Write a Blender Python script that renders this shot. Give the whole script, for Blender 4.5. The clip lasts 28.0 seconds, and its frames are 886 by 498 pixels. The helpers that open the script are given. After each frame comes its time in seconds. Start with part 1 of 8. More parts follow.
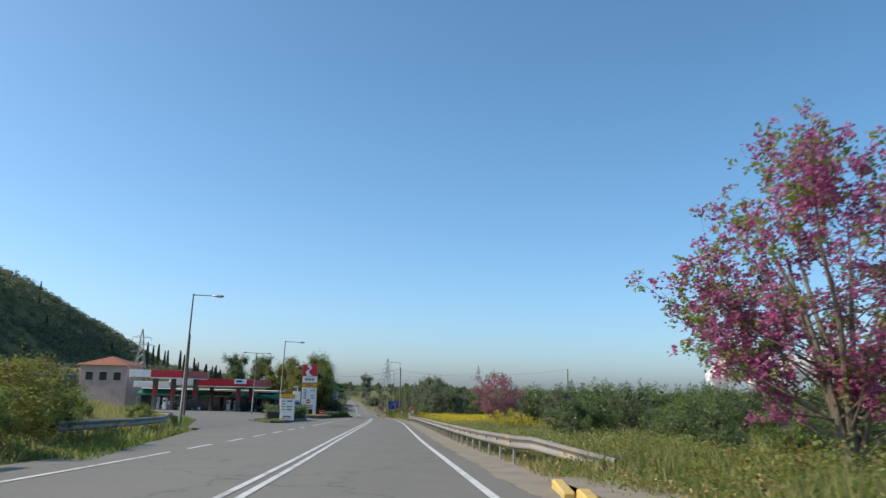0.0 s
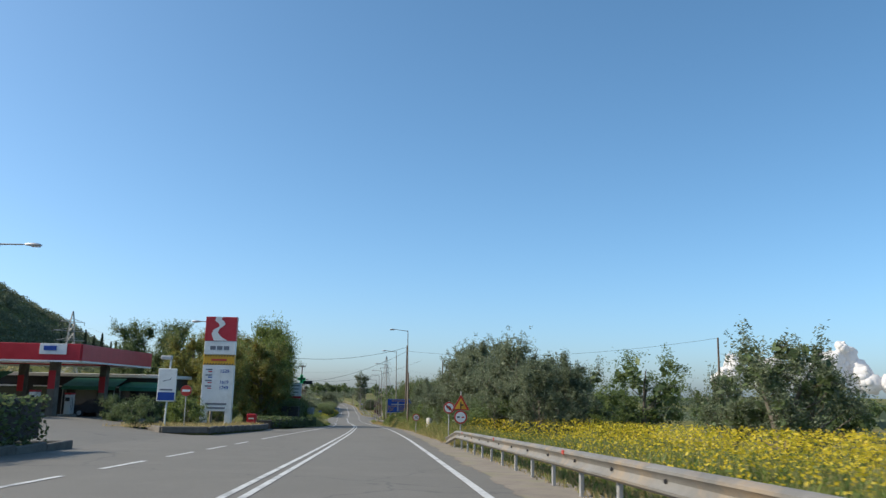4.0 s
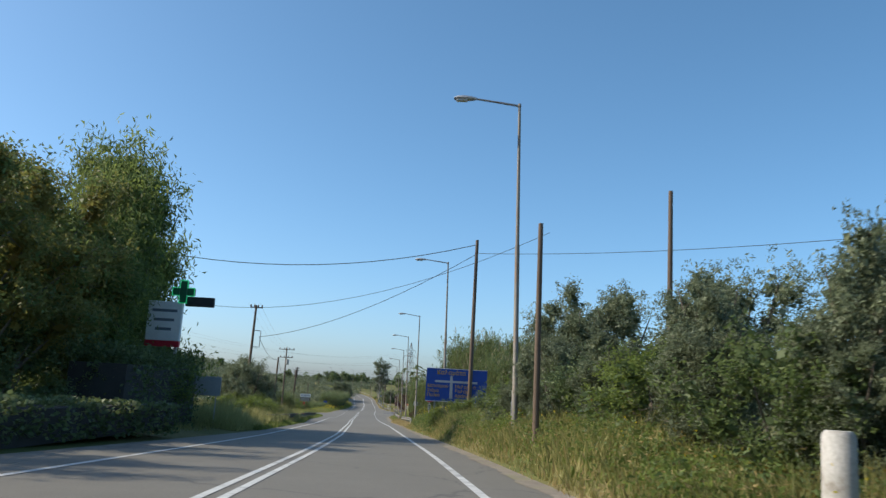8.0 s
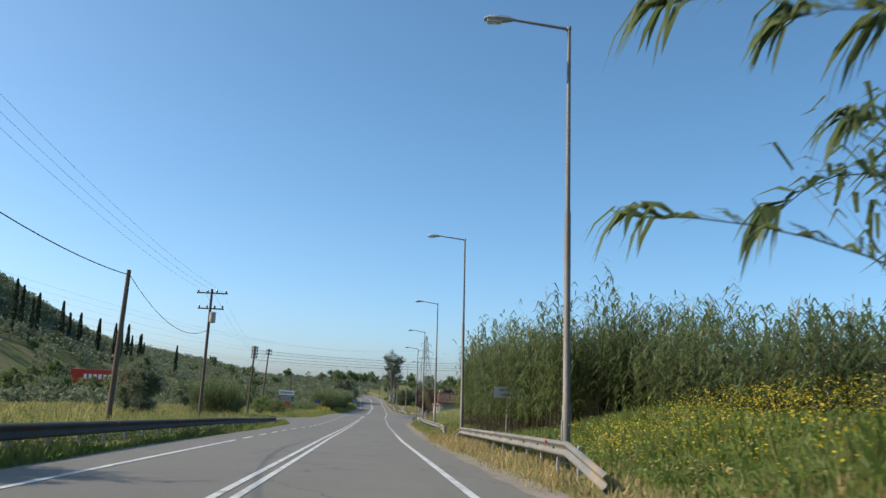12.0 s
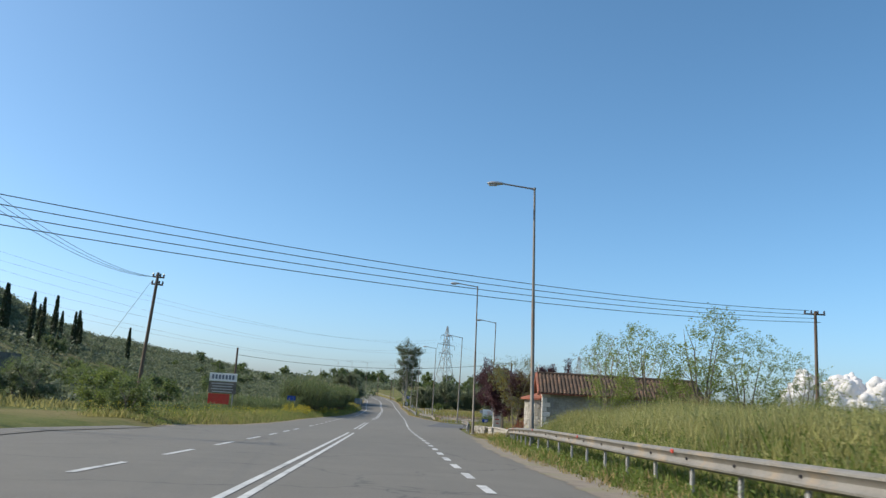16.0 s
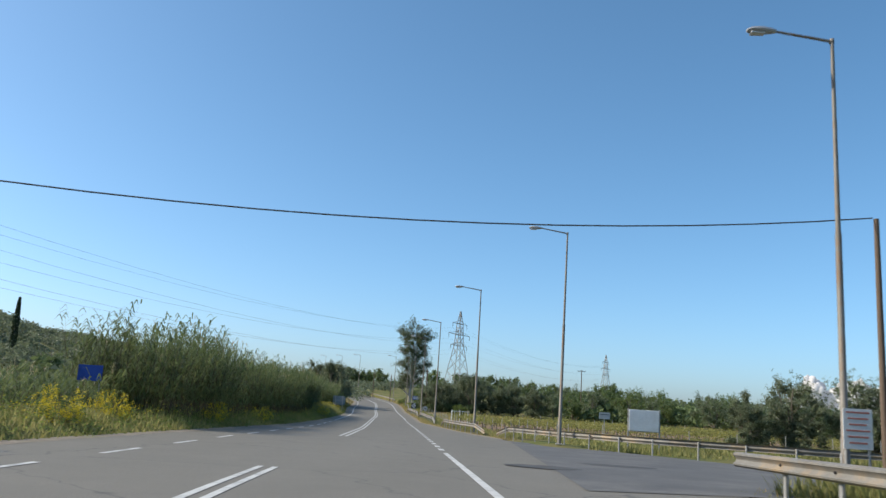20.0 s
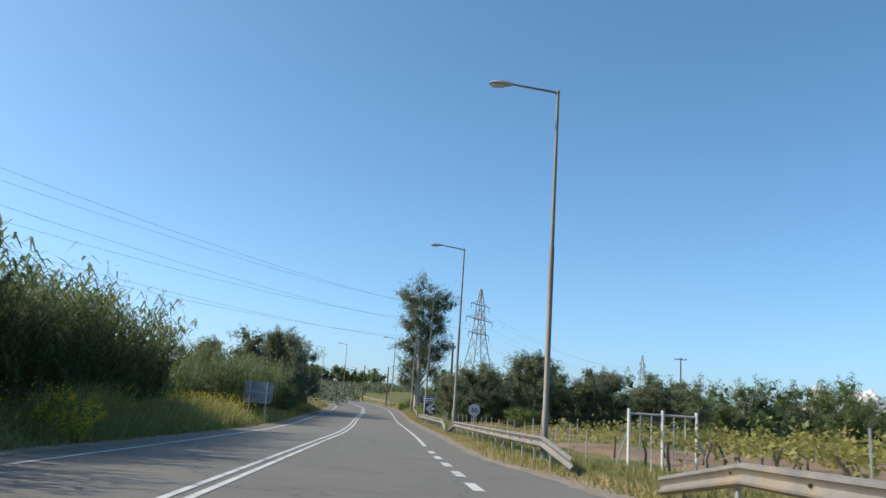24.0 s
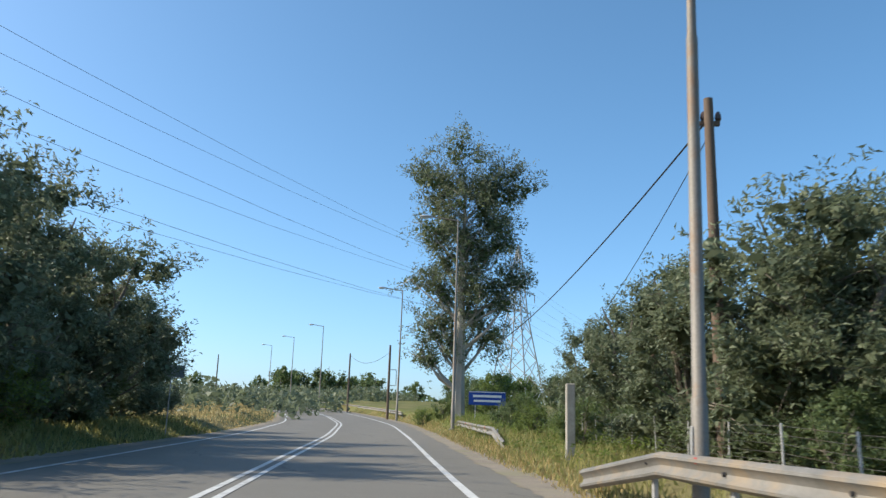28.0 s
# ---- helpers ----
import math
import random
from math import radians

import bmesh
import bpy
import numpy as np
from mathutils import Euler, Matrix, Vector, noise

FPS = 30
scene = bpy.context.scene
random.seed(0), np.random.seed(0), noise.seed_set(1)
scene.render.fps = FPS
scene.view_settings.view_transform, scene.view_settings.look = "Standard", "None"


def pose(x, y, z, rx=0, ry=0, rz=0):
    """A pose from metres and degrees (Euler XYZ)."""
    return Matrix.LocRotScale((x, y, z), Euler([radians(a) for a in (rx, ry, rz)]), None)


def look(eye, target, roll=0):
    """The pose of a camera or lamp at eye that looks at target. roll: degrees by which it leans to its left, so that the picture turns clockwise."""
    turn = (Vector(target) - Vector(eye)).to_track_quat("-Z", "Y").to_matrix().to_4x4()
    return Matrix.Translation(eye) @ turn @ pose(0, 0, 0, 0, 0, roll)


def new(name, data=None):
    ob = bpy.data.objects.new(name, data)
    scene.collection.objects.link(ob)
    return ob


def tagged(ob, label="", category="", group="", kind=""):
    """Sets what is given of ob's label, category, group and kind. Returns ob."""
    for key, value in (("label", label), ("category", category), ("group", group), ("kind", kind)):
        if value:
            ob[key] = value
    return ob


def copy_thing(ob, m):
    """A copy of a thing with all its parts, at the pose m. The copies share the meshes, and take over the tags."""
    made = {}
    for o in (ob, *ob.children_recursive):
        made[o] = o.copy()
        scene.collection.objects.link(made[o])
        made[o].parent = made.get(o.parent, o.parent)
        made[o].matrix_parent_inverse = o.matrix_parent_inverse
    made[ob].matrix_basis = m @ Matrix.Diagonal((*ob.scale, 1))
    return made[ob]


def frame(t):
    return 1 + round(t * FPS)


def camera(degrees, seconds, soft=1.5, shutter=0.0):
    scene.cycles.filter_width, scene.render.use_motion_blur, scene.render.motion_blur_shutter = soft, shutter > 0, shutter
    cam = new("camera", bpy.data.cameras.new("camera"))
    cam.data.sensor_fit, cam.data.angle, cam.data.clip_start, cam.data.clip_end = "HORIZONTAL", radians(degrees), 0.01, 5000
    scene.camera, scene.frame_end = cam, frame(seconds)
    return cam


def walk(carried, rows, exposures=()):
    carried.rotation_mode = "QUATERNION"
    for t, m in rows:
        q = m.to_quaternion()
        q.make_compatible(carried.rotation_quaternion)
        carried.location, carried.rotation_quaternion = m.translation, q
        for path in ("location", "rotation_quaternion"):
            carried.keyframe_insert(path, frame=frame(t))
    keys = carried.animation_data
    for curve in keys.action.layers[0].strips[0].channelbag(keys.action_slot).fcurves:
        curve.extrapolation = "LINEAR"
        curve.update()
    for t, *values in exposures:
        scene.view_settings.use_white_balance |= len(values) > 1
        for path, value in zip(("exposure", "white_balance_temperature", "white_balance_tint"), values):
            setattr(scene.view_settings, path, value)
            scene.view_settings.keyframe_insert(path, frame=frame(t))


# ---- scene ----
PATH = [
    (0.0, 0.00, 0.00, 0.00, -0.20, 9.90, 1.29),
    (0.5, -0.52, 8.83, -0.29, -0.32, 9.98, 1.00),
    (1.0, -1.06, 17.51, -0.58, -0.37, 10.03, 0.94),
    (1.5, -1.61, 26.16, -0.85, -0.40, 10.04, 0.79),
    (2.0, -2.17, 34.86, -1.10, -0.51, 9.98, 0.51),
    (2.5, -2.72, 43.65, -1.35, -0.52, 10.12, 0.42),
    (4.5, -4.78, 80.69, -2.39, -0.14, 10.24, 1.48),
    (5.0, -5.37, 89.45, -2.67, 0.05, 10.13, 1.51),
    (5.5, -5.97, 98.22, -2.93, 0.18, 10.12, 1.54),
    (6.0, -6.58, 106.89, -3.18, 0.37, 10.17, 1.77),
    (6.5, -7.20, 115.37, -3.45, 0.71, 10.08, 2.66),
    (7.0, -7.84, 123.74, -3.72, 1.11, 9.97, 2.92),
    (7.5, -8.49, 131.93, -3.99, 1.38, 10.00, 3.18),
    (8.0, -9.16, 140.10, -4.25, 1.62, 9.96, 3.33),
    (8.5, -9.87, 148.11, -4.50, 1.65, 10.17, 3.71),
    (9.0, -10.57, 155.87, -4.76, 1.69, 10.22, 3.76),
    (9.5, -11.29, 163.45, -5.01, 1.84, 10.19, 3.70),
    (10.0, -12.08, 171.11, -5.27, 2.02, 10.06, 3.42),
    (10.5, -12.90, 178.56, -5.52, 2.17, 10.02, 3.25),
    (11.0, -13.75, 186.12, -5.76, 2.19, 10.08, 3.12),
    (11.5, -14.61, 193.83, -5.99, 2.14, 10.14, 3.13),
    (12.0, -15.49, 201.56, -6.22, 2.26, 10.16, 2.94),
    (12.5, -16.31, 209.16, -6.46, 2.41, 10.08, 2.86),
    (14.5, -20.31, 243.05, -7.59, 2.90, 10.37, 3.35),
    (15.0, -21.37, 251.17, -7.83, 2.97, 10.43, 3.56),
    (15.5, -22.38, 259.41, -8.08, 3.03, 10.45, 3.56),
    (16.0, -23.33, 267.75, -8.32, 3.03, 10.54, 3.53),
    (16.5, -24.24, 276.12, -8.55, 3.02, 10.65, 3.73),
    (17.0, -25.14, 284.46, -8.74, 3.01, 10.70, 3.84),
    (17.5, -25.99, 292.81, -8.92, 3.00, 10.79, 3.66),
    (18.0, -26.84, 301.05, -9.09, 3.00, 10.94, 3.58),
    (18.5, -27.70, 309.07, -9.28, 3.06, 10.97, 3.71),
    (19.0, -28.58, 317.21, -9.48, 3.07, 10.89, 3.65),
    (19.5, -29.43, 325.32, -9.67, 3.01, 10.91, 3.54),
    (20.0, -30.26, 333.40, -9.84, 3.02, 11.00, 3.66),
    (20.5, -31.07, 341.64, -9.98, 2.97, 11.10, 3.72),
    (21.0, -31.82, 349.90, -10.10, 3.00, 11.17, 3.92),
    (21.5, -32.57, 358.22, -10.21, 3.10, 11.27, 4.16),
    (23.5, -35.82, 391.58, -10.75, 3.13, 11.67, 3.91),
    (24.0, -36.68, 399.52, -10.80, 3.05, 11.74, 3.73),
    (24.5, -37.55, 407.41, -10.84, 3.05, 11.86, 3.52),
    (25.0, -38.43, 415.29, -10.86, 2.99, 11.97, 3.31),
    (25.5, -39.28, 423.17, -10.86, 3.02, 12.07, 3.45),
    (26.0, -40.09, 431.04, -10.86, 2.93, 12.21, 3.21),
    (26.5, -40.93, 438.92, -10.84, 3.00, 12.30, 2.99),
    (27.0, -41.87, 446.73, -10.78, 2.87, 12.39, 2.85),
    (27.5, -42.92, 454.64, -10.70, 2.83, 12.57, 2.30),
    (28.0, -43.96, 462.51, -10.62, 2.60, 12.67, 1.85),
]


def spin(t, x, y, z, yaw, pitch, roll):
    return t, pose(x, y, z, 90 + pitch, 0, yaw) @ pose(0, 0, 0, 0, 0, roll)


cam = camera(58.0, 28.0, soft=1.4, shutter=0.12)
walk(cam, [spin(*row) for row in PATH], [(0.0, 0.0), (18.0, 0.0), (23.5, 0.08), (26.0, 0.14), (28.0, 0.28)])

# ---- sky and sun: the sun stands square to the left of the road, 37 degrees high ----
SUN_DIR = Vector((-math.cos(radians(37)) * math.cos(radians(3)), -math.cos(radians(37)) * math.sin(radians(3)), math.sin(radians(37))))
world = bpy.data.worlds.new("sky")
scene.world = world
world.use_nodes = True
wn = world.node_tree.nodes
sky = wn.new("ShaderNodeTexSky")
sky.sky_type, sky.sun_disc = "NISHITA", False
sky.sun_elevation, sky.sun_rotation = radians(37), math.atan2(SUN_DIR.x, SUN_DIR.y)
sky.air_density, sky.dust_density, sky.ozone_density, sky.altitude = 0.75, 2.0, 4.8, 350
tone = wn.new("ShaderNodeHueSaturation")
tone.inputs["Hue"].default_value, tone.inputs["Saturation"].default_value = 0.486, 1.07
world.node_tree.links.new(sky.outputs[0], tone.inputs["Color"])
world.node_tree.links.new(tone.outputs[0], wn["Background"].inputs[0])
wn["Background"].inputs[1].default_value = 0.204
sun_data = bpy.data.lights.new("sun", "SUN")
sun_data.energy, sun_data.angle, sun_data.color = 4.9, radians(0.53), (1.0, 0.91, 0.75)
sun = new("sun", sun_data)
sun.matrix_world = look(SUN_DIR * 100, (0, 0, 0))

# ---- the road's line: a point u metres right of the driven track, at y along it, w over the asphalt ----
EYE = 1.12
RK = [(-80.0, 4.6, 1.6)] + [(r[2], r[1], r[3] - EYE) for r in PATH[::2]] + [
    (472, -45.3, -11.63), (480, -46.3, -11.5), (500, -48.6, -11.1), (520, -51.4, -10.5), (540, -56.0, -9.8),
    (560, -62.2, -9.0), (580, -70, -8.2), (620, -89, -6.6), (700, -135, -4)]
_yy = np.arange(-90.0, 705.0, 1.0)
_k = np.hanning(17) / np.hanning(17).sum()


def _smooth(v):
    return np.convolve(np.pad(v, 8, mode="reflect", reflect_type="odd"), _k, "valid")


_xx = _smooth(np.interp(_yy, [k[0] for k in RK], [k[1] for k in RK]))
_zz = _smooth(np.interp(_yy, [k[0] for k in RK], [k[2] for k in RK]))


def ax(y):
    return np.interp(y, _yy, _xx)


def az(y):
    return np.interp(y, _yy, _zz)


def W(u, y, w=0.0):
    return Vector((float(ax(y)) + u, y, float(az(y)) + w))


def curve(rows):
    a = np.array(rows, float)
    return lambda y: np.interp(y, a[:, 0], a[:, 1])


# edges of the asphalt and the white lines, as (y, u)
EDGE_R = curve([(-80, 2.9), (100, 2.85), (180, 2.9), (200, 2.65), (240, 2.8), (262, 3.8), (300, 4.2), (316, 5.4), (345, 6.6), (352, 6.9),
                (388, 6.7), (402, 5.0), (425, 3.0), (452, 3.1), (477, 3.2), (520, 3.3), (700, 3.3)])
EDGE_L = curve([(-80, -7.0), (20, -7.4), (30, -8.2), (38, -9.4), (46, -10.4), (54, -9.4), (62, -8.6), (140, -7.6), (165, -6.2), (178, -5.5), (205, -5.4), (225, -6.3), (262, -6.7),
                (272, -7.0), (279, -8.2), (286, -10.0), (292, -10.6), (300, -9.8), (306, -9.8), (314, -8.3), (322, -8.1), (345, -8.4), (360, -8.2), (420, -6.6), (450, -6.4), (485, -7.0), (520, -6.6), (700, -6.4)])
LINE_L = curve([(-80, -5.7), (22, -5.75), (60, -5.6), (130, -5.5), (172, -4.6), (205, -4.5), (225, -4.8), (252, -5.1), (264, -4.6), (300, -4.8),
                (345, -5.8), (362, -6.0), (427, -5.7), (450, -5.6), (485, -6.0), (700, -5.7)])
LINE_M = curve([(-80, -2.05), (100, -2.05), (150, -2.0), (180, -1.75), (205, -1.85), (240, -1.95), (270, -1.85), (310, -2.0), (345, -2.4),
                (385, -2.5), (430, -2.35), (450, -2.1), (475, -2.0), (700, -2.05)])
LINE_R = curve([(-80, 1.57), (150, 1.55), (240, 1.57), (264, 1.85), (290, 1.7), (345, 1.6), (400, 1.7), (430, 1.5), (460, 1.6), (480, 1.7), (700, 1.6)])
VERGE_R = curve([(-80, 0.15), (20, 0.1), (95, 0.15), (115, 0.35), (136, 0.4), (140, 0.15), (150.5, 0.15), (156, 0.75), (195, 0.85), (206, 0.8), (213, 0.3), (242, 0.35), (250, 0.6), (256, 0.6), (264, 0.12), (314, 0.15), (330, 0.25), (350, 0.2), (395, 0.15), (440, 0.2), (470, 0.3), (520, 0.9), (700, 1.0)])
VERGE_L = curve([(-80, 0.3), (30, 0.25), (50, 0.0), (130, 0.0), (170, 0.1), (180, 0.1), (290, 0.15), (310, 0.3), (460, 0.35), (520, 0.6), (700, 0.6)])
FOOT = curve([(340, 5.5), (365, 4.8), (395, 2.5), (425, -1.8), (452, -2.6), (470, -4.8), (492, -6.6), (540, -9)])
RIDGE = curve([(-400, 50), (100, 68), (350, 69), (470, 65), (559, 46), (609, 29), (660, 21), (700, 15), (760, 14), (850, 4), (1000, -3), (3000, -4)])


def step(a, b, v):
    t = np.clip((np.asarray(v, float) - a) / (b - a), 0, 1)
    return t * t * (3 - 2 * t)


def ground_w(u, y):
    """Height of the ground over the asphalt's level, out from the road."""
    u, y = np.asarray(u, float), np.asarray(y, float)
    r, l = EDGE_R(y), EDGE_L(y)
    side = step(345, 352, y) * (1 - step(371, 378, y))          # the side road to the right
    right = step(0.1, 1.9 - 0.8 * step(138, 150, y) * (1 - step(205, 212, y)), u - r) * VERGE_R(y) * (1 - side) - 0.12 * side
    right = right + 1.0 * step(1.7 - 1.0 * step(198, 204, y) * (1 - step(207, 213, y)), 5.5, u - r) * step(193, 199, y) * (1 - step(226, 240, y))
    right = right + 1.15 * step(1.5, 4.4, u - r) * step(260, 268, y) * (1 - step(309, 314, y))
    right = right - 0.5 * step(6, 18, u - r) * (1 - step(180, 200, y))
    yard = step(40, 60, y) * (1 - step(142, 150, y))
    left = step(0.1, 2.0, l - u) * VERGE_L(y) * (1 - yard) + yard * (0.72 * np.clip((-u - 10) / 11, 0, 1) - 0.12)
    lump = 0.1 * np.sin(u * 0.9 + y * 0.37) * np.sin(y * 0.53 - u * 0.4) * (step(1, 4, u - r) * (1 - side) + step(1, 4, l - u) * (1 - yard))
    return np.where(u > r, right, np.where(u < l, left, 0.0)) + lump


def ground_z(x, y):
    x, y = np.asarray(x, float), np.asarray(y, float)
    yc = np.clip(y, -85, 700)
    u = x - ax(yc)
    near = az(yc) + ground_w(u, yc)
    far = np.abs(u)
    plain = az(yc) * (1 - step(120, 500, far)) + -8.0 * step(120, 500, far)
    z = np.where(far < 60, near, near * (1 - step(60, 130, far)) + plain * step(60, 130, far))
    z = z * (1 - step(700, 1100, y)) + -6.0 * step(700, 1100, y)
    rid = RIDGE(y)
    hill = step(132, 275, -x) * (rid - z) * np.where(rid > z, 1.0, 0.0)
    foot = step(84, 124, -x) * (FOOT(y) - z) * step(300, 345, y) * (1 - step(495, 540, y))
    hill = np.maximum(hill, foot)
    lumps = 2.5 * np.sin(x * 0.031 + 1.3) * np.sin(y * 0.027) + 1.3 * np.sin(x * 0.083) * np.sin(y * 0.071 + 2)
    z = z + hill + lumps * step(130, 220, -x)
    z = z + 26 * step(500, 1400, x) * (0.5 + 0.5 * np.sin(x * 0.004 + y * 0.0031))
    return z


def G(u, y, w=0.0):
    x = float(ax(y)) + u
    return Vector((x, y, float(ground_z(x, y)) + w))


# ---- geometry helpers ----
class Geo:
    """Gathers vertices and faces of one part."""

    def __init__(self):
        self.v, self.f, self.n = [], [], 0

    def add(self, verts, faces):
        self.v.extend([tuple(p) for p in verts])
        self.f.extend([tuple(i + self.n for i in f) for f in faces])
        self.n = len(self.v)
        return self

    def box(self, c, s, rz=0.0, cut=0.0, m=None):
        """A box with all its edges cut by `cut`."""
        hx, hy, hz = s[0] / 2, s[1] / 2, s[2] / 2
        b = bmesh.new()
        bmesh.ops.create_cube(b, size=1)
        bmesh.ops.scale(b, vec=(2 * hx, 2 * hy, 2 * hz), verts=b.verts)
        if cut > 0:
            bmesh.ops.bevel(b, geom=list(b.edges), offset=min(cut, hx * 0.6, hy * 0.6, hz * 0.6), segments=1, affect="EDGES")
        mat = Matrix.Translation(c) @ (m or Matrix.Rotation(rz, 4, "Z"))
        b.verts.index_update()
        self.add([mat @ v.co for v in b.verts], [[v.index for v in f.verts] for f in b.faces])
        b.free()
        return self

    def tube(self, pts, radii, sides=8, caps=True):
        pts = [Vector(p) for p in pts]
        if not isinstance(radii, (list, tuple)):
            radii = [radii] * len(pts)
        rings = []
        for i, p in enumerate(pts):
            d = (pts[min(i + 1, len(pts) - 1)] - pts[max(i - 1, 0)]).normalized()
            ref = Vector((0, 0, 1)) if abs(d.z) < 0.9 else Vector((1, 0, 0))
            a = d.cross(ref).normalized()
            b = d.cross(a)
            rings.append([p + (a * math.cos(t) + b * math.sin(t)) * radii[i] for t in [2 * math.pi * k / sides for k in range(sides)]])
        verts = [q for r in rings for q in r]
        faces = []
        for i in range(len(pts) - 1):
            for k in range(sides):
                k2 = (k + 1) % sides
                faces.append((i * sides + k, i * sides + k2, (i + 1) * sides + k2, (i + 1) * sides + k))
        if caps:
            faces.append(tuple(range(sides - 1, -1, -1)))
            faces.append(tuple((len(pts) - 1) * sides + k for k in range(sides)))
        return self.add(verts, faces)

    def plate(self, outline, depth, m):
        """A flat outline in x and z, `depth` thick along y, put where m says."""
        n = len(outline)
        verts = [m @ Vector((x, 0, z)) for x, z in outline] + [m @ Vector((x, depth, z)) for x, z in outline]
        faces = [tuple(range(n)), tuple(range(2 * n - 1, n - 1, -1))] + [(i, i + n, (i + 1) % n + n, (i + 1) % n) for i in range(n)]
        return self.add(verts, faces)


def fast_mesh(name, v, f):
    """A mesh from arrays: v (n, 3), f (m, 3 or 4)."""
    v, f = np.asarray(v, np.float32), np.asarray(f, np.int32)
    me = bpy.data.meshes.new(name)
    k = f.shape[1]
    me.vertices.add(len(v))
    me.loops.add(f.size)
    me.polygons.add(len(f))
    me.vertices.foreach_set("co", v.ravel())
    me.loops.foreach_set("vertex_index", f.ravel())
    me.polygons.foreach_set("loop_start", np.arange(0, f.size, k, dtype=np.int32))
    me.update(calc_edges=True)
    return me


def mesh_of(name, geo, smooth=False):
    me = bpy.data.meshes.new(name)
    me.from_pydata(geo.v, [], geo.f)
    me.validate()
    if smooth:
        me.polygons.foreach_set("use_smooth", [True] * len(me.polygons))
        me.set_sharp_from_angle(angle=radians(40))
    return me


def part(name, geo, material, parent=None, label="", smooth=False):
    me = geo if isinstance(geo, bpy.types.Mesh) else mesh_of(name, geo, smooth)
    if material and not me.materials:
        me.materials.append(material)
    ob = new(name, me)
    if parent:
        ob.parent = parent
    return tagged(ob, label)


def thing(name, label, category, group="", kind="", at=None, rz=0.0):
    ob = new(name)
    ob.empty_display_size = 0.2
    if at is not None:
        ob.matrix_world = Matrix.Translation(at) @ Matrix.Rotation(rz, 4, "Z")
    return tagged(ob, label, category, group, kind)


def solid(name, geo, material, label, category, group="", kind="", smooth=False):
    return tagged(part(name, geo, material, None, "", smooth), label, category, group, kind)


def placed(base, m):
    """Puts the thing itself at m the first time, copies of it later."""
    if "used" in base:
        k = base.scale
        return copy_thing(base, m @ Matrix.Diagonal((1 / k[0], 1 / k[1], 1 / k[2], 1)))
    base["used"] = 1
    base.matrix_basis = m
    return base


def at(p, rz=0.0, s=1.0, tilt=0.0):
    return Matrix.Translation(p) @ Matrix.Rotation(rz, 4, "Z") @ Matrix.Rotation(tilt, 4, "Y") @ Matrix.Scale(s, 4)


# ---- materials ----
def nodes_of(name):
    m = bpy.data.materials.new(name)
    m.use_nodes = True
    t = m.node_tree
    return m, t, t.nodes["Principled BSDF"]


def ramp(t, source, stops):
    r = t.nodes.new("ShaderNodeValToRGB")
    e = r.color_ramp.elements
    while len(e) < len(stops):
        e.new(0.5)
    for k, (p, c) in enumerate(stops):
        e[k].position, e[k].color = p, (*c, 1)
    t.links.new(source, r.inputs[0])
    return r.outputs[0]


def tex(t, scale, detail=4.0, rough=0.6, coords="Object", stretch=None):
    c = t.nodes.new("ShaderNodeTexCoord")
    n = t.nodes.new("ShaderNodeTexNoise")
    n.inputs["Scale"].default_value, n.inputs["Detail"].default_value, n.inputs["Roughness"].default_value = scale, detail, rough
    src = c.outputs[coords]
    if stretch:
        mp = t.nodes.new("ShaderNodeMapping")
        mp.inputs["Scale"].default_value = stretch
        t.links.new(src, mp.inputs[0])
        src = mp.outputs[0]
    t.links.new(src, n.inputs["Vector"])
    return n.outputs["Fac"]


def mix(t, fac, a, b, kind="MIX"):
    n = t.nodes.new("ShaderNodeMix")
    n.data_type, n.blend_type = "RGBA", kind
    for sock, val in ((n.inputs[0], fac), (n.inputs[6], a), (n.inputs[7], b)):
        if isinstance(val, bpy.types.NodeSocket):
            t.links.new(val, sock)
        else:
            sock.default_value = val if isinstance(val, float) else (*val, 1)
    return n.outputs[2]


def bump(t, bsdf, height, strength, dist=0.02):
    b = t.nodes.new("ShaderNodeBump")
    b.inputs["Strength"].default_value, b.inputs["Distance"].default_value = strength, dist
    t.links.new(height, b.inputs["Height"])
    t.links.new(b.outputs[0], bsdf.inputs["Normal"])


def surface(name, dark, light, scale=3.0, fine=40.0, rough=0.8, metal=0.0, relief=0.15, stain=None, stain_scale=0.6, spec=0.4, stretch=None):
    """Two scales of variation between dark and light, fine relief, and stains."""
    m, t, b = nodes_of(name)
    col = ramp(t, tex(t, scale, stretch=stretch), [(0.3, dark), (0.7, light)])
    grain = tex(t, fine, 3.0)
    col = mix(t, 0.25, col, ramp(t, grain, [(0.3, tuple(v * 0.6 for v in dark)), (0.7, tuple(min(1.0, v * 1.15) for v in light))]))
    if stain:
        col = mix(t, ramp(t, tex(t, stain_scale, 6.0, 0.7), [(0.5, (0, 0, 0)), (0.68, (1, 1, 1))]), col, stain)
    t.links.new(col, b.inputs["Base Color"])
    b.inputs["Roughness"].default_value, b.inputs["Metallic"].default_value = rough, metal
    b.inputs["Specular IOR Level"].default_value = spec
    bump(t, b, grain, relief, 0.01)
    return m


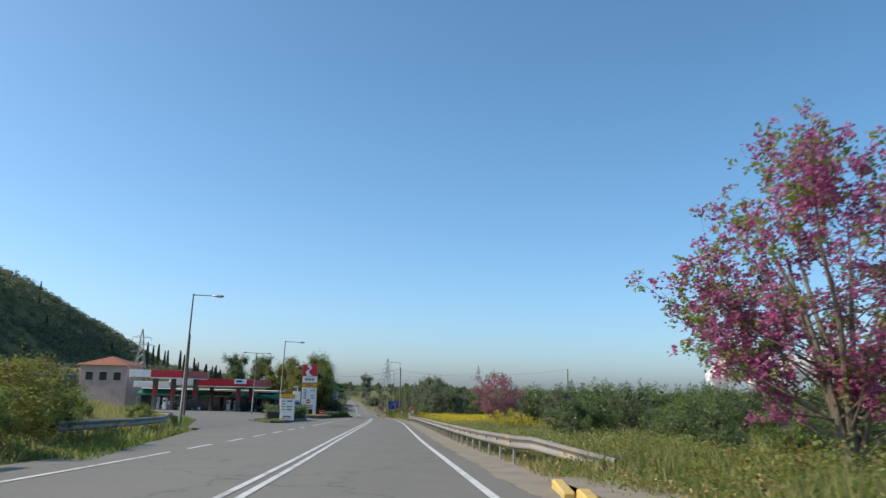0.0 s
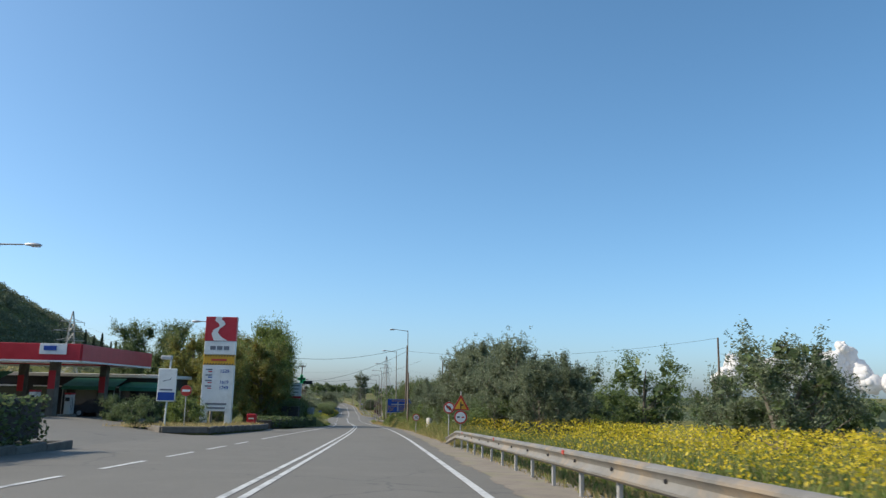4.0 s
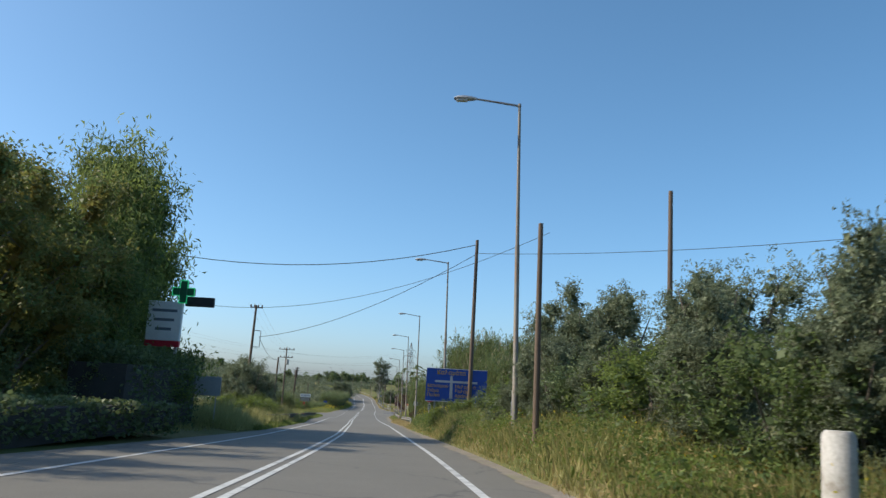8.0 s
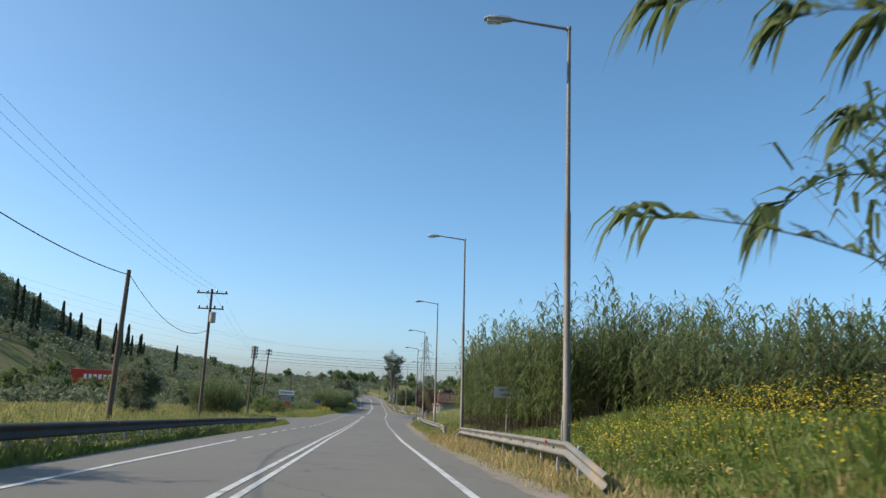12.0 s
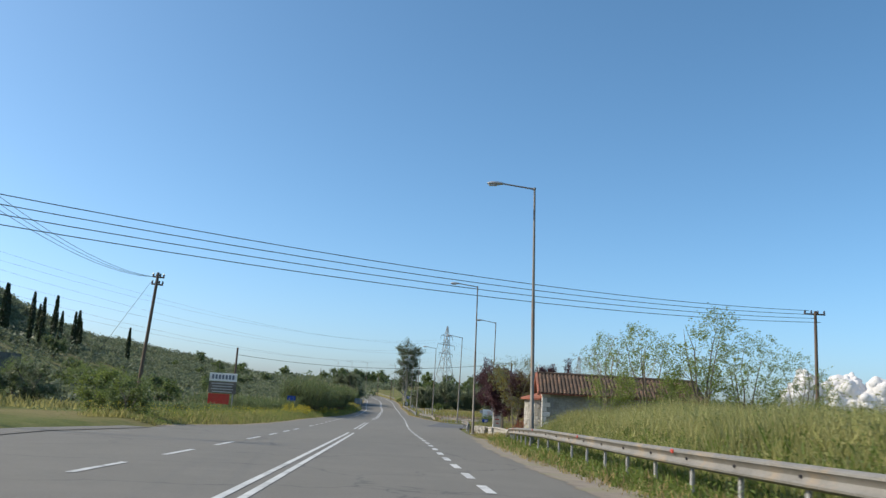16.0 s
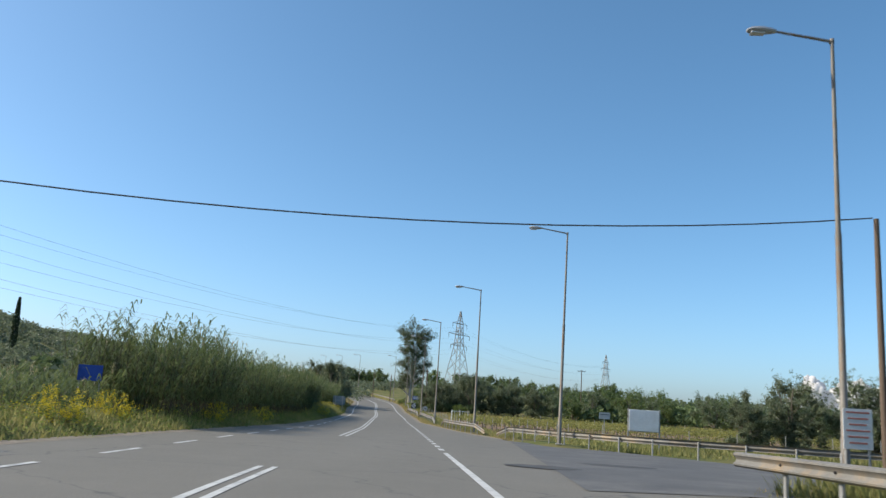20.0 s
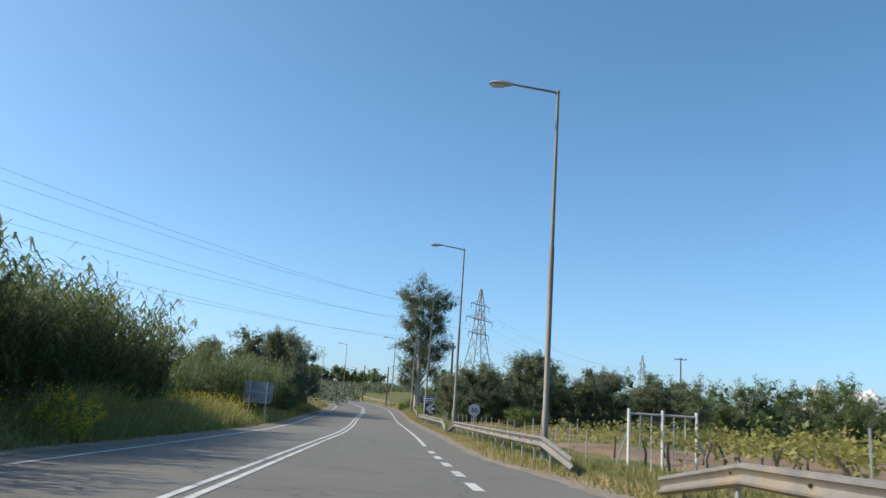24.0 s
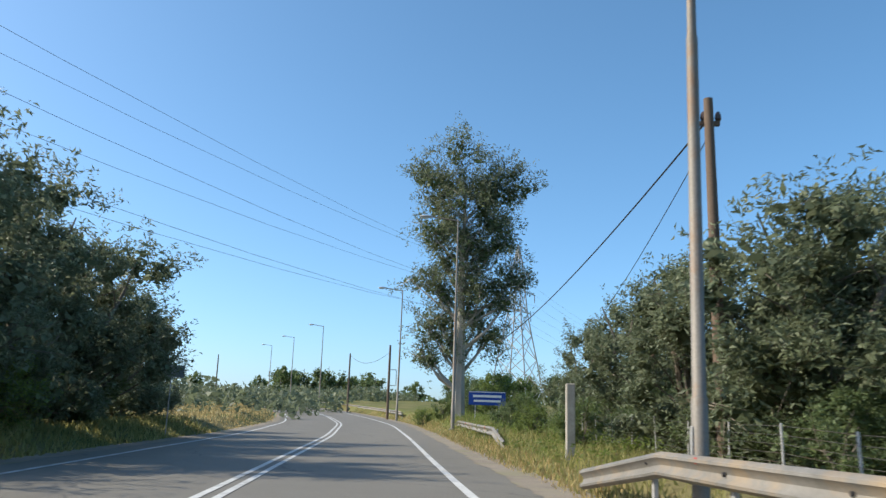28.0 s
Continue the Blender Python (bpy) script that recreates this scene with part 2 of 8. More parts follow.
def leafy(name, a, b, c, thin=0.35, rough=0.55, scale=0.35):
    """Leaves: each its own shade, patches of older ones, light coming through."""
    m, t, bs = nodes_of(name)
    g = t.nodes.new("ShaderNodeNewGeometry")
    col = ramp(t, g.outputs["Random Per Island"], [(0.0, a), (0.55, b), (1.0, c)])
    col = mix(t, ramp(t, tex(t, scale, 3.0), [(0.35, (0, 0, 0)), (0.7, (0.6, 0.6, 0.6))]), col, tuple(v * 0.7 for v in a))
    t.links.new(col, bs.inputs["Base Color"])
    bs.inputs["Roughness"].default_value = rough
    bs.inputs["Specular IOR Level"].default_value = 0.35
    tr = t.nodes.new("ShaderNodeBsdfTranslucent")
    t.links.new(mix(t, 0.5, col, tuple(min(1, v * 1.5) for v in c)), tr.inputs[0])
    ms = t.nodes.new("ShaderNodeMixShader")
    ms.inputs[0].default_value = thin
    t.links.new(bs.outputs[0], ms.inputs[1])
    t.links.new(tr.outputs[0], ms.inputs[2])
    t.links.new(ms.outputs[0], t.nodes["Material Output"].inputs[0])
    return m


def asphalt():
    m, t, b = nodes_of("asphalt")
    coarse = ramp(t, tex(t, 0.14, 5.0, 0.6, stretch=(1, 0.12, 1)), [(0.3, (0.13, 0.12, 0.1)), (0.7, (0.175, 0.162, 0.136))])
    patches = mix(t, ramp(t, tex(t, 0.7, 6.0, 0.65), [(0.45, (0, 0, 0)), (0.75, (0.55, 0.55, 0.55))]), coarse, (0.2, 0.185, 0.155))
    grain = tex(t, 55.0, 2.0)
    col = mix(t, 0.35, patches, ramp(t, grain, [(0.3, (0.088, 0.081, 0.068)), (0.7, (0.242, 0.225, 0.19))]))
    v = t.nodes.new("ShaderNodeTexVoronoi")
    v.feature = "DISTANCE_TO_EDGE"
    v.inputs["Scale"].default_value = 0.16
    c = t.nodes.new("ShaderNodeTexCoord")
    w = t.nodes.new("ShaderNodeVectorMath")
    w.operation = "ADD"
    nz = t.nodes.new("ShaderNodeTexNoise")
    nz.inputs["Scale"].default_value = 1.3
    t.links.new(c.outputs["Object"], nz.inputs["Vector"])
    t.links.new(c.outputs["Object"], w.inputs[0])
    t.links.new(nz.outputs["Color"], w.inputs[1])
    t.links.new(w.outputs[0], v.inputs["Vector"])
    crack = ramp(t, v.outputs["Distance"], [(0.0, (0.6, 0.6, 0.6)), (0.006, (0, 0, 0))])
    col = mix(t, crack, col, (0.045, 0.045, 0.046))
    t.links.new(col, b.inputs["Base Color"])
    b.inputs["Roughness"].default_value, b.inputs["Specular IOR Level"].default_value = 0.78, 0.35
    bump(t, b, grain, 0.35, 0.006)
    return m


def ground_mat():
    m, t, b = nodes_of("meadow_soil")
    green = ramp(t, tex(t, 0.9, 6.0, 0.7), [(0.3, (0.06, 0.085, 0.022)), (0.7, (0.15, 0.16, 0.05))])
    dry = ramp(t, tex(t, 6.0, 5.0, 0.7), [(0.3, (0.16, 0.12, 0.06)), (0.7, (0.30, 0.24, 0.12))])
    col = mix(t, ramp(t, tex(t, 0.11, 5.0, 0.65), [(0.45, (0, 0, 0)), (0.62, (0.8, 0.8, 0.8))]), green, dry)
    fine = tex(t, 14.0, 4.0, 0.7)
    col = mix(t, 0.3, col, ramp(t, fine, [(0.3, (0.03, 0.04, 0.012)), (0.7, (0.2, 0.2, 0.08))]))
    t.links.new(col, b.inputs["Base Color"])
    b.inputs["Roughness"].default_value, b.inputs["Specular IOR Level"].default_value = 0.95, 0.1
    bump(t, b, fine, 0.6, 0.06)
    return m


M_ROAD = asphalt()
M_GROUND = ground_mat()
M_LINE = surface("road_paint", (0.46, 0.46, 0.44), (0.62, 0.62, 0.60), 2.5, 60, 0.7, stain=(0.25, 0.25, 0.245), stain_scale=1.6)
M_ZINC = surface("galvanised_steel", (0.155, 0.147, 0.13), (0.255, 0.243, 0.218), 1.2, 25, 0.6, 0.2, 0.05, stain=(0.33, 0.25, 0.16), stain_scale=0.9)
# old steel, made darker for a rail face turned from the sun
M_DARKSTEEL = surface("shade_darkened_old_steel", (0.045, 0.045, 0.042), (0.095, 0.09, 0.082), 1.2, 25, 0.75, 0.1, 0.1, stain=(0.09, 0.06, 0.04), stain_scale=0.9)
M_POST = surface("post_steel", (0.32, 0.32, 0.31), (0.46, 0.45, 0.43), 2.0, 30, 0.6, 0.4, 0.05)
M_LAMP = surface("weathered_lamp_pole", (0.17, 0.155, 0.135), (0.29, 0.268, 0.235), 0.9, 30, 0.65, 0.3, 0.08, stain=(0.24, 0.13, 0.06), stain_scale=0.7, stretch=(1, 1, 0.3))
M_LAMPGLASS = surface("lamp_lens", (0.5, 0.52, 0.52), (0.68, 0.7, 0.7), 4, 40, 0.25, 0, 0.0)
M_WOOD = surface("weathered_pole_wood", (0.085, 0.06, 0.045), (0.2, 0.142, 0.1), 2.0, 35, 0.85, 0, 0.4, stretch=(1, 1, 0.08))
M_WIRE = surface("black_cable", (0.03, 0.03, 0.03), (0.05, 0.05, 0.05), 5, 50, 0.6)
M_CERAMIC = surface("insulator_ceramic", (0.05, 0.035, 0.03), (0.10, 0.07, 0.06), 6, 40, 0.25)
M_BARK = surface("grey_bark", (0.10, 0.08, 0.06), (0.22, 0.19, 0.15), 3.0, 22, 0.9, 0, 0.6, stretch=(1, 1, 0.25))
M_PALEBARK = surface("pale_bark", (0.30, 0.26, 0.21), (0.48, 0.43, 0.36), 2.0, 20, 0.85, 0, 0.4, stretch=(1, 1, 0.3))
M_CONC = surface("concrete", (0.30, 0.29, 0.27), (0.44, 0.43, 0.40), 1.5, 30, 0.85, 0, 0.3, stain=(0.2, 0.19, 0.17))
M_KERB = surface("yellow_kerb_paint", (0.50, 0.33, 0.07), (0.62, 0.44, 0.12), 2.0, 30, 0.75, 0, 0.2, stain=(0.33, 0.29, 0.2), stain_scale=2)
M_WHITE = surface("white_sheet", (0.70, 0.70, 0.68), (0.80, 0.80, 0.79), 1.0, 30, 0.45, 0, 0.03, stain=(0.6, 0.59, 0.56))
M_RED = surface("red_sheet", (0.42, 0.018, 0.03), (0.52, 0.03, 0.045), 1.5, 30, 0.4, 0, 0.03)
M_SIGNRED = surface("sign_red", (0.40, 0.03, 0.02), (0.52, 0.05, 0.03), 3, 40, 0.45, 0, 0.02, stain=(0.3, 0.07, 0.04))
M_FADEDRED = surface("faded_red_print", (0.42, 0.14, 0.11), (0.55, 0.25, 0.2), 8, 40, 0.6, 0, 0.02)
# sheet darkened and blued to colour in shade on a board's back
M_BACKPANEL = surface("shaded_blue_grey_sheet", (0.13, 0.165, 0.185), (0.22, 0.26, 0.28), 1.5, 30, 0.6, 0.2, 0.05, stain=(0.3, 0.31, 0.3), stain_scale=1.4)
M_SIGNYEL = surface("sign_amber", (0.62, 0.30, 0.02), (0.74, 0.38, 0.03), 3, 40, 0.45, 0, 0.02)
M_SIGNWHITE = surface("sign_white", (0.68, 0.68, 0.66), (0.78, 0.78, 0.77), 3, 40, 0.45, 0, 0.02)
M_BLACK = surface("sign_black", (0.018, 0.018, 0.02), (0.035, 0.035, 0.038), 4, 40, 0.5)
M_BLUE = surface("sign_blue", (0.008, 0.045, 0.26), (0.012, 0.065, 0.34), 2, 40, 0.4, 0, 0.02)
M_SIGNBACK = surface("sign_back_aluminium", (0.36, 0.37, 0.38), (0.48, 0.49, 0.5), 2, 30, 0.5, 0.5, 0.03)
M_LETTER = surface("sign_yellow_letters", (0.40, 0.25, 0.06), (0.52, 0.34, 0.09), 3, 40, 0.5)
M_GREY = surface("grey_print", (0.12, 0.13, 0.16), (0.18, 0.19, 0.22), 4, 40, 0.5)
M_PLASTER = surface("white_plaster", (0.56, 0.54, 0.50), (0.70, 0.68, 0.64), 0.8, 20, 0.85, 0, 0.2, stain=(0.45, 0.42, 0.38), stain_scale=0.5)
M_PINKWALL = surface("faded_pink_render", (0.44, 0.32, 0.27), (0.56, 0.43, 0.37), 0.8, 20, 0.85, 0, 0.2, stain=(0.38, 0.3, 0.26), stain_scale=0.5)
M_WHITEWASH = surface("worn_whitewash", (0.40, 0.38, 0.345), (0.60, 0.58, 0.54), 5.0, 26, 0.9, 0, 0.35, stain=(0.27, 0.24, 0.2), stain_scale=2.5)
M_STONE = surface("pale_stone", (0.30, 0.28, 0.245), (0.47, 0.44, 0.385), 2.0, 18, 0.9, 0, 0.5, stain=(0.28, 0.26, 0.22))
M_GLASS = surface("dark_window_glass", (0.02, 0.025, 0.03), (0.03, 0.035, 0.04), 2, 20, 0.08, 0, 0.0, spec=0.8)
M_AWN = surface("green_awning", (0.03, 0.17, 0.10), (0.06, 0.25, 0.16), 2, 30, 0.7)
# shade put into colour: shop wall, hedge cores, block at the rail's end
M_SHADE = surface("painted_shade", (0.03, 0.03, 0.03), (0.06, 0.055, 0.05), 1, 20, 0.8)

L_OLIVE = leafy("olive_leaves", (0.078, 0.10, 0.05), (0.14, 0.172, 0.088), (0.255, 0.285, 0.175), 0.28)
L_GREEN = leafy("green_leaves", (0.06, 0.095, 0.025), (0.115, 0.165, 0.045), (0.2, 0.25, 0.08), 0.42)
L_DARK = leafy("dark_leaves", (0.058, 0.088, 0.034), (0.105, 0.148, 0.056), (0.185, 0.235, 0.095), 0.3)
L_LIGHT = leafy("fresh_leaves", (0.12, 0.17, 0.03), (0.2, 0.26, 0.055), (0.3, 0.35, 0.09), 0.45)
L_AUTUMN = leafy("yellowing_leaves", (0.14, 0.10, 0.02), (0.26, 0.19, 0.04), (0.2, 0.2, 0.05), 0.45)
L_TURNING = leafy("turning_leaves", (0.12, 0.125, 0.03), (0.21, 0.195, 0.05), (0.28, 0.27, 0.08), 0.4)
L_PINK = leafy("pink_blossom", (0.27, 0.045, 0.15), (0.42, 0.1, 0.24), (0.54, 0.2, 0.35), 0.35)
M_TERRA = surface("red_terracotta", (0.20, 0.07, 0.045), (0.36, 0.135, 0.085), 2.2, 25, 0.85, 0, 0.35, stain=(0.15, 0.09, 0.07), stain_scale=1.2)


def rubble(name, a, b, c):
    """Rough building stone, each block its own shade."""
    m, t, bs = nodes_of(name)
    o = t.nodes.new("ShaderNodeObjectInfo")
    col = ramp(t, o.outputs["Random"], [(0.0, a), (0.5, b), (1.0, c)])
    col = mix(t, ramp(t, tex(t, 6.0, 5.0), [(0.38, (0, 0, 0)), (0.7, (0.85, 0.85, 0.85))]), col, tuple(v * 0.6 for v in b))
    t.links.new(col, bs.inputs["Base Color"])
    bs.inputs["Roughness"].default_value = 0.92
    bump(t, bs, tex(t, 22.0, 5.0), 0.6, 0.015)
    return m


M_TILE = rubble("weathered_roof_tile", (0.055, 0.04, 0.03), (0.115, 0.075, 0.052), (0.21, 0.125, 0.08))
M_RUBBLE = rubble("rubble_stone", (0.27, 0.255, 0.23), (0.38, 0.36, 0.315), (0.47, 0.44, 0.385))
L_RED = leafy("red_leaves", (0.16, 0.03, 0.02), (0.28, 0.06, 0.04), (0.3, 0.16, 0.07), 0.4)
L_PURPLE = leafy("purple_leaves", (0.04, 0.018, 0.026), (0.082, 0.038, 0.048), (0.15, 0.078, 0.08), 0.38)
L_REED = leafy("reed_leaves", (0.05, 0.085, 0.028), (0.1, 0.145, 0.048), (0.2, 0.235, 0.095), 0.38)
L_STALK = leafy("cane_stalks", (0.045, 0.036, 0.02), (0.08, 0.064, 0.032), (0.14, 0.12, 0.055), 0.1)
L_PLUME = leafy("reed_plumes", (0.26, 0.22, 0.12), (0.38, 0.33, 0.19), (0.48, 0.42, 0.27), 0.35)
L_GRASS = leafy("tall_grass", (0.12, 0.14, 0.036), (0.225, 0.235, 0.07), (0.41, 0.36, 0.15), 0.45, 0.7, 0.15)
L_FIELD = leafy("pale_field_grass", (0.19, 0.205, 0.06), (0.31, 0.32, 0.11), (0.46, 0.42, 0.19), 0.45, 0.7, 0.15)
L_VINE = leafy("vine_leaves", (0.15, 0.155, 0.035), (0.25, 0.25, 0.06), (0.36, 0.33, 0.1), 0.4, 0.55, 0.5)
L_DRY = leafy("dry_grass", (0.28, 0.2, 0.08), (0.42, 0.32, 0.14), (0.55, 0.44, 0.22), 0.35, 0.8, 0.2)
L_FLOWER = leafy("yellow_flowers", (0.55, 0.38, 0.01), (0.7, 0.52, 0.02), (0.78, 0.62, 0.07), 0.35)
L_CYPRESS = leafy("cypress_leaves", (0.018, 0.03, 0.014), (0.035, 0.055, 0.024), (0.06, 0.085, 0.035), 0.2)
L_WEED = leafy("weeds", (0.07, 0.115, 0.02), (0.14, 0.195, 0.04), (0.24, 0.29, 0.07), 0.45, 0.6, 0.2)
# lightened and greyed, so distance haze is in the leaf colour
L_HILL = leafy("hazy_scrub_leaves", (0.075, 0.10, 0.06), (0.13, 0.16, 0.095), (0.21, 0.24, 0.14), 0.35)
# stained concrete, darkened to put kerb, pillar and wall shade into its colour
M_DARKCONC = surface("shade_dark_stained_concrete", (0.10, 0.09, 0.075), (0.19, 0.17, 0.145), 1.5, 30, 0.9, 0, 0.4, stain=(0.07, 0.065, 0.05))
M_ROAD2 = surface("newer_asphalt", (0.085, 0.084, 0.083), (0.125, 0.123, 0.12), 0.6, 55, 0.8, 0, 0.4, stain=(0.15, 0.145, 0.135), stain_scale=0.4)
M_TAR = surface("tar_patch", (0.055, 0.054, 0.053), (0.09, 0.088, 0.085), 2.0, 50, 0.8, 0, 0.4)
M_GRAVEL = surface("gravel_shoulder", (0.17, 0.14, 0.11), (0.31, 0.265, 0.21), 1.6, 45, 0.95, 0, 0.7, stain=(0.2, 0.19, 0.1), stain_scale=0.8)
# ---- ground, road and its lines ----
def sheet(us_of, ys, z_of):
    v, f = [], []
    for y in ys:
        for u in us_of(y):
            x = float(ax(min(max(y, -85), 700))) + u
            v.append((x, y, z_of(x, y, u)))
    n = len(us_of(ys[0]))
    for i in range(len(ys) - 1):
        for k in range(n - 1):
            f.append((i * n + k, i * n + k + 1, (i + 1) * n + k + 1, (i + 1) * n + k))
    return fast_mesh("sheet", v, f)


def build_ground():
    off = [0.05, 0.4, 0.8, 1.2, 1.7, 2.3, 3, 4, 5.5, 7, 9, 12, 16, 21, 28, 38, 50, 66, 85, 105, 118, 130, 145, 160, 175, 190, 205, 220, 240, 262, 290, 330, 400, 520, 700, 1000, 1500, 2300, 3400, 4600]
    ys = [-1500, -900, -500, -300, -200, -140, -105] + list(np.arange(-85, 700, 3.0)) + [700, 715, 740, 770, 810, 860, 930, 1020, 1150, 1350, 1700, 2200, 3000, 4200]

    def us(y):
        yc = min(max(y, -85), 700)
        return [float(EDGE_L(yc)) - o for o in reversed(off)] + [float(EDGE_L(yc)) * 0.5, 0.0, float(EDGE_R(yc)) * 0.6] + [float(EDGE_R(yc)) + o for o in off]

    yy, uu = [], []
    for y in ys:
        for u in us(y):
            yy.append(y), uu.append(u)
    yy, uu = np.array(yy, float), np.array(uu, float)
    xx = ax(np.clip(yy, -85, 700)) + uu
    zz = ground_z(xx, yy) - np.where(np.abs(uu) < 60, 0.05, 0.0)
    n = len(us(0))
    i, k = np.meshgrid(np.arange(len(ys) - 1), np.arange(n - 1), indexing="ij")
    a = (i * n + k).ravel()
    me = fast_mesh("ground", np.stack([xx, yy, zz], 1), np.stack([a, a + 1, a + n + 1, a + n], 1))
    me.polygons.foreach_set("use_smooth", [True] * len(me.polygons))
    tagged(part("ground", me, M_GROUND), "grassy soil verge and fields rising to a hill", "ground", kind="structure")


build_ground()


def strip(u0, u1, y0, y1, w=0.0, n=None, du=0.0):
    """A strip of surface that follows the road, between two lines."""
    n = n or max(1, int((y1 - y0) / 2))
    geo_v, geo_f = [], []
    for i in range(n + 1):
        y = y0 + (y1 - y0) * i / n
        a = u0(y) if callable(u0) else u0
        b = u1(y) if callable(u1) else u1
        geo_v += [W(float(a) + du, y, w), W(float(b) + du, y, w)]
    for i in range(n):
        geo_f.append((2 * i, 2 * i + 1, 2 * i + 3, 2 * i + 2))
    return Geo().add(geo_v, geo_f)


road = tagged(part("road", strip(EDGE_L, EDGE_R, -80, 690, 0.0), M_ROAD), "worn grey asphalt two-lane road", "road", kind="structure")
side = Geo()
sv = []
for i in range(17):
    u = 5.0 + i * 4.0 if i else 4.6
    flare = 9.0 * max(0.0, 1 - i / 2.0)
    ya, yb = 351.5 - 0.35 * flare, 368.0 + flare * 1.6
    for k in range(7):
        y = ya + (yb - ya) * k / 6
        sv.append(Vector((float(ax(360)) + u, y, float(az(y)) + 0.012)))
side.add(sv, [(7 * i + k, 7 * i + 7 + k, 7 * i + 8 + k, 7 * i + k + 1) for i in range(16) for k in range(6)])
tagged(part("side_road", side, M_ROAD2), "asphalt side road joining from the fields", "road", kind="structure")
yv, yf = [], []
YARD_EDGE = curve([(40, -9.8), (46, -11.2), (62, -14.4), (66, -18.0), (70, -46.0)])
YU = [-46.0, -34.0, -22.0, -21.0, -16.0, -10.0, -8.6]
for i in range(33):
    y = 46 + i * 3.0
    for k, u in enumerate(YU):
        uu = max(u, float(YARD_EDGE(y))) if k < 6 else float(EDGE_L(y)) + 0.3
        yv.append(W(uu, y, 0.72 * max(0.0, min(1.0, (-uu - 10) / 11)) - 0.012))
n = len(YU)
yf = [(i * n + k, i * n + k + 1, (i + 1) * n + k + 1, (i + 1) * n + k) for i in range(32) for k in range(n - 1)]
tagged(part("forecourt", Geo().add(yv, yf), M_ROAD), "worn asphalt forecourt of the fuel station", "pavement", kind="structure")
branch = strip(lambda y: -30.0, lambda y: float(EDGE_L(y)) + 0.3, 284, 300, 0.02, 10)
tagged(part("side_road_branch", branch, M_ROAD), "asphalt lane leaving between grassy verges", "road", kind="structure")

SHOULDER_R = curve([(-80, 2.15), (30, 2.15), (100, 2.1), (118, 2.3), (138, 2.45), (150, 2.65), (200, 2.5), (215, 2.55), (232, 2.7), (262, 3.3), (300, 3.9), (318, 5.1), (386, 6.4), (402, 4.7), (425, 2.75), (480, 2.8), (600, 3.0)])


def frayed(y, seed, size):
    """An edge worn away unevenly."""
    return size * (math.sin(y * 0.9 + seed) * 0.4 + math.sin(y * 2.3 + seed * 2) * 0.35 + math.sin(y * 6.1 + 1.7 * seed) * 0.35 + noise.noise((y * 1.7, seed, 0)) * 0.8)


for nm, a_, b_, wd in (("shoulder", -80, 318, 1.0), ("shoulder", 386, 600, 0.7)):
    tagged(part(nm, strip(lambda y: float(SHOULDER_R(y)) + frayed(y, 3.0, 0.13), lambda y: float(EDGE_R(y)) + wd, a_, b_, 0.006, int((b_ - a_) * 2.5)), M_GRAVEL), "brown gravel shoulder with straw and dust", "road shoulder", kind="structure")
tagged(part("shoulder", strip(lambda y: float(EDGE_L(y)) - 0.5, lambda y: float(EDGE_L(y)) + 0.15 + frayed(y, 7.0, 0.1), 303, 600, 0.006, 700), M_GRAVEL), "narrow dusty shoulder along the verge", "road shoulder", kind="structure")

marks = thing("road_markings", "worn white painted lines on asphalt", "road marking", kind="structure")


def line(u_of, y0, y1, width=0.14, du=0.0, name="painted_line"):
    part(name, strip(u_of, lambda y: float(u_of(y)) + width, y0, y1, 0.008, du=du - width / 2), M_LINE, marks)


def dashes(u_of, y0, y1, on, off, width=0.14):
    y = y0
    while y + on < y1:
        line(u_of, y, y + on, width, name="painted_dash")
        y += on + off


for u, y, a, b, s in ((3.9, 355.3, 1.0, 0.8, 1), (6.9, 358.9, 1.2, 0.7, 2), (-3.6, 62, 0.8, 0.5, 3), (-7.0, 128, 1.6, 0.5, 4)):
    rng = np.random.default_rng(600 + s)
    rim = [W(u + a * math.cos(q / 18 * 6.283) * (1 + rng.uniform(-0.15, 0.15)), y + b * math.sin(q / 18 * 6.283) * (1 + rng.uniform(-0.15, 0.15)), 0.018) for q in range(18)]
    tagged(part("tar_patch", Geo().add(rim, [tuple(range(18))]), M_TAR), "dark repaired patch in asphalt", "road patch", kind="structure")
for a, b in ((-80, 312), (322, 349), (371, 690)):
    line(LINE_M, a, b, 0.12, -0.14)
    line(LINE_M, a, b, 0.12, 0.14)
line(LINE_R, -80, 255, 0.15), line(LINE_R, 340, 360, 0.16), line(LINE_R, 430, 690, 0.15)
dashes(LINE_R, 257, 339, 1.5, 1.5, 0.18), dashes(LINE_R, 362, 429, 1.5, 1.5, 0.2)
for a, b in ((-80, 22), (61, 86), (110, 231), (412, 690)):
    line(LINE_L, a, b, 0.13)
dashes(LINE_L, 24, 60, 3.2, 2.6), dashes(LINE_L, 88, 109, 3.0, 2.0), dashes(LINE_L, 233, 318, 2.6, 2.6), dashes(LINE_L, 322, 410, 2.5, 3.0)

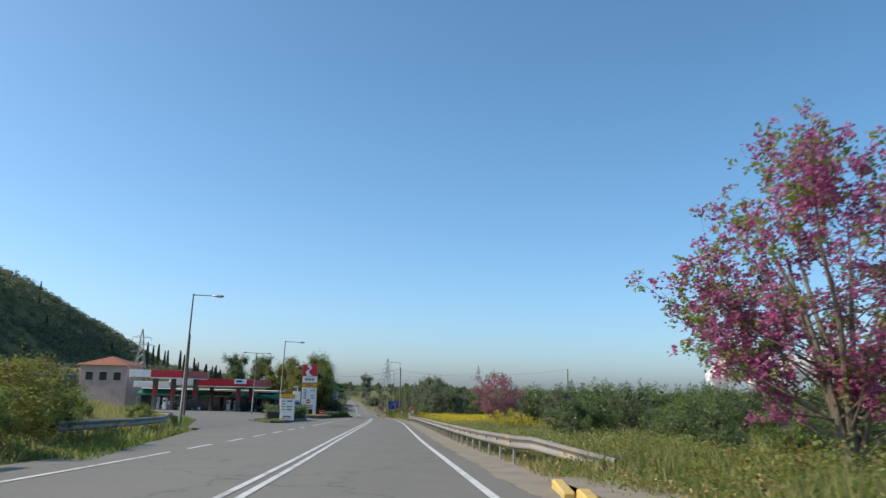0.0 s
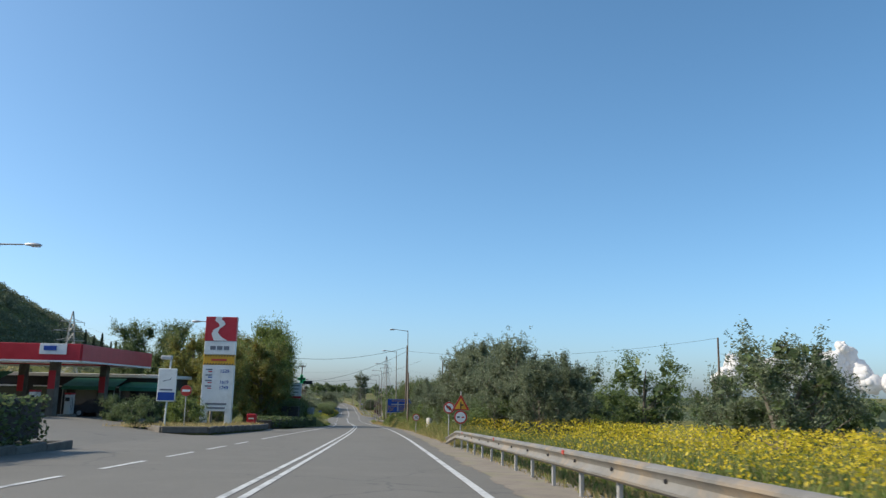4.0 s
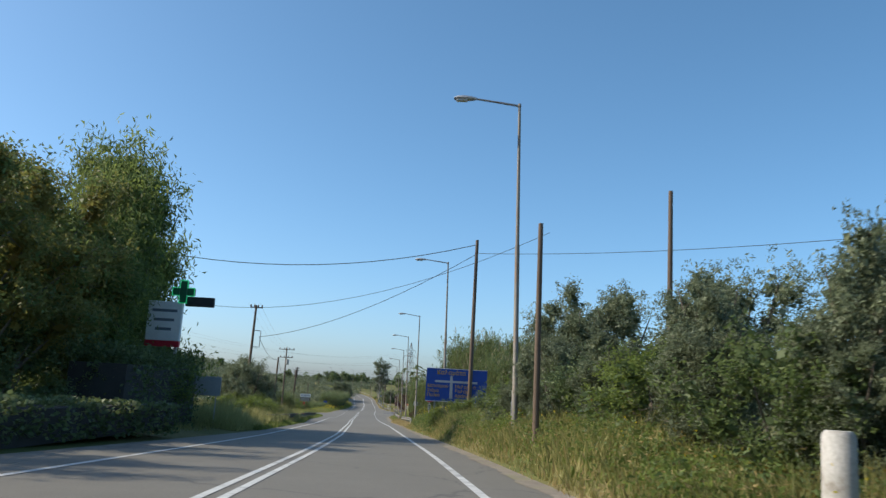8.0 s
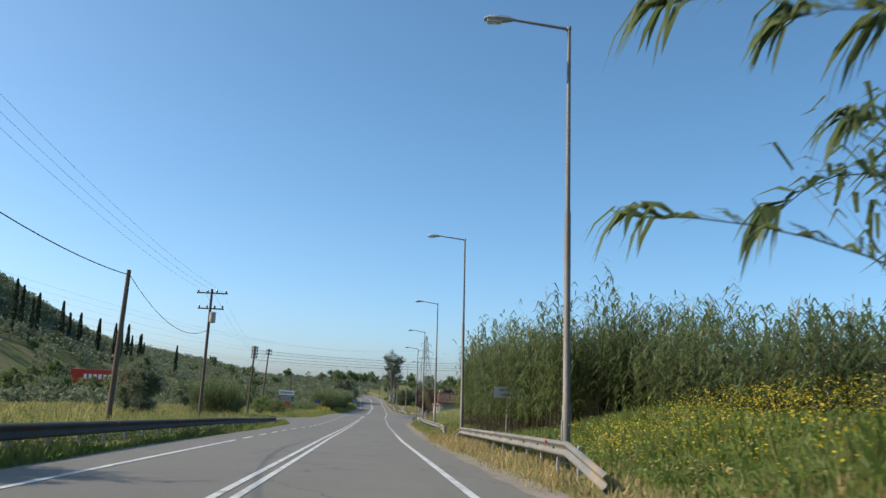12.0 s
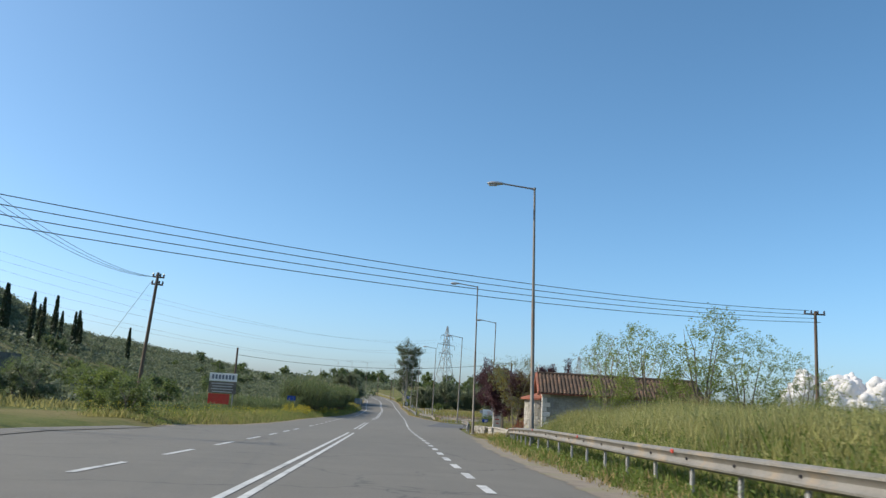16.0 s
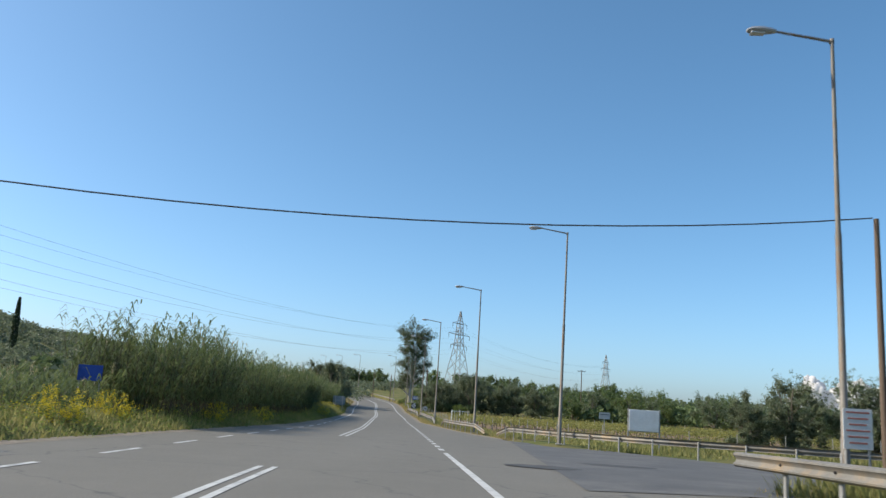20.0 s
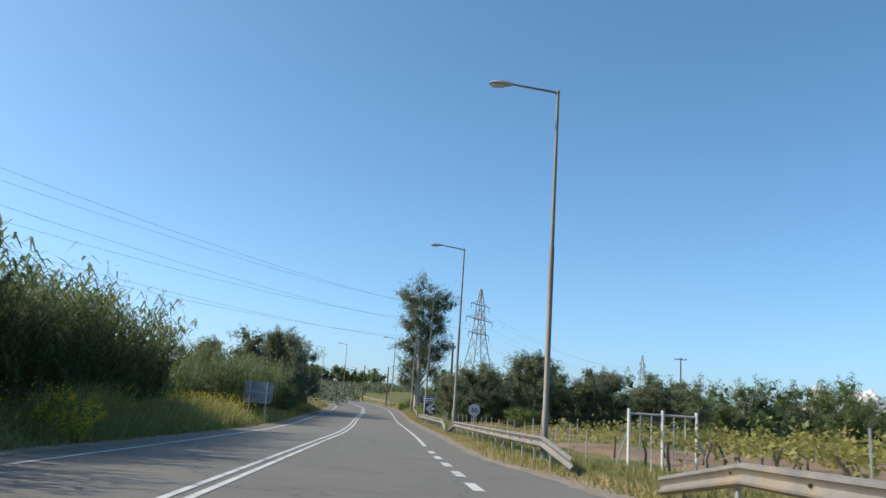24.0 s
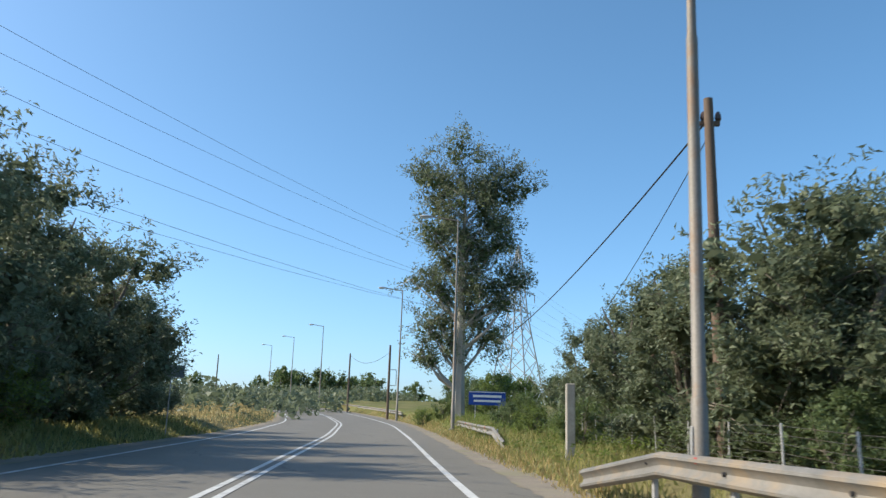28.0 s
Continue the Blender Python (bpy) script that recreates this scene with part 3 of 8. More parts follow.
# ---- leaves and plants ----
def leaf_quads(c, length, width, rng, up=0.0, droop=None, three=False):
    """Long diamond leaves at the places c, turned at random; simple three-cornered ones for dense crowns."""
    n = len(c)
    a = rng.normal(size=(n, 3))
    a[:, 2] = a[:, 2] * 0.7 + up
    if droop is not None:
        a = a * 0.5 + droop
    a /= np.linalg.norm(a, axis=1, keepdims=True) + 1e-9
    b = np.cross(a, rng.normal(size=(n, 3)))
    b /= np.linalg.norm(b, axis=1, keepdims=True) + 1e-9
    L = (rng.uniform(*length, n) / 2)[:, None]
    Wd = (rng.uniform(*width, n) / 2)[:, None]
    if three:
        v = np.stack([c - a * L, c + a * L - b * Wd * 0.4, c + b * Wd * 1.2], 1).reshape(-1, 3)
        return v, np.arange(3 * n).reshape(n, 3)
    v = np.stack([c - a * L, c - b * Wd + a * L * 0.1, c + a * L, c + b * Wd + a * L * 0.1], 1).reshape(-1, 3)
    f = np.arange(4 * n).reshape(n, 4)
    return v, f


def skeleton(rng, h, r, base, trunk_r, stems, boughs, twigs, lobes=None, lean=0.1):
    """Tapered stems with boughs and twigs that fill a crown; returns the wood and the twigs."""
    g, tw = Geo(), []
    mid, half = (base + h) / 2, (h - base) / 2
    for k in range(stems):
        a0 = 2 * math.pi * k / stems + rng.uniform(0, 1.5)
        spread = 0.0 if stems == 1 else r * 0.3
        pts = [Vector((math.cos(a0) * spread * t ** 0.8 * (0.2 + 1.3 * t) + rng.normal() * lean * t, math.sin(a0) * spread * t ** 0.8 * (0.2 + 1.3 * t) + rng.normal() * lean * t, -0.3 + (h * 0.8 + 0.3) * t)) for t in (0, 0.2, 0.4, 0.6, 0.8, 1.0)]
        rr = trunk_r / stems ** 0.45
        g.tube(pts, [rr * 1.3, rr, rr * 0.82, rr * 0.62, rr * 0.4, rr * 0.14], 7)
        for j in range(boughs):
            if lobes:
                lx, ly, lz, lr = lobes[(j + k * boughs) % len(lobes)]
                end = Vector((lx, ly, lz)) + Vector(rng.normal(size=3)) * lr * 0.35
                end.z = max(end.z, 0.3)
            else:
                d = Vector(rng.normal(size=3)).normalized()
                d.z = d.z * 0.9 + 0.1
                end = Vector((d.x * r, d.y * r, mid + d.z * half)) * 1.0
                end = Vector((0, 0, mid)).lerp(end, rng.uniform(0.55, 1.0) ** 0.6)
                lr = r * 0.4
            t = max(0.12, min(0.95, (end.z - rng.uniform(0.25, 0.5) * math.hypot(end.x, end.y) - 0.1 * h) / (h * 0.8)))
            i = min(int(t * 5), 4)
            p = pts[i].lerp(pts[i + 1], t * 5 - i)
            L = (end - p).length
            m = p.lerp(end, 0.5) + Vector((0, 0, -0.08 * L)) + Vector(rng.normal(size=3)) * 0.05 * L
            br = rr * 0.42 * (1.15 - t)
            g.tube([p, m, end], [br, br * 0.6, br * 0.16], 5)
            if not lobes:
                tw.append((m, end))
            for s in range(twigs):
                q = m.lerp(end, rng.uniform(0.0, 1.0))
                if lobes:
                    q = m.lerp(end, rng.uniform(0.7, 1.0))
                    e = q + Vector(rng.normal(size=3)).normalized() * rng.uniform(0.5, 1.1) * lr + Vector((0, 0, 0.12 * lr))
                    g.tube([q, e], [br * 0.3, br * 0.06], 3)
                    tw.append((q, e))
                    continue
                e = q + (Vector(rng.normal(size=3)).normalized() * rng.uniform(0.6, 1.5) + Vector((0, 0, 0.4)) + (end - p).normalized() * 0.3) * lr * rng.uniform(0.3, 0.55)
                g.tube([q, e], [br * 0.3, br * 0.06], 3)
                tw.append((q, e))
    return g, tw


def foliage(rng, tw, n, length, width, loose, up=0.0, near_tip=0.15, sprays=10):
    """Leaves in small sprays along the twigs."""
    a = np.array([t[0] for t in tw])
    b = np.array([t[1] for t in tw])
    w = np.linalg.norm(b - a, axis=1) + 0.15
    m = max(1, n // sprays)
    k = rng.choice(len(tw), m, p=w / w.sum())
    t = near_tip + (1.08 - near_tip) * rng.uniform(0, 1, m)
    c = a[k] + (b[k] - a[k]) * t[:, None] + rng.normal(size=(m, 3)) * loose
    c = np.repeat(c, sprays, axis=0) + rng.normal(size=(m * sprays, 3)) * loose * 0.55
    c[:, 2] = np.maximum(c[:, 2], 0.04)
    return leaf_quads(c, length, width, rng, up, three=True)


def tree(name, label, seed, h, r, base, trunk_r, leaf, bark, n, length, width, boughs=16, stems=1, category="tree", group="", loose=0.2, up=0.0, twigs=6, lobes=None, second=None, inner=None):
    rng = np.random.default_rng(seed)
    t = thing(name, label, category, group)
    g, tw = skeleton(rng, h, r, base, trunk_r, stems, boughs, twigs, lobes)
    v, f = foliage(rng, tw, n, length, width, loose, up)
    kz = h / np.percentile(v[:, 2], 99.6)
    kr = 1.0 if lobes else r / np.percentile(np.hypot(v[:, 0], v[:, 1]), 97)
    fit = np.array([kr, kr, kz])
    g.v = [(p[0] * kr, p[1] * kr, p[2] * kz) for p in g.v]
    part("trunk", g, bark, t, smooth=True)
    part("crown", fast_mesh("crown", v * fit, f), leaf, t)
    # fills the crown; where the leaf is L_DARK, inner shade is coloured in
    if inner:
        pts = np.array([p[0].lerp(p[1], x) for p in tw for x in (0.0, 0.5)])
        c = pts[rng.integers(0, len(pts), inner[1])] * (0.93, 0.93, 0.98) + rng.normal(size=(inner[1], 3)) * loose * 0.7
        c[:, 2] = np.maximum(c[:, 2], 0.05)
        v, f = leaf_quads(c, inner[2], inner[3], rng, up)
        part("inner_foliage", fast_mesh("inner", v * fit, f), inner[0], t, "leaves filling the crown, dark ones for inner shade")
    if second:
        v, f = foliage(rng, tw, second[1], second[2], second[3], loose * 1.15, up, 0.6)
        part(second[4], fast_mesh("crown", v * fit, f), second[0], t)
    return t


def clumps(seed, h, r, base, n, size):
    """Rounded clumps of a crown: mostly on its outside, some within, no two crowns alike."""
    rng = np.random.default_rng(seed)
    out = []
    mid, half = (base + h) / 2, (h - base) / 2
    for k in range(n):
        d = rng.normal(size=3)
        d /= np.linalg.norm(d)
        f = rng.uniform(0.3, 0.55) if k % 4 == 0 else rng.uniform(0.62, 0.86)
        z = mid + d[2] * half * f if k % 5 else base + rng.uniform(0.08, 0.25) * h
        taper = 1.0 - 0.3 * max(0.0, (z - mid) / half)
        lr = size * r * rng.uniform(0.75, 1.3)
        out.append((d[0] * r * f * taper, d[1] * r * f * taper, max(lr * 0.6, min(h - lr * 0.9, z)), lr))
    return out


OLIVES = [tree("olive_tree", "grey-green olive-like tree with dense small leaves on verge", 11 + k, 5.0, 2.2, 0.3, 0.15, L_OLIVE, M_BARK, 25000, (0.07, 0.16), (0.036, 0.068), 13, 3, group="roadside trees", loose=0.12, up=0.3, twigs=9, lobes=clumps(711 + k, 5.0, (2.3, 1.9, 2.4, 2.0)[k], 0.2, 39, 0.34), inner=(L_OLIVE, 3600, (0.14, 0.32), (0.08, 0.17))) for k in range(4)]
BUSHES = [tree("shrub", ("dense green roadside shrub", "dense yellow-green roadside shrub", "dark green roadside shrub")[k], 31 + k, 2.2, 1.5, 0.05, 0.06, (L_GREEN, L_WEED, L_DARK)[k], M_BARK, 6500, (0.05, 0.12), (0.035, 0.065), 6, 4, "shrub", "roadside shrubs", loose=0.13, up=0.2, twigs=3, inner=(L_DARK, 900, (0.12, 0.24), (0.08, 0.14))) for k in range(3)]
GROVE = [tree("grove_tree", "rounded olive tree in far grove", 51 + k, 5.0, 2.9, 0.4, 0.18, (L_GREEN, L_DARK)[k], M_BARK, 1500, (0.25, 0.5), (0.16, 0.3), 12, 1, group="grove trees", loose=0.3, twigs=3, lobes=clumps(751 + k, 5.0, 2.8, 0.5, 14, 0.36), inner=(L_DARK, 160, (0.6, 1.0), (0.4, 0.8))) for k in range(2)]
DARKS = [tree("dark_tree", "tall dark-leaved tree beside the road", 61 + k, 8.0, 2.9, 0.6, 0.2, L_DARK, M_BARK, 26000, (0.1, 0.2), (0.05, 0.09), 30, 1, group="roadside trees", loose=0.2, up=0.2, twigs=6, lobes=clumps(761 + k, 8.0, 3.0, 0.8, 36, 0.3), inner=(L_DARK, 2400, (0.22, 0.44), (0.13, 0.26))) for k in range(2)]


def plant(protos, spots, rng, size):
    """spots: u, y, height, (spread)."""
    for k, s in enumerate(spots):
        p = protos[k % len(protos)]
        sc = s[2] / size
        wide = s[3] if len(s) > 3 else 1.0
        m = Matrix.Translation(G(s[0], s[1], -0.05)) @ Matrix.Rotation(rng.uniform(0, 6.28), 4, "Z") @ Matrix.Diagonal((sc * wide, sc * wide, sc, 1))
        placed(p, m)


R = np.random.default_rng(5)
# right of the road, from the fuel station to the direction sign
plant(OLIVES, [(6.9, 107, 3.6), (8.6, 110.5, 3.8), (6.9, 112.5, 5.0), (7.2, 117, 3.6, 1.2), (7.4, 120.5, 4.0, 1.2), (6.9, 123.2, 4.4, 1.05), (6.4, 119, 3.4, 1.1), (6.4, 125, 5.7), (6.0, 128.6, 5.4, 1.1), (8.4, 130, 6.4), (6.8, 132, 6.4, 0.85), (7.4, 135.5, 6.6, 0.85), (7.7, 139.5, 6.8, 0.72), (7.2, 152.5, 4.1, 0.85), (8.0, 143.5, 5.2),
               (7.6, 148, 4.0), (8.2, 153, 4.0), (7.2, 158, 4.1), (9.0, 160.5, 4.6), (6.0, 167.5, 5.0), (8.4, 169, 5.4), (8.0, 174.5, 4.6), (9.4, 180, 4.4), (9.8, 116, 4.4), (9.8, 124, 4.8), (9.8, 134, 5.8), (9.6, 147, 4.0)], R, 5.0)
plant(OLIVES, [(5.0, 164.2, 3.0, 0.9), (5.3, 159.5, 2.6, 1.0), (4.9, 168.5, 2.3, 1.0), (5.9, 155, 3.0, 1.0), (6.9, 152, 2.4, 1.0), (7.4, 146, 2.8), (-9.6, 203, 4.4, 1.1), (-10.6, 199, 3.6, 1.1), (-10.0, 207, 4.0, 1.1), (-9.2, 194, 2.4, 1.2)], R, 5.0)
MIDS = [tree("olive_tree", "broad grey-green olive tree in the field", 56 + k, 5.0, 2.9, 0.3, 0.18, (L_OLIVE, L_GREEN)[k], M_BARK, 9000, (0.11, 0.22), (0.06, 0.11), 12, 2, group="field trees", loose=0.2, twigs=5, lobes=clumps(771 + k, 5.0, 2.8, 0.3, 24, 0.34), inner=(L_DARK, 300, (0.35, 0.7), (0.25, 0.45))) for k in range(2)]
plant(MIDS, [(14, 100, 4.6), (16, 90, 4.6), (19, 86, 5.0), (22, 80, 5), (24, 103, 4.6), (27, 90, 4.4), (30, 74, 4.8), (26, 64, 4.2), (34, 60, 4.4), (31, 98, 4.6), (20, 110, 5), (15, 118, 5.2), (14, 128, 5.2), (36, 82, 4.6), (40, 70, 4.8), (45, 60, 4.8), (22, 122, 5), (18, 136, 5), (16, 146, 4.8), (15, 158, 4.6), (17, 170, 4.6), (26, 82, 4.8), (29, 79, 4.6), (33, 84, 5), (18.5, 83, 4.4), (24, 88, 5), (37, 80, 5), (42, 78, 5), (15.5, 350.5, 3.6), (18.5, 349, 4.0)], R, 5.0)
BROWN = tree("shrub", "brown and yellow flowering shrub beside guard rail", 59, 2.2, 1.5, 0.05, 0.06, L_AUTUMN, M_BARK, 6000, (0.05, 0.12), (0.035, 0.065), 6, 4, "shrub", "roadside shrubs", loose=0.13, up=0.3, twigs=3, second=(L_WEED, 2500, (0.05, 0.12), (0.035, 0.065), "green_foliage"))
plant([BROWN], [(-10.2, 21.5, 2.3, 1.1), (-11.6, 25, 2.4, 1.2), (-9.4, 17.5, 1.6), (-13.6, 29, 2.4, 1.2), (8.2, 128, 2.4), (6.4, 134, 2.2), (7.2, 142, 2.0)], R, 2.2)
plant([BUSHES[1]], [(-7.7, 189, 1.6), (-7.9, 193, 1.9, 1.1), (-7.8, 197.5, 1.7, 1.1), (-8.2, 201.5, 1.5), (-8.6, 186, 1.8)], R, 2.2)
BROOM = tree("broom_shrub", "flowering broom shrub with bright yellow blossom", 58, 1.6, 1.2, 0.05, 0.04, L_FLOWER, M_BARK, 2600, (0.05, 0.1), (0.04, 0.08), 7, 4, "shrub", "broom shrubs", loose=0.1, up=0.4, twigs=4, second=(L_GREEN, 1600, (0.06, 0.12), (0.04, 0.07), "green_foliage"))
plant([BROOM], [(8.6, 60, 1.5), (10.0, 61.5, 1.3), (-7.6, 418.5, 1.15), (-10.6, 352, 1.2), (-10.0, 357, 1.1), (-10.2, 362, 1.1), (-9.2, 374, 1.0), (-8.6, 385, 1.0)], R, 1.6)
plant([BUSHES[2], BUSHES[0]], [(6.9 + 0.5 * math.sin(k * 2.1), 188.5 + 1.9 * k, 1.3 + 0.35 * math.sin(k * 3.3), 1.1) for k in range(11)], R, 2.2)
plant([BUSHES[0]], [(9.4, 347, 1.4), (10.6, 349.5, 1.6), (8.6, 344, 1.0)], R, 2.2)
plant([BUSHES[0], BUSHES[2]], [(5.7 + 0.3 * math.sin(k * 1.9), 111 + 1.8 * k, 1.9 + 0.35 * math.sin(k * 2.7), 1.15) for k in range(10)], R, 2.2)
plant(MIDS, [(15, 70, 4.0), (18, 72, 4.4), (21, 70, 4.4), (24.5, 74, 4.6)], R, 5.0)
plant(BUSHES, [(5.2, 112, 1.6), (5.0, 121, 1.8), (5.1, 129, 2.0), (5.3, 133.5, 2.0), (7.0, 139, 2.2), (7.2, 147.5, 2.1), (6.3, 153, 2.4), (5.4, 157, 2.2), (5.7, 161, 2.4), (6.0, 168, 2.4), (6.0, 175, 2.4), (6.4, 182, 2.2),
               (4.0, 185.2, 1.35), (5.0, 184.8, 1.5), (6.2, 184.8, 1.7), (7.4, 185.0, 1.9), (3.5, 186.0, 1.2), (9, 40, 1.9), (12, 46, 2.4), (15, 40, 2.6), (18, 50, 3.0), (11, 33, 1.6), (14, 28, 2.0), (20, 36, 3.4), (24, 44, 3.6), (28, 34, 3.6), (33, 50, 3.8), (38, 40, 4), (44, 52, 4), (9.5, 24, 1.8), (12, 19, 2.2)], R, 2.2)
plant([BUSHES[1]], [(-9.3, 18.5, 1.45, 1.1), (-10.2, 23.5, 1.75, 1.2), (-8.9, 13.5, 1.0), (-12.2, 28, 1.9, 1.2), (-15, 30, 2.0, 1.2), (-14, 37, 1.5), (-17, 34, 2.0), (-20, 31, 2.4), (-11.4, 19, 1.6), (-13.5, 45, 1.3), (-18, 24, 2.2)], R, 2.2)
# far groves right and left
spots = []
for k in range(70):
    y = R.uniform(60, 640)
    u = R.uniform(36, 90) if y < 330 else R.uniform(30, 84)
    if y > 370 and y < 470:
        u = R.uniform(52, 90)
    spots.append((u, y, R.uniform(3.6, 5.4)))
for k in range(64):
    y = R.uniform(150, 640)
    spots.append((-R.uniform(26, 80) if y > 190 else -R.uniform(60, 90), y, R.uniform(3.0, 5.0)))
plant(GROVE, spots, R, 5.0)
plant(MIDS, [(-R.uniform(24, 58), R.uniform(318, 425), R.uniform(2.6, 4.2), 1.15) for k in range(34)], R, 5.0)
# wide belt of trees at the end of the view
plant(GROVE, [(R.uniform(-60, 140), R.uniform(640, 720), R.uniform(5, 8)) for k in range(36)], R, 5.0)

# trees at the end of the stretch
plant(OLIVES, [(-10.4, 478.5, 7.8, 1.0), (-10.4, 484.5, 7.2, 1.1), (-10.2, 490, 6.8, 1.15), (-10.6, 495.5, 5.8, 1.15), (-11.0, 500.5, 4.8, 1.05), (-13.2, 481, 7.6, 1.15), (-13.6, 501, 4.4, 1.1), (-13.5, 489, 7.0, 1.2), (-12.5, 455, 5.0, 1.1),
               (7.2, 480.5, 4.4, 1.2), (8.7, 477.5, 5.6, 1.25), (10.2, 479.5, 5.5, 1.2), (15.0, 479, 7.0, 1.2), (17.2, 482, 6.0, 1.1), (12.6, 486, 4.6, 1.2), (19.8, 478.5, 5.6, 1.2), (22.8, 480, 5.6, 1.2), (16, 490, 6.2), (8.2, 488, 4.6, 1.1), (26, 477, 5.4, 1.2), (9.2, 497, 4.6), (14.4, 503, 5.4)], R, 5.0)
plant(OLIVES[2:], [(25, 386, 5.0, 1.1), (21.5, 384.5, 3.8, 1.1), (29, 384, 5.0, 1.2)], R, 5.0)
plant(MIDS, [(29 + 4.6 * k, 476 + 5 * (k % 3), 4.6 + 0.5 * (k % 4)) for k in range(12)] + [(24 + 6 * k, 488 + 4 * (k % 3), 6.2) for k in range(8)], R, 5.0)
plant(BUSHES, [(5.6, 484, 1.3), (5.6, 491, 1.1), (5.8, 498, 1.2), (7.4, 502, 1.6), (8.6, 514, 3.0), (7.4, 521, 2.4), (4.6, 514, 1.4), (3.8, 519, 1.2), (9, 528, 3), (8, 480, 1.8), (12, 470, 1.8), (-8.6, 470, 2.2), (-9, 476, 2.4), (-9.5, 482, 2.4), (-10, 490, 2.2)], R, 2.2)
plant([BUSHES[2]], [(7.4, 475.5, 1.5), (8.6, 476.5, 1.8), (7.3, 478.8, 1.7), (9.8, 475.5, 1.7), (11.2, 477, 1.9), (7.6, 483, 1.6), (8.0, 486, 1.8), (13, 476.5, 1.8), (9.2, 481, 2.0), (14.8, 476, 1.8)], R, 2.2)
plant(OLIVES[2:], [(11.3, 271.5, 5.0, 1.0), (13.6, 272.5, 5.0, 1.1), (12.4, 274, 4.6, 1.1)], R, 5.0)
plant(DARKS, [(-16.0, 176.5, 9.0, 1.0), (-19, 178, 12.6), (-15, 181, 10.4), (-24, 174, 12.5), (-30, 178, 13)], R, 8.0)
# paler leaf colour at the tips stands in for sunlight on the crown
FEATHERY = tree("roadside_tree", "tall green tree with feathery upright crown", 64, 8.0, 2.7, 0.5, 0.2, L_GREEN, M_BARK, 24000, (0.13, 0.26), (0.05, 0.09), 32, 1, group="roadside trees", loose=0.3, up=0.9, twigs=9, lobes=clumps(768, 8.2, 2.5, 0.4, 40, 0.26), inner=(L_GREEN, 1200, (0.22, 0.44), (0.13, 0.26)), second=(L_LIGHT, 7000, (0.13, 0.26), (0.05, 0.09), "sunlit_foliage"))
plant([FEATHERY], [(-13.4, 179, 13.2, 1.0), (-13.2, 174.5, 11.0, 1.05), (-12.4, 171, 8.0, 1.1)], R, 8.0)
AUT = tree("yellowing_tree", "tree with yellowing and green leaves", 71, 8.0, 3.0, 0.8, 0.2, L_TURNING, M_BARK, 20000, (0.1, 0.2), (0.06, 0.11), 30, 1, loose=0.2, up=0.2, lobes=clumps(781, 8.0, 3.0, 0.8, 34, 0.3), inner=(L_AUTUMN, 1500, (0.25, 0.5), (0.15, 0.3)), second=(L_GREEN, 5000, (0.14, 0.26), (0.07, 0.13), "green_foliage"))
plant([AUT], [(-12.8, 164.5, 9.2, 1.0), (-13.4, 169.5, 10.2, 1.0), (-15.2, 152.8, 8.6), (-17.2, 169.5, 11.2), (-16.5, 158, 9.6), (-20.5, 163, 10.5)], R, 8.0)
plant(BUSHES, [(-12, 424, 2.6), (-11.4, 428, 2.4), (-12.4, 432, 2.9), (-11.2, 436, 2.4), (-12, 440, 2.8), (-11.4, 444, 2.6), (-14.5, 426, 3.2), (-14.5, 434, 3.4), (-14.5, 442, 3.4), (-12.6, 306, 2.0), (-15, 309, 2.4)], R, 2.2)
plant(OLIVES, [(-11.6, 212.5, 5.2, 1.25), (-13, 216, 4.2, 1.2), (-9.6, 205, 2.6), (-17, 260, 4.5), (-20, 270, 4.8)], R, 5.0)
REDBUD = tree("redbud_tree", "redbud tree covered with pink blossom", 81, 5.6, 2.6, 0.9, 0.13, L_PINK, M_BARK, 25000, (0.05, 0.1), (0.05, 0.085), 12, 6, group="redbud trees", loose=0.075, up=0.3, twigs=10, second=(L_LIGHT, 9000, (0.05, 0.11), (0.05, 0.09), "young_leaves"))
plant([REDBUD], [(8.35, 14.6, 6.55, 1.05), (8.7, 65, 4.3, 1.08)], R, 5.6)
PLUM = tree("plum_tree", "purple-leaved plum tree by the chapel", 91, 6.6, 3.9, 1.7, 0.12, L_PURPLE, M_BARK, 30000, (0.08, 0.16), (0.07, 0.12), 18, 1, loose=0.17, twigs=5, inner=(L_PURPLE, 2400, (0.2, 0.35), (0.15, 0.25)))
plant([PLUM], [(8.0, 325.6, 5.0, 0.85), (10.6, 326.6, 5.1, 1.1), (9.7, 329.5, 5.1, 1.05), (13.5, 342, 4.4)], R, 6.6)
BARE = tree("bare_tree", "bare grey tree with few brown leaves", 97, 6.0, 2.4, 1.5, 0.075, L_AUTUMN, M_PALEBARK, 700, (0.06, 0.12), (0.04, 0.07), 16, 1, group="bare trees", loose=0.1, up=0.4, twigs=11)
plant([BARE], [(21.0, 345.5, 9.6, 1.0), (23.8, 345, 10.2, 1.0), (18.6, 341, 8.0, 1.0)], R, 6.0)
YOUNG = tree("young_tree", "young tree with thin brown-green leaves by the garden wall", 96, 6.0, 2.2, 1.6, 0.075, L_AUTUMN, M_BARK, 4200, (0.06, 0.13), (0.045, 0.08), 14, 2, loose=0.16, up=0.2, twigs=7, second=(L_OLIVE, 2600, (0.06, 0.13), (0.045, 0.08), "green_foliage"))
plant([YOUNG], [(8.3, 321.9, 5.2, 0.95)], R, 6.0)
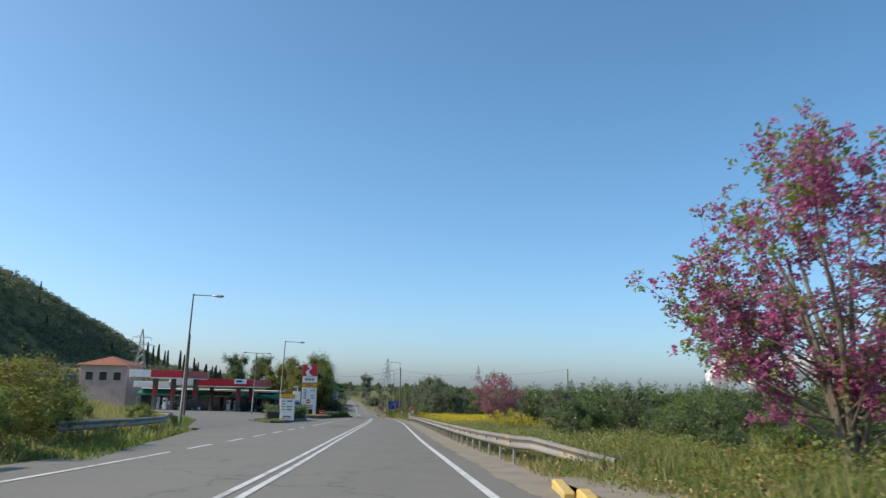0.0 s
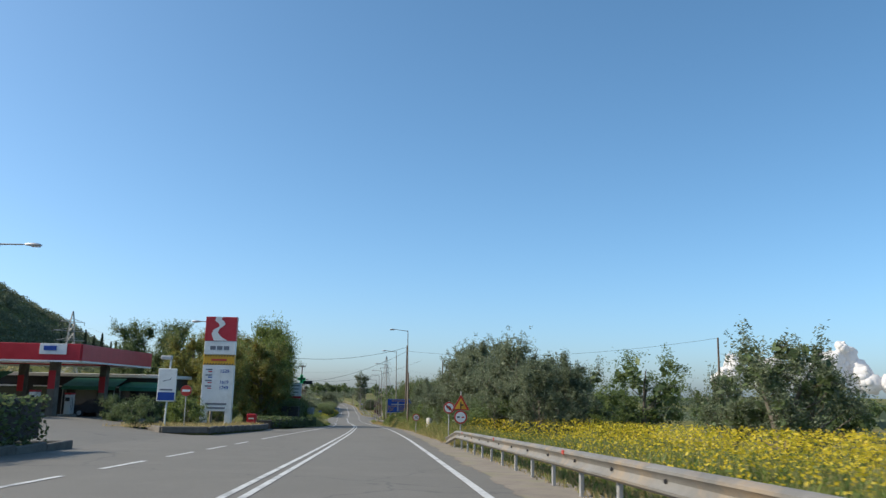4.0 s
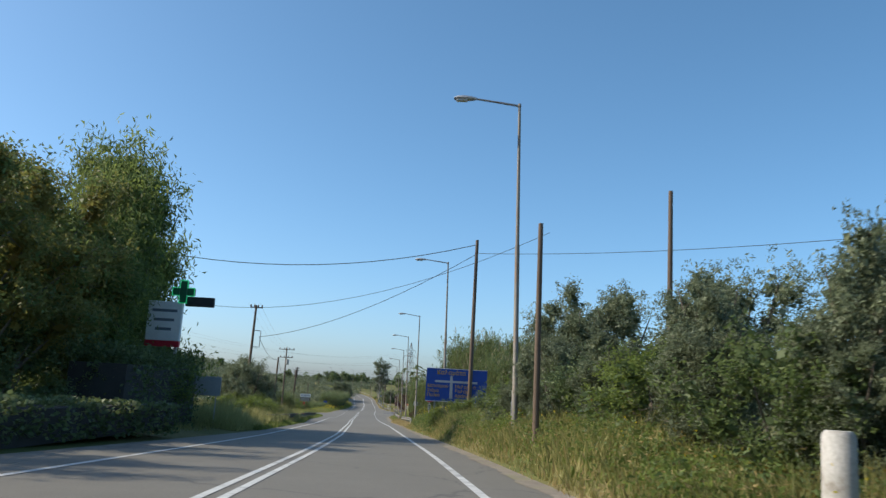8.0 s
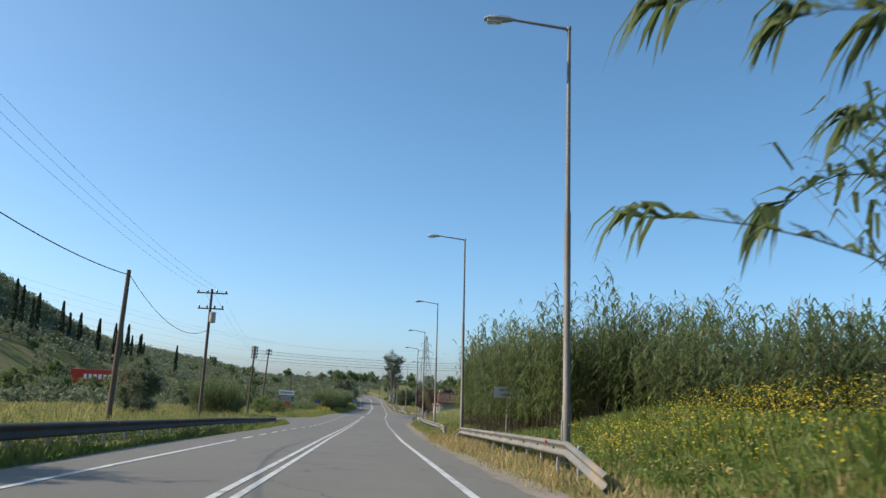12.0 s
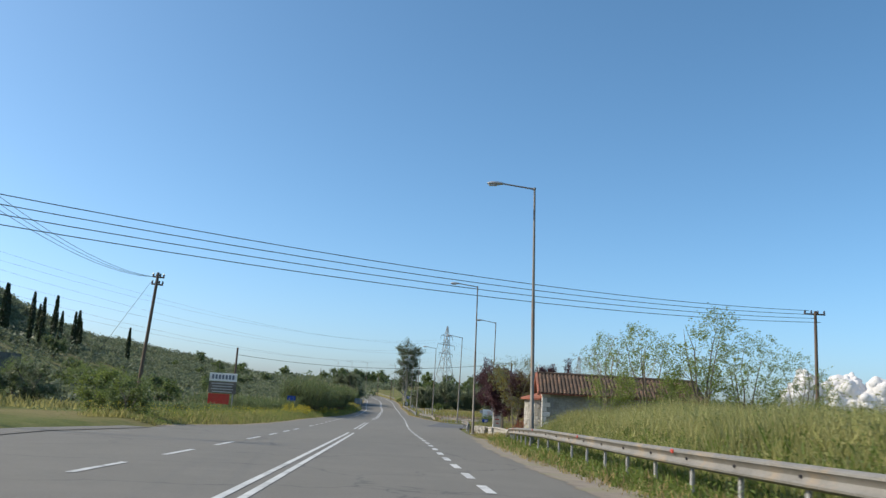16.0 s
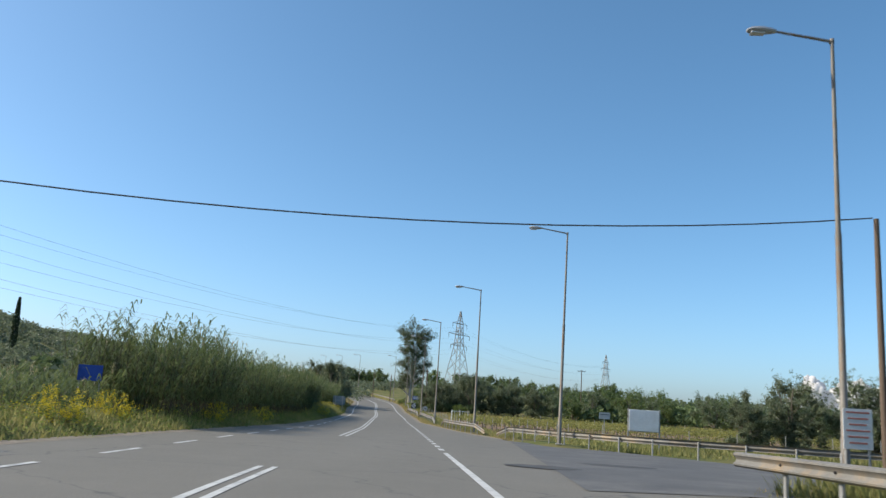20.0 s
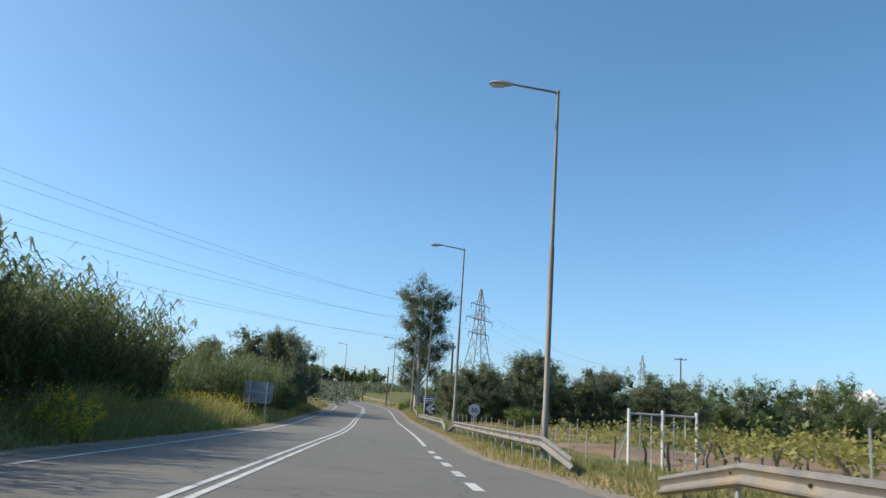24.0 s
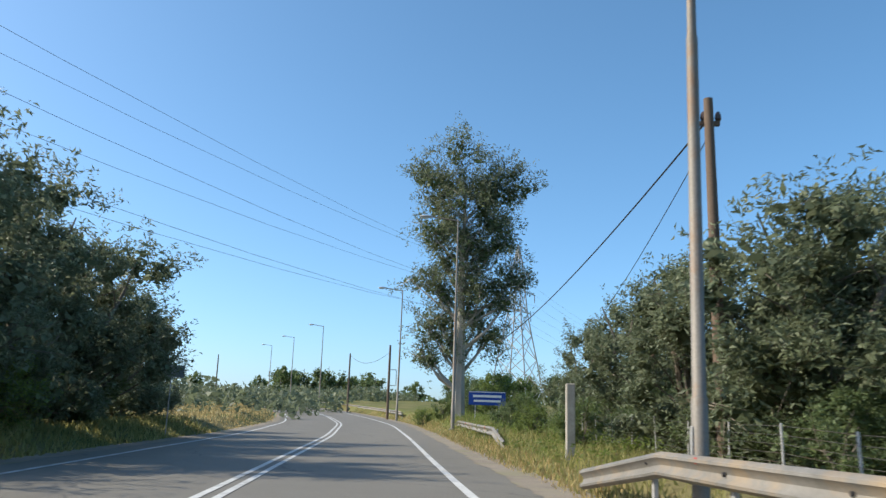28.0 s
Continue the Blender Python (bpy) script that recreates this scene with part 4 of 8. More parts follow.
RED_BUSH = tree("red_shrub", "small shrub with red young leaves", 98, 1.5, 0.7, 0.2, 0.03, L_RED, M_BARK, 2600, (0.05, 0.1), (0.03, 0.06), 9, 4, category="shrub", group="red shrubs", loose=0.1, up=0.3, twigs=6)
plant([RED_BUSH], [(9.0, 320.9, 1.5, 1.0), (7.8, 317.2, 1.1, 0.8)], R, 1.5)
THIN = tree("thin_tree", "half-bare tree with sparse fresh leaves", 95, 6.5, 2.6, 1.0, 0.10, L_LIGHT, M_BARK, 6500, (0.07, 0.15), (0.05, 0.09), 9, 4, group="thin trees", loose=0.16, up=0.3, twigs=6)
plant([THIN], [(11.6, 311.5, 5.4, 0.7), (14.0, 312.5, 6.4), (16.2, 310.5, 6.6), (19, 312, 6.0), (22.5, 313, 5.6)], R, 6.5)
LOBES = [(-3.0, 0.4, 15.8, 1.1), (0.1, -0.4, 17.2, 1.4), (2.9, 0.3, 16.0, 1.3), (-2.1, 0.5, 14.0, 1.1), (1.1, -0.6, 13.8, 1.6), (3.7, 0.4, 14.8, 0.9), (-2.2, -0.5, 11.9, 1.1), (3.3, 0.6, 12.6, 1.2), (0.4, 0.9, 11.4, 1.4),
         (-2.6, 0.3, 9.0, 1.2), (0.9, -0.8, 9.4, 1.6), (3.7, 0.0, 9.5, 1.1), (-1.9, 0.6, 6.2, 1.4), (2.0, 0.6, 6.0, 1.6), (-2.1, -0.4, 3.8, 1.1), (0.6, 0.5, 4.2, 1.4), (2.9, -0.5, 7.4, 1.2)]
LOBES = [(a, b, c, r * 1.2) for a, b, c, r in LOBES] + [(0.2, 0.2, 15.3, 1.6), (-1.0, 0.0, 13.0, 1.7), (2.2, 0.1, 11.2, 1.5), (-0.8, 0.2, 7.8, 1.7), (0.8, -0.2, 7.4, 1.7), (-1.1, 0.1, 10.4, 1.6), (1.8, 0.3, 14.9, 1.5), (-1.5, 0.2, 15.0, 1.4), (0.6, 0.0, 12.6, 1.6), (0.0, 0.3, 5.8, 1.6)]
EUC = tree("eucalyptus_tree", "tall eucalyptus with open grey-green crown", 99, 18.2, 4.4, 2.5, 0.34, L_OLIVE, M_PALEBARK, 46000, (0.14, 0.28), (0.07, 0.12), 78, 1, loose=0.28, up=-0.3, twigs=7, lobes=LOBES, inner=(L_DARK, 2600, (0.25, 0.5), (0.15, 0.28)))
placed(EUC, at(G(5.3, 512, 0.0), 0.0, 1.0))

# reeds: canes with long drooping leaves, one bed each
def reeds(name, label, spots, seed, leaf=L_REED, lean_u=0.0):
    rng = np.random.default_rng(seed)
    V, F, n0 = [], [], 0
    SV, SF, s0 = [], [], 0
    PV, PF, p0 = [], [], 0
    for u, y, h in spots:
        base = np.array(G(u, y, -0.1))
        # stalks of one clump lean the same way
        sway = noise.noise((u * 0.8, y * 0.8, seed * 0.1))
        sway2 = noise.noise((u * 0.8, y * 0.8, seed * 0.1 + 9.0))
        h = h * (0.85 + 0.3 * noise.noise((u * 0.5, y * 0.5, 3.0 + seed * 0.1)))
        tip = np.array([rng.normal(lean_u + 0.22 * sway, 0.1) * h, rng.normal(0.22 * sway2, 0.1) * h, 0.0])

        def cane(t):
            return base + tip * t * t + np.array([0, 0, h * (t - 0.12 * np.hypot(tip[0], tip[1]) / h * t * t)])
        s = 0.014
        for t0, t1 in ((0.0, 0.5), (0.5, 1.0)):
            a, b = cane(t0), cane(t1)
            w = s * (1.0 - 0.5 * t0)
            SV += [a + [w, 0, 0], a + [-w, w, 0], a + [-w, -w, 0], b]
            SF += [(s0, s0 + 1, s0 + 3), (s0 + 1, s0 + 2, s0 + 3), (s0 + 2, s0, s0 + 3)]
            s0 += 4
        k = int(7 + h * 2.2)
        for j in range(k):
            t = 0.22 + 0.78 * ((j + rng.uniform(0, 1)) / k) ** 0.8
            p = cane(t)
            an = rng.uniform(0, 6.28)
            d = np.array([math.cos(an), math.sin(an), 0])
            L = rng.uniform(0.4, 0.8) * (1.15 - 0.4 * t)
            wv = np.array([-d[1], d[0], 0]) * rng.uniform(0.02, 0.038)
            q = p + d * L * 0.45 + [0, 0, L * rng.uniform(0.25, 0.6)]
            e = p + d * L * 0.95 + [0, 0, L * rng.uniform(-0.25, 0.5)]
            V += [p - wv * 0.6, p + wv * 0.6, q + wv, q - wv, e]
            F += [(n0, n0 + 1, n0 + 2), (n0, n0 + 2, n0 + 3), (n0 + 3, n0 + 2, n0 + 4)]
            n0 += 5
        if rng.uniform() < 0.1:
            top = cane(1.0)
            for j in range(9):
                p = top + rng.normal(0, 0.04, 3) + [0, 0, rng.uniform(-0.1, 0.4)]
                d = rng.normal(0, 0.07, 3) + [0, 0, 0.16]
                w2 = rng.normal(0, 0.018, 3)
                PV += [p - d * 0.5, p + w2, p + d]
                PF += [(p0, p0 + 1, p0 + 2)]
                p0 += 3
    bed = tagged(part(name, fast_mesh(name, np.array(V), np.array(F)), leaf), label, "reeds", kind="stuff")
    part("stalks", fast_mesh("stalks", np.array(SV), np.array(SF)), L_STALK, bed, "brown and tan cane stalks")
    if PV and abs(lean_u) < 0.3:
        part("plumes", fast_mesh("plumes", np.array(PV), np.array(PF)), L_PLUME, bed)
    return bed


def scatter(rng, n, y0, y1, u0, u1, h0, h1):
    out = []
    for k in range(n):
        y = rng.uniform(y0, y1)
        out.append((u0(y) + (u1(y) - u0(y)) * rng.uniform(), y, rng.uniform(h0, h1)))
    return out


fn = lambda rows: (lambda c: (lambda y: float(c(y))))(curve(rows))
reeds("reed_bed", "tall green cane thicket above the flowering bank", scatter(R, 1500, 189, 198, fn([(189, 7.8), (198, 7.2)]), fn([(189, 13), (198, 13)]), 3.2, 5.0) + scatter(R, 1800, 198, 208.5, fn([(198, 7.0), (203, 6.4), (208.5, 6.6)]), fn([(198, 13), (208, 13)]), 4.5, 6.5), 201, lean_u=-0.18)
reeds("reed_bed", "canes leaning out from the thicket's edge", scatter(R, 420, 203.5, 211.0, fn([(203, 5.8), (211, 6.4)]), fn([(203, 7.2), (211, 8.0)]), 2.6, 4.4), 210, lean_u=-0.34)


def bent_cane(base, bend, tip, n, seed):
    """One cane arching out of the thicket, leaves along both sides and hanging from its end; points are (u, y, w)."""
    rng = np.random.default_rng(seed)
    p0, p1, p2 = (np.array(W(*p)) for p in (base, bend, tip))
    at_t = lambda t: p0 * (1 - t) ** 2 + p1 * 2 * t * (1 - t) + p2 * t * t
    stalk = Geo()
    stalk.tube([Vector(at_t(k / 10)) for k in range(11)], [0.016 - 0.0012 * k for k in range(11)], 6)
    c = thing("leaning_cane", "green cane arching out over the verge", "reeds", "leaning canes")
    part("stalk", stalk, L_STALK, c)
    V, F, n0 = [], [], 0
    for j in range(n):
        tuft = j < n * 0.4
        t = 1.0 - rng.uniform(0, 0.05) if tuft else 1.0 - 0.6 * rng.uniform(0.05, 1.0)
        p = at_t(t)
        ahead = at_t(t) - at_t(t - 0.03)
        ahead /= np.linalg.norm(ahead)
        across = np.cross(ahead, (0, 0, 1.0)) * rng.normal(0, 0.6 if tuft else 0.4)
        d = ahead * rng.uniform(0.35, 1.0) + across + [0, 0, rng.uniform(-0.1, 0.35)]
        d /= np.linalg.norm(d)
        L = rng.uniform(0.4, 0.75) if tuft else rng.uniform(0.25, 0.6)
        droop = rng.uniform(0.5, 1.1) if tuft else rng.uniform(-0.1, 0.5)
        wide = np.cross(d, (rng.normal(0, 0.5), rng.normal(0, 0.5), 1.0)) * rng.uniform(0.02, 0.034)
        q1 = p + d * L * 0.35 + [0, 0, L * 0.06]
        q2 = p + d * L * 0.6 + [0, 0, -L * 0.25 * droop]
        e = p + d * L * 0.74 + [0, 0, -L * 0.62 * droop]
        V += [p - wide * 0.4, p + wide * 0.4, q1 + wide, q1 - wide, q2 + wide * 0.8, q2 - wide * 0.8, e]
        F += [(n0, n0 + 1, n0 + 2), (n0, n0 + 2, n0 + 3), (n0 + 3, n0 + 2, n0 + 4), (n0 + 3, n0 + 4, n0 + 5), (n0 + 5, n0 + 4, n0 + 6)]
        n0 += 7
    part("leaves", fast_mesh("leaves", np.array(V), np.array(F)), L_REED, c)


for k, (base, bend, tip, n) in enumerate((((6.6, 208.4, 0.9), (4.6, 208.3, 3.05), (2.05, 208.1, 2.85), 40), ((6.7, 207.2, 0.9), (4.8, 207.3, 5.3), (2.0, 207.5, 4.4), 60), ((7.0, 207.6, 0.9), (4.4, 207.2, 5.6), (2.5, 206.9, 4.7), 60),
                                          ((6.9, 208.9, 0.9), (4.9, 208.9, 4.6), (3.5, 208.7, 3.1), 46), ((6.8, 206.9, 0.9), (4.9, 207.4, 5.0), (3.2, 207.8, 4.5), 60), ((7.2, 207.4, 0.9), (5.6, 207.2, 5.2), (3.6, 207.2, 4.2), 60),
                                          ((6.2, 205.6, 0.9), (5.0, 205.4, 4.6), (3.4, 205.2, 4.9), 60), ((7.4, 208.2, 0.9), (5.8, 208.4, 4.4), (4.1, 208.5, 3.9), 60))):
    bent_cane(base, bend, tip, n, k + 1)
reeds("reed_bed", "green cane thicket behind flowering bank", scatter(R, 1300, 211, 234, fn([(211, 11.5), (222, 9.6), (234, 8.4)]), fn([(211, 18), (234, 15)]), 2.5, 3.9), 206)
reeds("reed_bed", "green cane thicket behind guard rail", scatter(R, 2300, 231, 255, fn([(231, 6.6), (238, 5.3), (250, 5.6), (262, 6.6)]), fn([(231, 13), (255, 12)]), 4.1, 6.2), 202)
reeds("reed_bed", "long green cane thicket along the verge", scatter(R, 2200, 366, 420, fn([(366, -9.6), (400, -8.8), (420, -8.8)]), fn([(366, -14.5), (420, -13.5)]), 3.2, 5.2) + scatter(R, 330, 420, 427.5, fn([(420, -8.9), (428, -9.6)]), fn([(420, -13.5), (428, -13.5)]), 3.0, 4.5) + scatter(R, 420, 427.5, 448, fn([(427, -11.0), (448, -10.4)]), fn([(427, -14), (448, -13.5)]), 1.8, 3.1), 203, lean_u=0.08)
reeds("reed_bed", "dense green canes leaning over verge", scatter(R, 1100, 414, 434, fn([(414, -9.0), (434, -9.4)]), fn([(414, -12.5), (434, -12.5)]), 3.4, 5.0), 208, lean_u=0.12)
reeds("reed_bed", "clump of feathery green canes before wooden pole", scatter(R, 420, 274, 282, fn([(274, -12.4), (282, -12.8)]), fn([(274, -16.5), (282, -16.8)]), 2.4, 3.9), 209)
reeds("reed_bed", "low green canes and bushes beyond verge", scatter(R, 300, 330, 342, fn([(330, -15), (342, -14)]), fn([(330, -22), (342, -21)]), 0.4, 0.8) + scatter(R, 1000, 344, 372, fn([(344, -13.5), (372, -10.5)]), fn([(344, -21), (372, -17)]), 1.0, 2.0), 204)
reeds("reed_bed", "tall canes at the roadside beside dark trees", scatter(R, 1300, 446, 478, fn([(446, -8.2), (478, -8.8)]), fn([(446, -13), (478, -13)]), 3.0, 4.6), 205)

# grass and flowers
def low_patch(u, y):
    """Shorter growth on the strip of verge before the marker posts."""
    return 1.0 - 0.72 * step(136, 140, y) * (1 - step(150.0, 150.6, y)) * (1 - step(2.5, 3.1, u - EDGE_R(y))) * (u > 0)


def grass(name, label, n, y0, y1, u0, u1, h0, h1, leaf, seed, wide=0.02):
    rng = np.random.default_rng(seed)
    y = rng.uniform(y0, y1, n)
    a, b = u0(y), u1(y)
    t = rng.uniform(0, 1, n)
    u = a + (b - a) * t
    x = ax(y) + u
    z = ground_z(x, y) - 0.04
    patch = 0.65 + 0.35 * np.sin(x * 0.8 + 1.7 * np.sin(y * 0.31)) * np.sin(y * 0.45 + x * 0.2)
    h = rng.uniform(h0, h1, n) * patch * (0.45 + 0.55 * np.minimum(1, t * 2.5 + 0.1)) * low_patch(u, y)
    an = rng.uniform(0, 6.283, n)
    w = wide * rng.uniform(0.6, 1.6, n)
    dx, dy = np.cos(an) * w, np.sin(an) * w
    lx, ly = rng.normal(0, 0.34, n) * h, rng.normal(0, 0.34, n) * h
    v = np.stack([np.stack([x - dx, y - dy, z], 1), np.stack([x + dx, y + dy, z], 1), np.stack([x + lx, y + ly, z + h], 1)], 1).reshape(-1, 3)
    tagged(part(name, fast_mesh(name, v, np.arange(3 * n).reshape(n, 3)), leaf), label, "grass", kind="stuff")


def flowers(name, label, n, y0, y1, u0, u1, h0, h1, leaf, seed, size=(0.05, 0.11)):
    rng = np.random.default_rng(seed)
    y = rng.uniform(y0, y1, n)
    keep = np.sin(y * 0.7) + np.sin(y * 0.23 + 1) + rng.normal(0, 0.8, n) > -0.4
    y = y[keep]
    u = u0(y) + (u1(y) - u0(y)) * rng.uniform(0, 1, len(y))
    x = ax(y) + u
    c = np.stack([x, y, ground_z(x, y) + rng.uniform(h0, h1, len(y))], 1)
    v, f = leaf_quads(c, size, size, rng)
    tagged(part(name, fast_mesh(name, v, f), leaf), label, "flowers", kind="stuff")


er = lambda d: (lambda y: EDGE_R(y) + d)
el = lambda d: (lambda y: EDGE_L(y) - d)
br = lambda d: (lambda y: EDGE_R(y) + d + max(0.0, 1.7 - d) * step(210, 214, y) * (1 - step(242, 247, y)))     # kept behind the guard rail there
gi = 300
for y0, y1, n, h0, h1, wd in ((5, 60, 15000, 0.25, 0.8, 4.5), (60, 105, 12000, 0.25, 0.7, 5), (105, 190, 30000, 0.3, 0.85, 3.2), (190, 262, 30000, 0.25, 0.6, 6), (262, 316, 9000, 0.12, 0.4, 3.6)):
    gi += 1
    grass("verge_grass", "tall green and straw-coloured grass on verge", n, y0, y1, br(0.25), er(wd), h0, h1, L_GRASS, gi)
    grass("dry_grass", "straw-coloured dry grass along the asphalt", n // 5, y0, y1, er(0.1), er(1.6), 0.15, 0.45, L_DRY, gi + 50)
    grass("weeds", "leafy green weeds among the grass", n // 2, y0, y1, br(0.5), er(wd), 0.2, 0.6, L_WEED, gi + 90, 0.05)
grass("field_grass", "green grass in open field", 16000, 5, 110, er(5), er(30), 0.4, 1.0, L_GRASS, 330, 0.05)
grass("field_grass", "tall pale green grass in field", 60000, 262, 317, er(1.7), er(20), 0.7, 1.3, L_FIELD, 331, 0.022)
grass("field_grass", "tall yellow-green grass before the chapel", 8000, 300, 314, lambda y: 8.8 + 0 * y, lambda y: 13 + 0 * y, 1.0, 1.7, L_FIELD, 351, 0.022)
grass("field_grass", "very tall grass against chapel wall", 9000, 308, 316, lambda y: 9.9 + 0 * y, lambda y: 20 + 0 * y, 1.2, 2.0, L_FIELD, 350, 0.022)
grass("verge_grass", "short grass beside guard rail", 9000, 318, 352, er(0.3), er(7), 0.15, 0.5, L_GRASS, 332)
grass("field_grass", "green field grass behind guard rail", 26000, 374, 408, er(3), er(40), 0.3, 0.8, L_GRASS, 333, 0.05)
grass("verge_grass", "short green and straw grass under guard rail", 22000, 386, 530, er(0.2), er(3.2), 0.12, 0.42, L_GRASS, 334)
grass("dry_grass", "straw-coloured grass strip along asphalt", 9000, 386, 560, er(0.05), er(1.0), 0.08, 0.3, L_DRY, 335)
grass("dry_grass", "dry brown grass in small field", 12000, 440, 478, er(4), er(22), 0.1, 0.3, L_DRY, 336, 0.04)
grass("verge_grass", "tall green grass and weeds on verge", 16000, -5, 44, el(0.3), el(7), 0.3, 0.9, L_GRASS, 337, 0.03)
grass("verge_grass", "yellow-green tall grass round the lamp at the entrance", 14000, 30, 66, lambda y: YARD_EDGE(np.maximum(y, 40)) - 1.6 + 0.19 * np.clip(40 - y, 0, 20), lambda y: YARD_EDGE(np.maximum(y, 40)) - 9.0, 0.6, 1.3, L_GRASS, 352, 0.03)
grass("verge_grass", "pale tall grass leaning over the guard rail", 16000, 176, 214, el(0.5), el(5), 0.8, 1.7, L_FIELD, 354, 0.025)
grass("verge_grass", "low green grass before guard rail", 7000, 18, 64, lambda y: YARD_EDGE(np.maximum(y, 40)) - 0.1 + 0.16 * np.clip(40 - y, 0, 22), lambda y: YARD_EDGE(np.maximum(y, 40)) - 1.7 + 0.16 * np.clip(40 - y, 0, 22), 0.15, 0.45, L_WEED, 353, 0.03)
grass("verge_grass", "tall grass behind guard rail", 20000, 166, 292, el(1.2), el(9), 0.35, 1.0, L_GRASS, 338, 0.03)
grass("field_grass", "pale green field grass", 16000, 180, 330, el(9), el(26), 0.4, 1.0, L_GRASS, 339, 0.06)
grass("verge_grass", "green and yellow grass along verge", 30000, 303, 470, el(0.3), el(4.2), 0.25, 0.7, L_GRASS, 340, 0.03)
grass("weeds", "low dark weeds under shaded guard rail", 9000, 180, 280, el(-0.05), el(0.6), 0.15, 0.4, L_WEED, 343, 0.04)
grass("weeds", "leafy green weeds on flowering bank", 16000, 192, 240, br(0.6), er(7), 0.25, 0.7, L_WEED, 344, 0.06)
grass("weeds", "tall weeds in front of guard rail", 5000, 180, 278, el(0.0), el(0.6), 0.15, 0.4, L_GRASS, 345, 0.025)
grass("verge_grass", "yellowish tall grass behind guard rail", 15000, 330, 351, er(1.0), er(9), 0.8, 1.4, L_GRASS, 346, 0.03)
grass("dry_grass", "dry grass around stone wall", 4000, 318, 352, er(0.6), er(8), 0.2, 0.6, L_DRY, 347, 0.03)
grass("verge_grass", "tall yellow-green grass before shrubs", 9000, 417, 447, el(0.5), el(4.6), 0.8, 1.5, L_GRASS, 348, 0.03)
flowers("yellow_flowers", "yellow flowering weeds before shrubs", 3500, 417, 446, el(0.8), el(4.2), 0.5, 1.2, L_FLOWER, 355, (0.03, 0.07))
grass("verge_grass", "tall feathery grass behind guard rail", 7000, 185, 207, el(1.0), el(6), 1.1, 1.9, L_GRASS, 349, 0.03)
grass("dry_grass", "dry brown grass bank", 9000, 496, 570, el(0.2), el(9), 0.15, 0.4, L_DRY, 341, 0.04)
grass("verge_grass", "shaded grass under trees", 8000, 466, 500, el(0.3), el(5), 0.2, 0.5, L_GRASS, 342, 0.03)
flowers("yellow_flowers", "yellow wild flowers among roadside grass", 46000, 60, 114, er(1.4), er(10), 0.25, 0.9, L_FLOWER, 350, (0.03, 0.065))
flowers("yellow_flowers", "a few yellow flowers under trees", 900, 116, 136, er(1.4), er(4), 0.2, 0.7, L_FLOWER, 354, (0.03, 0.06))
flowers("yellow_flowers", "yellow wild flowers on bank", 13000, 188, 222, br(1.2), er(7), 0.3, 0.9, L_FLOWER, 351, (0.025, 0.05))
flowers("yellow_flowers", "yellow flowering weeds along verge", 5000, 303, 455, el(0.8), el(4.0), 0.3, 0.7, L_FLOWER, 352, (0.03, 0.06))
flowers("yellow_flowers", "yellow wild flowers at field edge", 500, 135, 175, er(1.2), er(3), 0.2, 0.7, L_FLOWER, 353, (0.03, 0.06))

def weeds(name, label, n, y0, y1, u0, u1, h, leaf, seed, size=(0.05, 0.13)):
    """Low leafy plants: sprays of small leaves at all angles."""
    rng = np.random.default_rng(seed)
    m = n // 14
    y = rng.uniform(y0, y1, m)
    u = u0(y) + (u1(y) - u0(y)) * rng.uniform(0, 1, m)
    x = ax(y) + u
    tall = rng.uniform(0.25, 1.0, m) * h * (0.7 + 0.3 * np.sin(x * 1.1) * np.sin(y * 0.6)) * low_patch(u, y)
    c = np.repeat(np.stack([x, y, ground_z(x, y)], 1), 14, axis=0)
    t = rng.uniform(0, 1, m * 14)
    c += np.stack([rng.normal(0, 0.16, m * 14), rng.normal(0, 0.16, m * 14), t * np.repeat(tall, 14)], 1)
    v, f = leaf_quads(c, size, (size[0] * 0.6, size[1] * 0.6), rng, 0.3, three=True)
    tagged(part(name, fast_mesh(name, v, f), leaf), label, "weeds", kind="stuff")


weeds("leafy_weeds", "bushy green weeds along verge", 24000, 8, 62, er(0.5), er(7), 0.7, L_WEED, 360)
weeds("leafy_weeds", "straw-coloured weeds along verge", 9000, 8, 62, er(0.3), er(7), 0.7, L_DRY, 361)
weeds("leafy_weeds", "bushy green weeds behind guard rail", 20000, 62, 108, er(0.8), er(8), 0.7, L_WEED, 362)
weeds("leafy_weeds", "yellowing weeds at foot of redbud", 9000, 9.5, 22, lambda y: 4.4 + 0 * y, lambda y: 9 + 0 * y, 1.0, L_AUTUMN, 366)
weeds("leafy_weeds", "fresh green weeds at foot of redbud", 8000, 10, 26, lambda y: 4.6 + 0 * y, lambda y: 9 + 0 * y, 1.1, L_LIGHT, 367)
weeds("leafy_weeds", "dense green weeds below roadside trees", 36000, 104, 190, er(0.7), er(4.5), 0.9, L_WEED, 363)
weeds("leafy_weeds", "brown dry weeds below roadside trees", 9000, 104, 190, er(0.4), er(4), 0.7, L_DRY, 364)
weeds("leafy_weeds", "leafy weeds on flowering bank", 46000, 190, 242, br(0.7), er(8), 0.65, L_WEED, 365)
weeds("leafy_weeds", "dry brown weeds on flowering bank", 9000, 190, 242, br(0.4), er(7), 0.6, L_DRY, 366)
OLD_RAIL = curve([(186, -7.0), (192, -6.5), (206, -6.3), (222, -6.8), (240, -7.3), (262, -7.8), (272, -8.2)])
# added to block the sun and darken the gap under the rail
weeds("leafy_weeds", "dense dark weeds added behind guard rail to block sun", 26000, 187, 266, lambda y: OLD_RAIL(y) - 0.25, lambda y: OLD_RAIL(y) - 0.75, 0.62, L_DARK, 379, (0.06, 0.14))
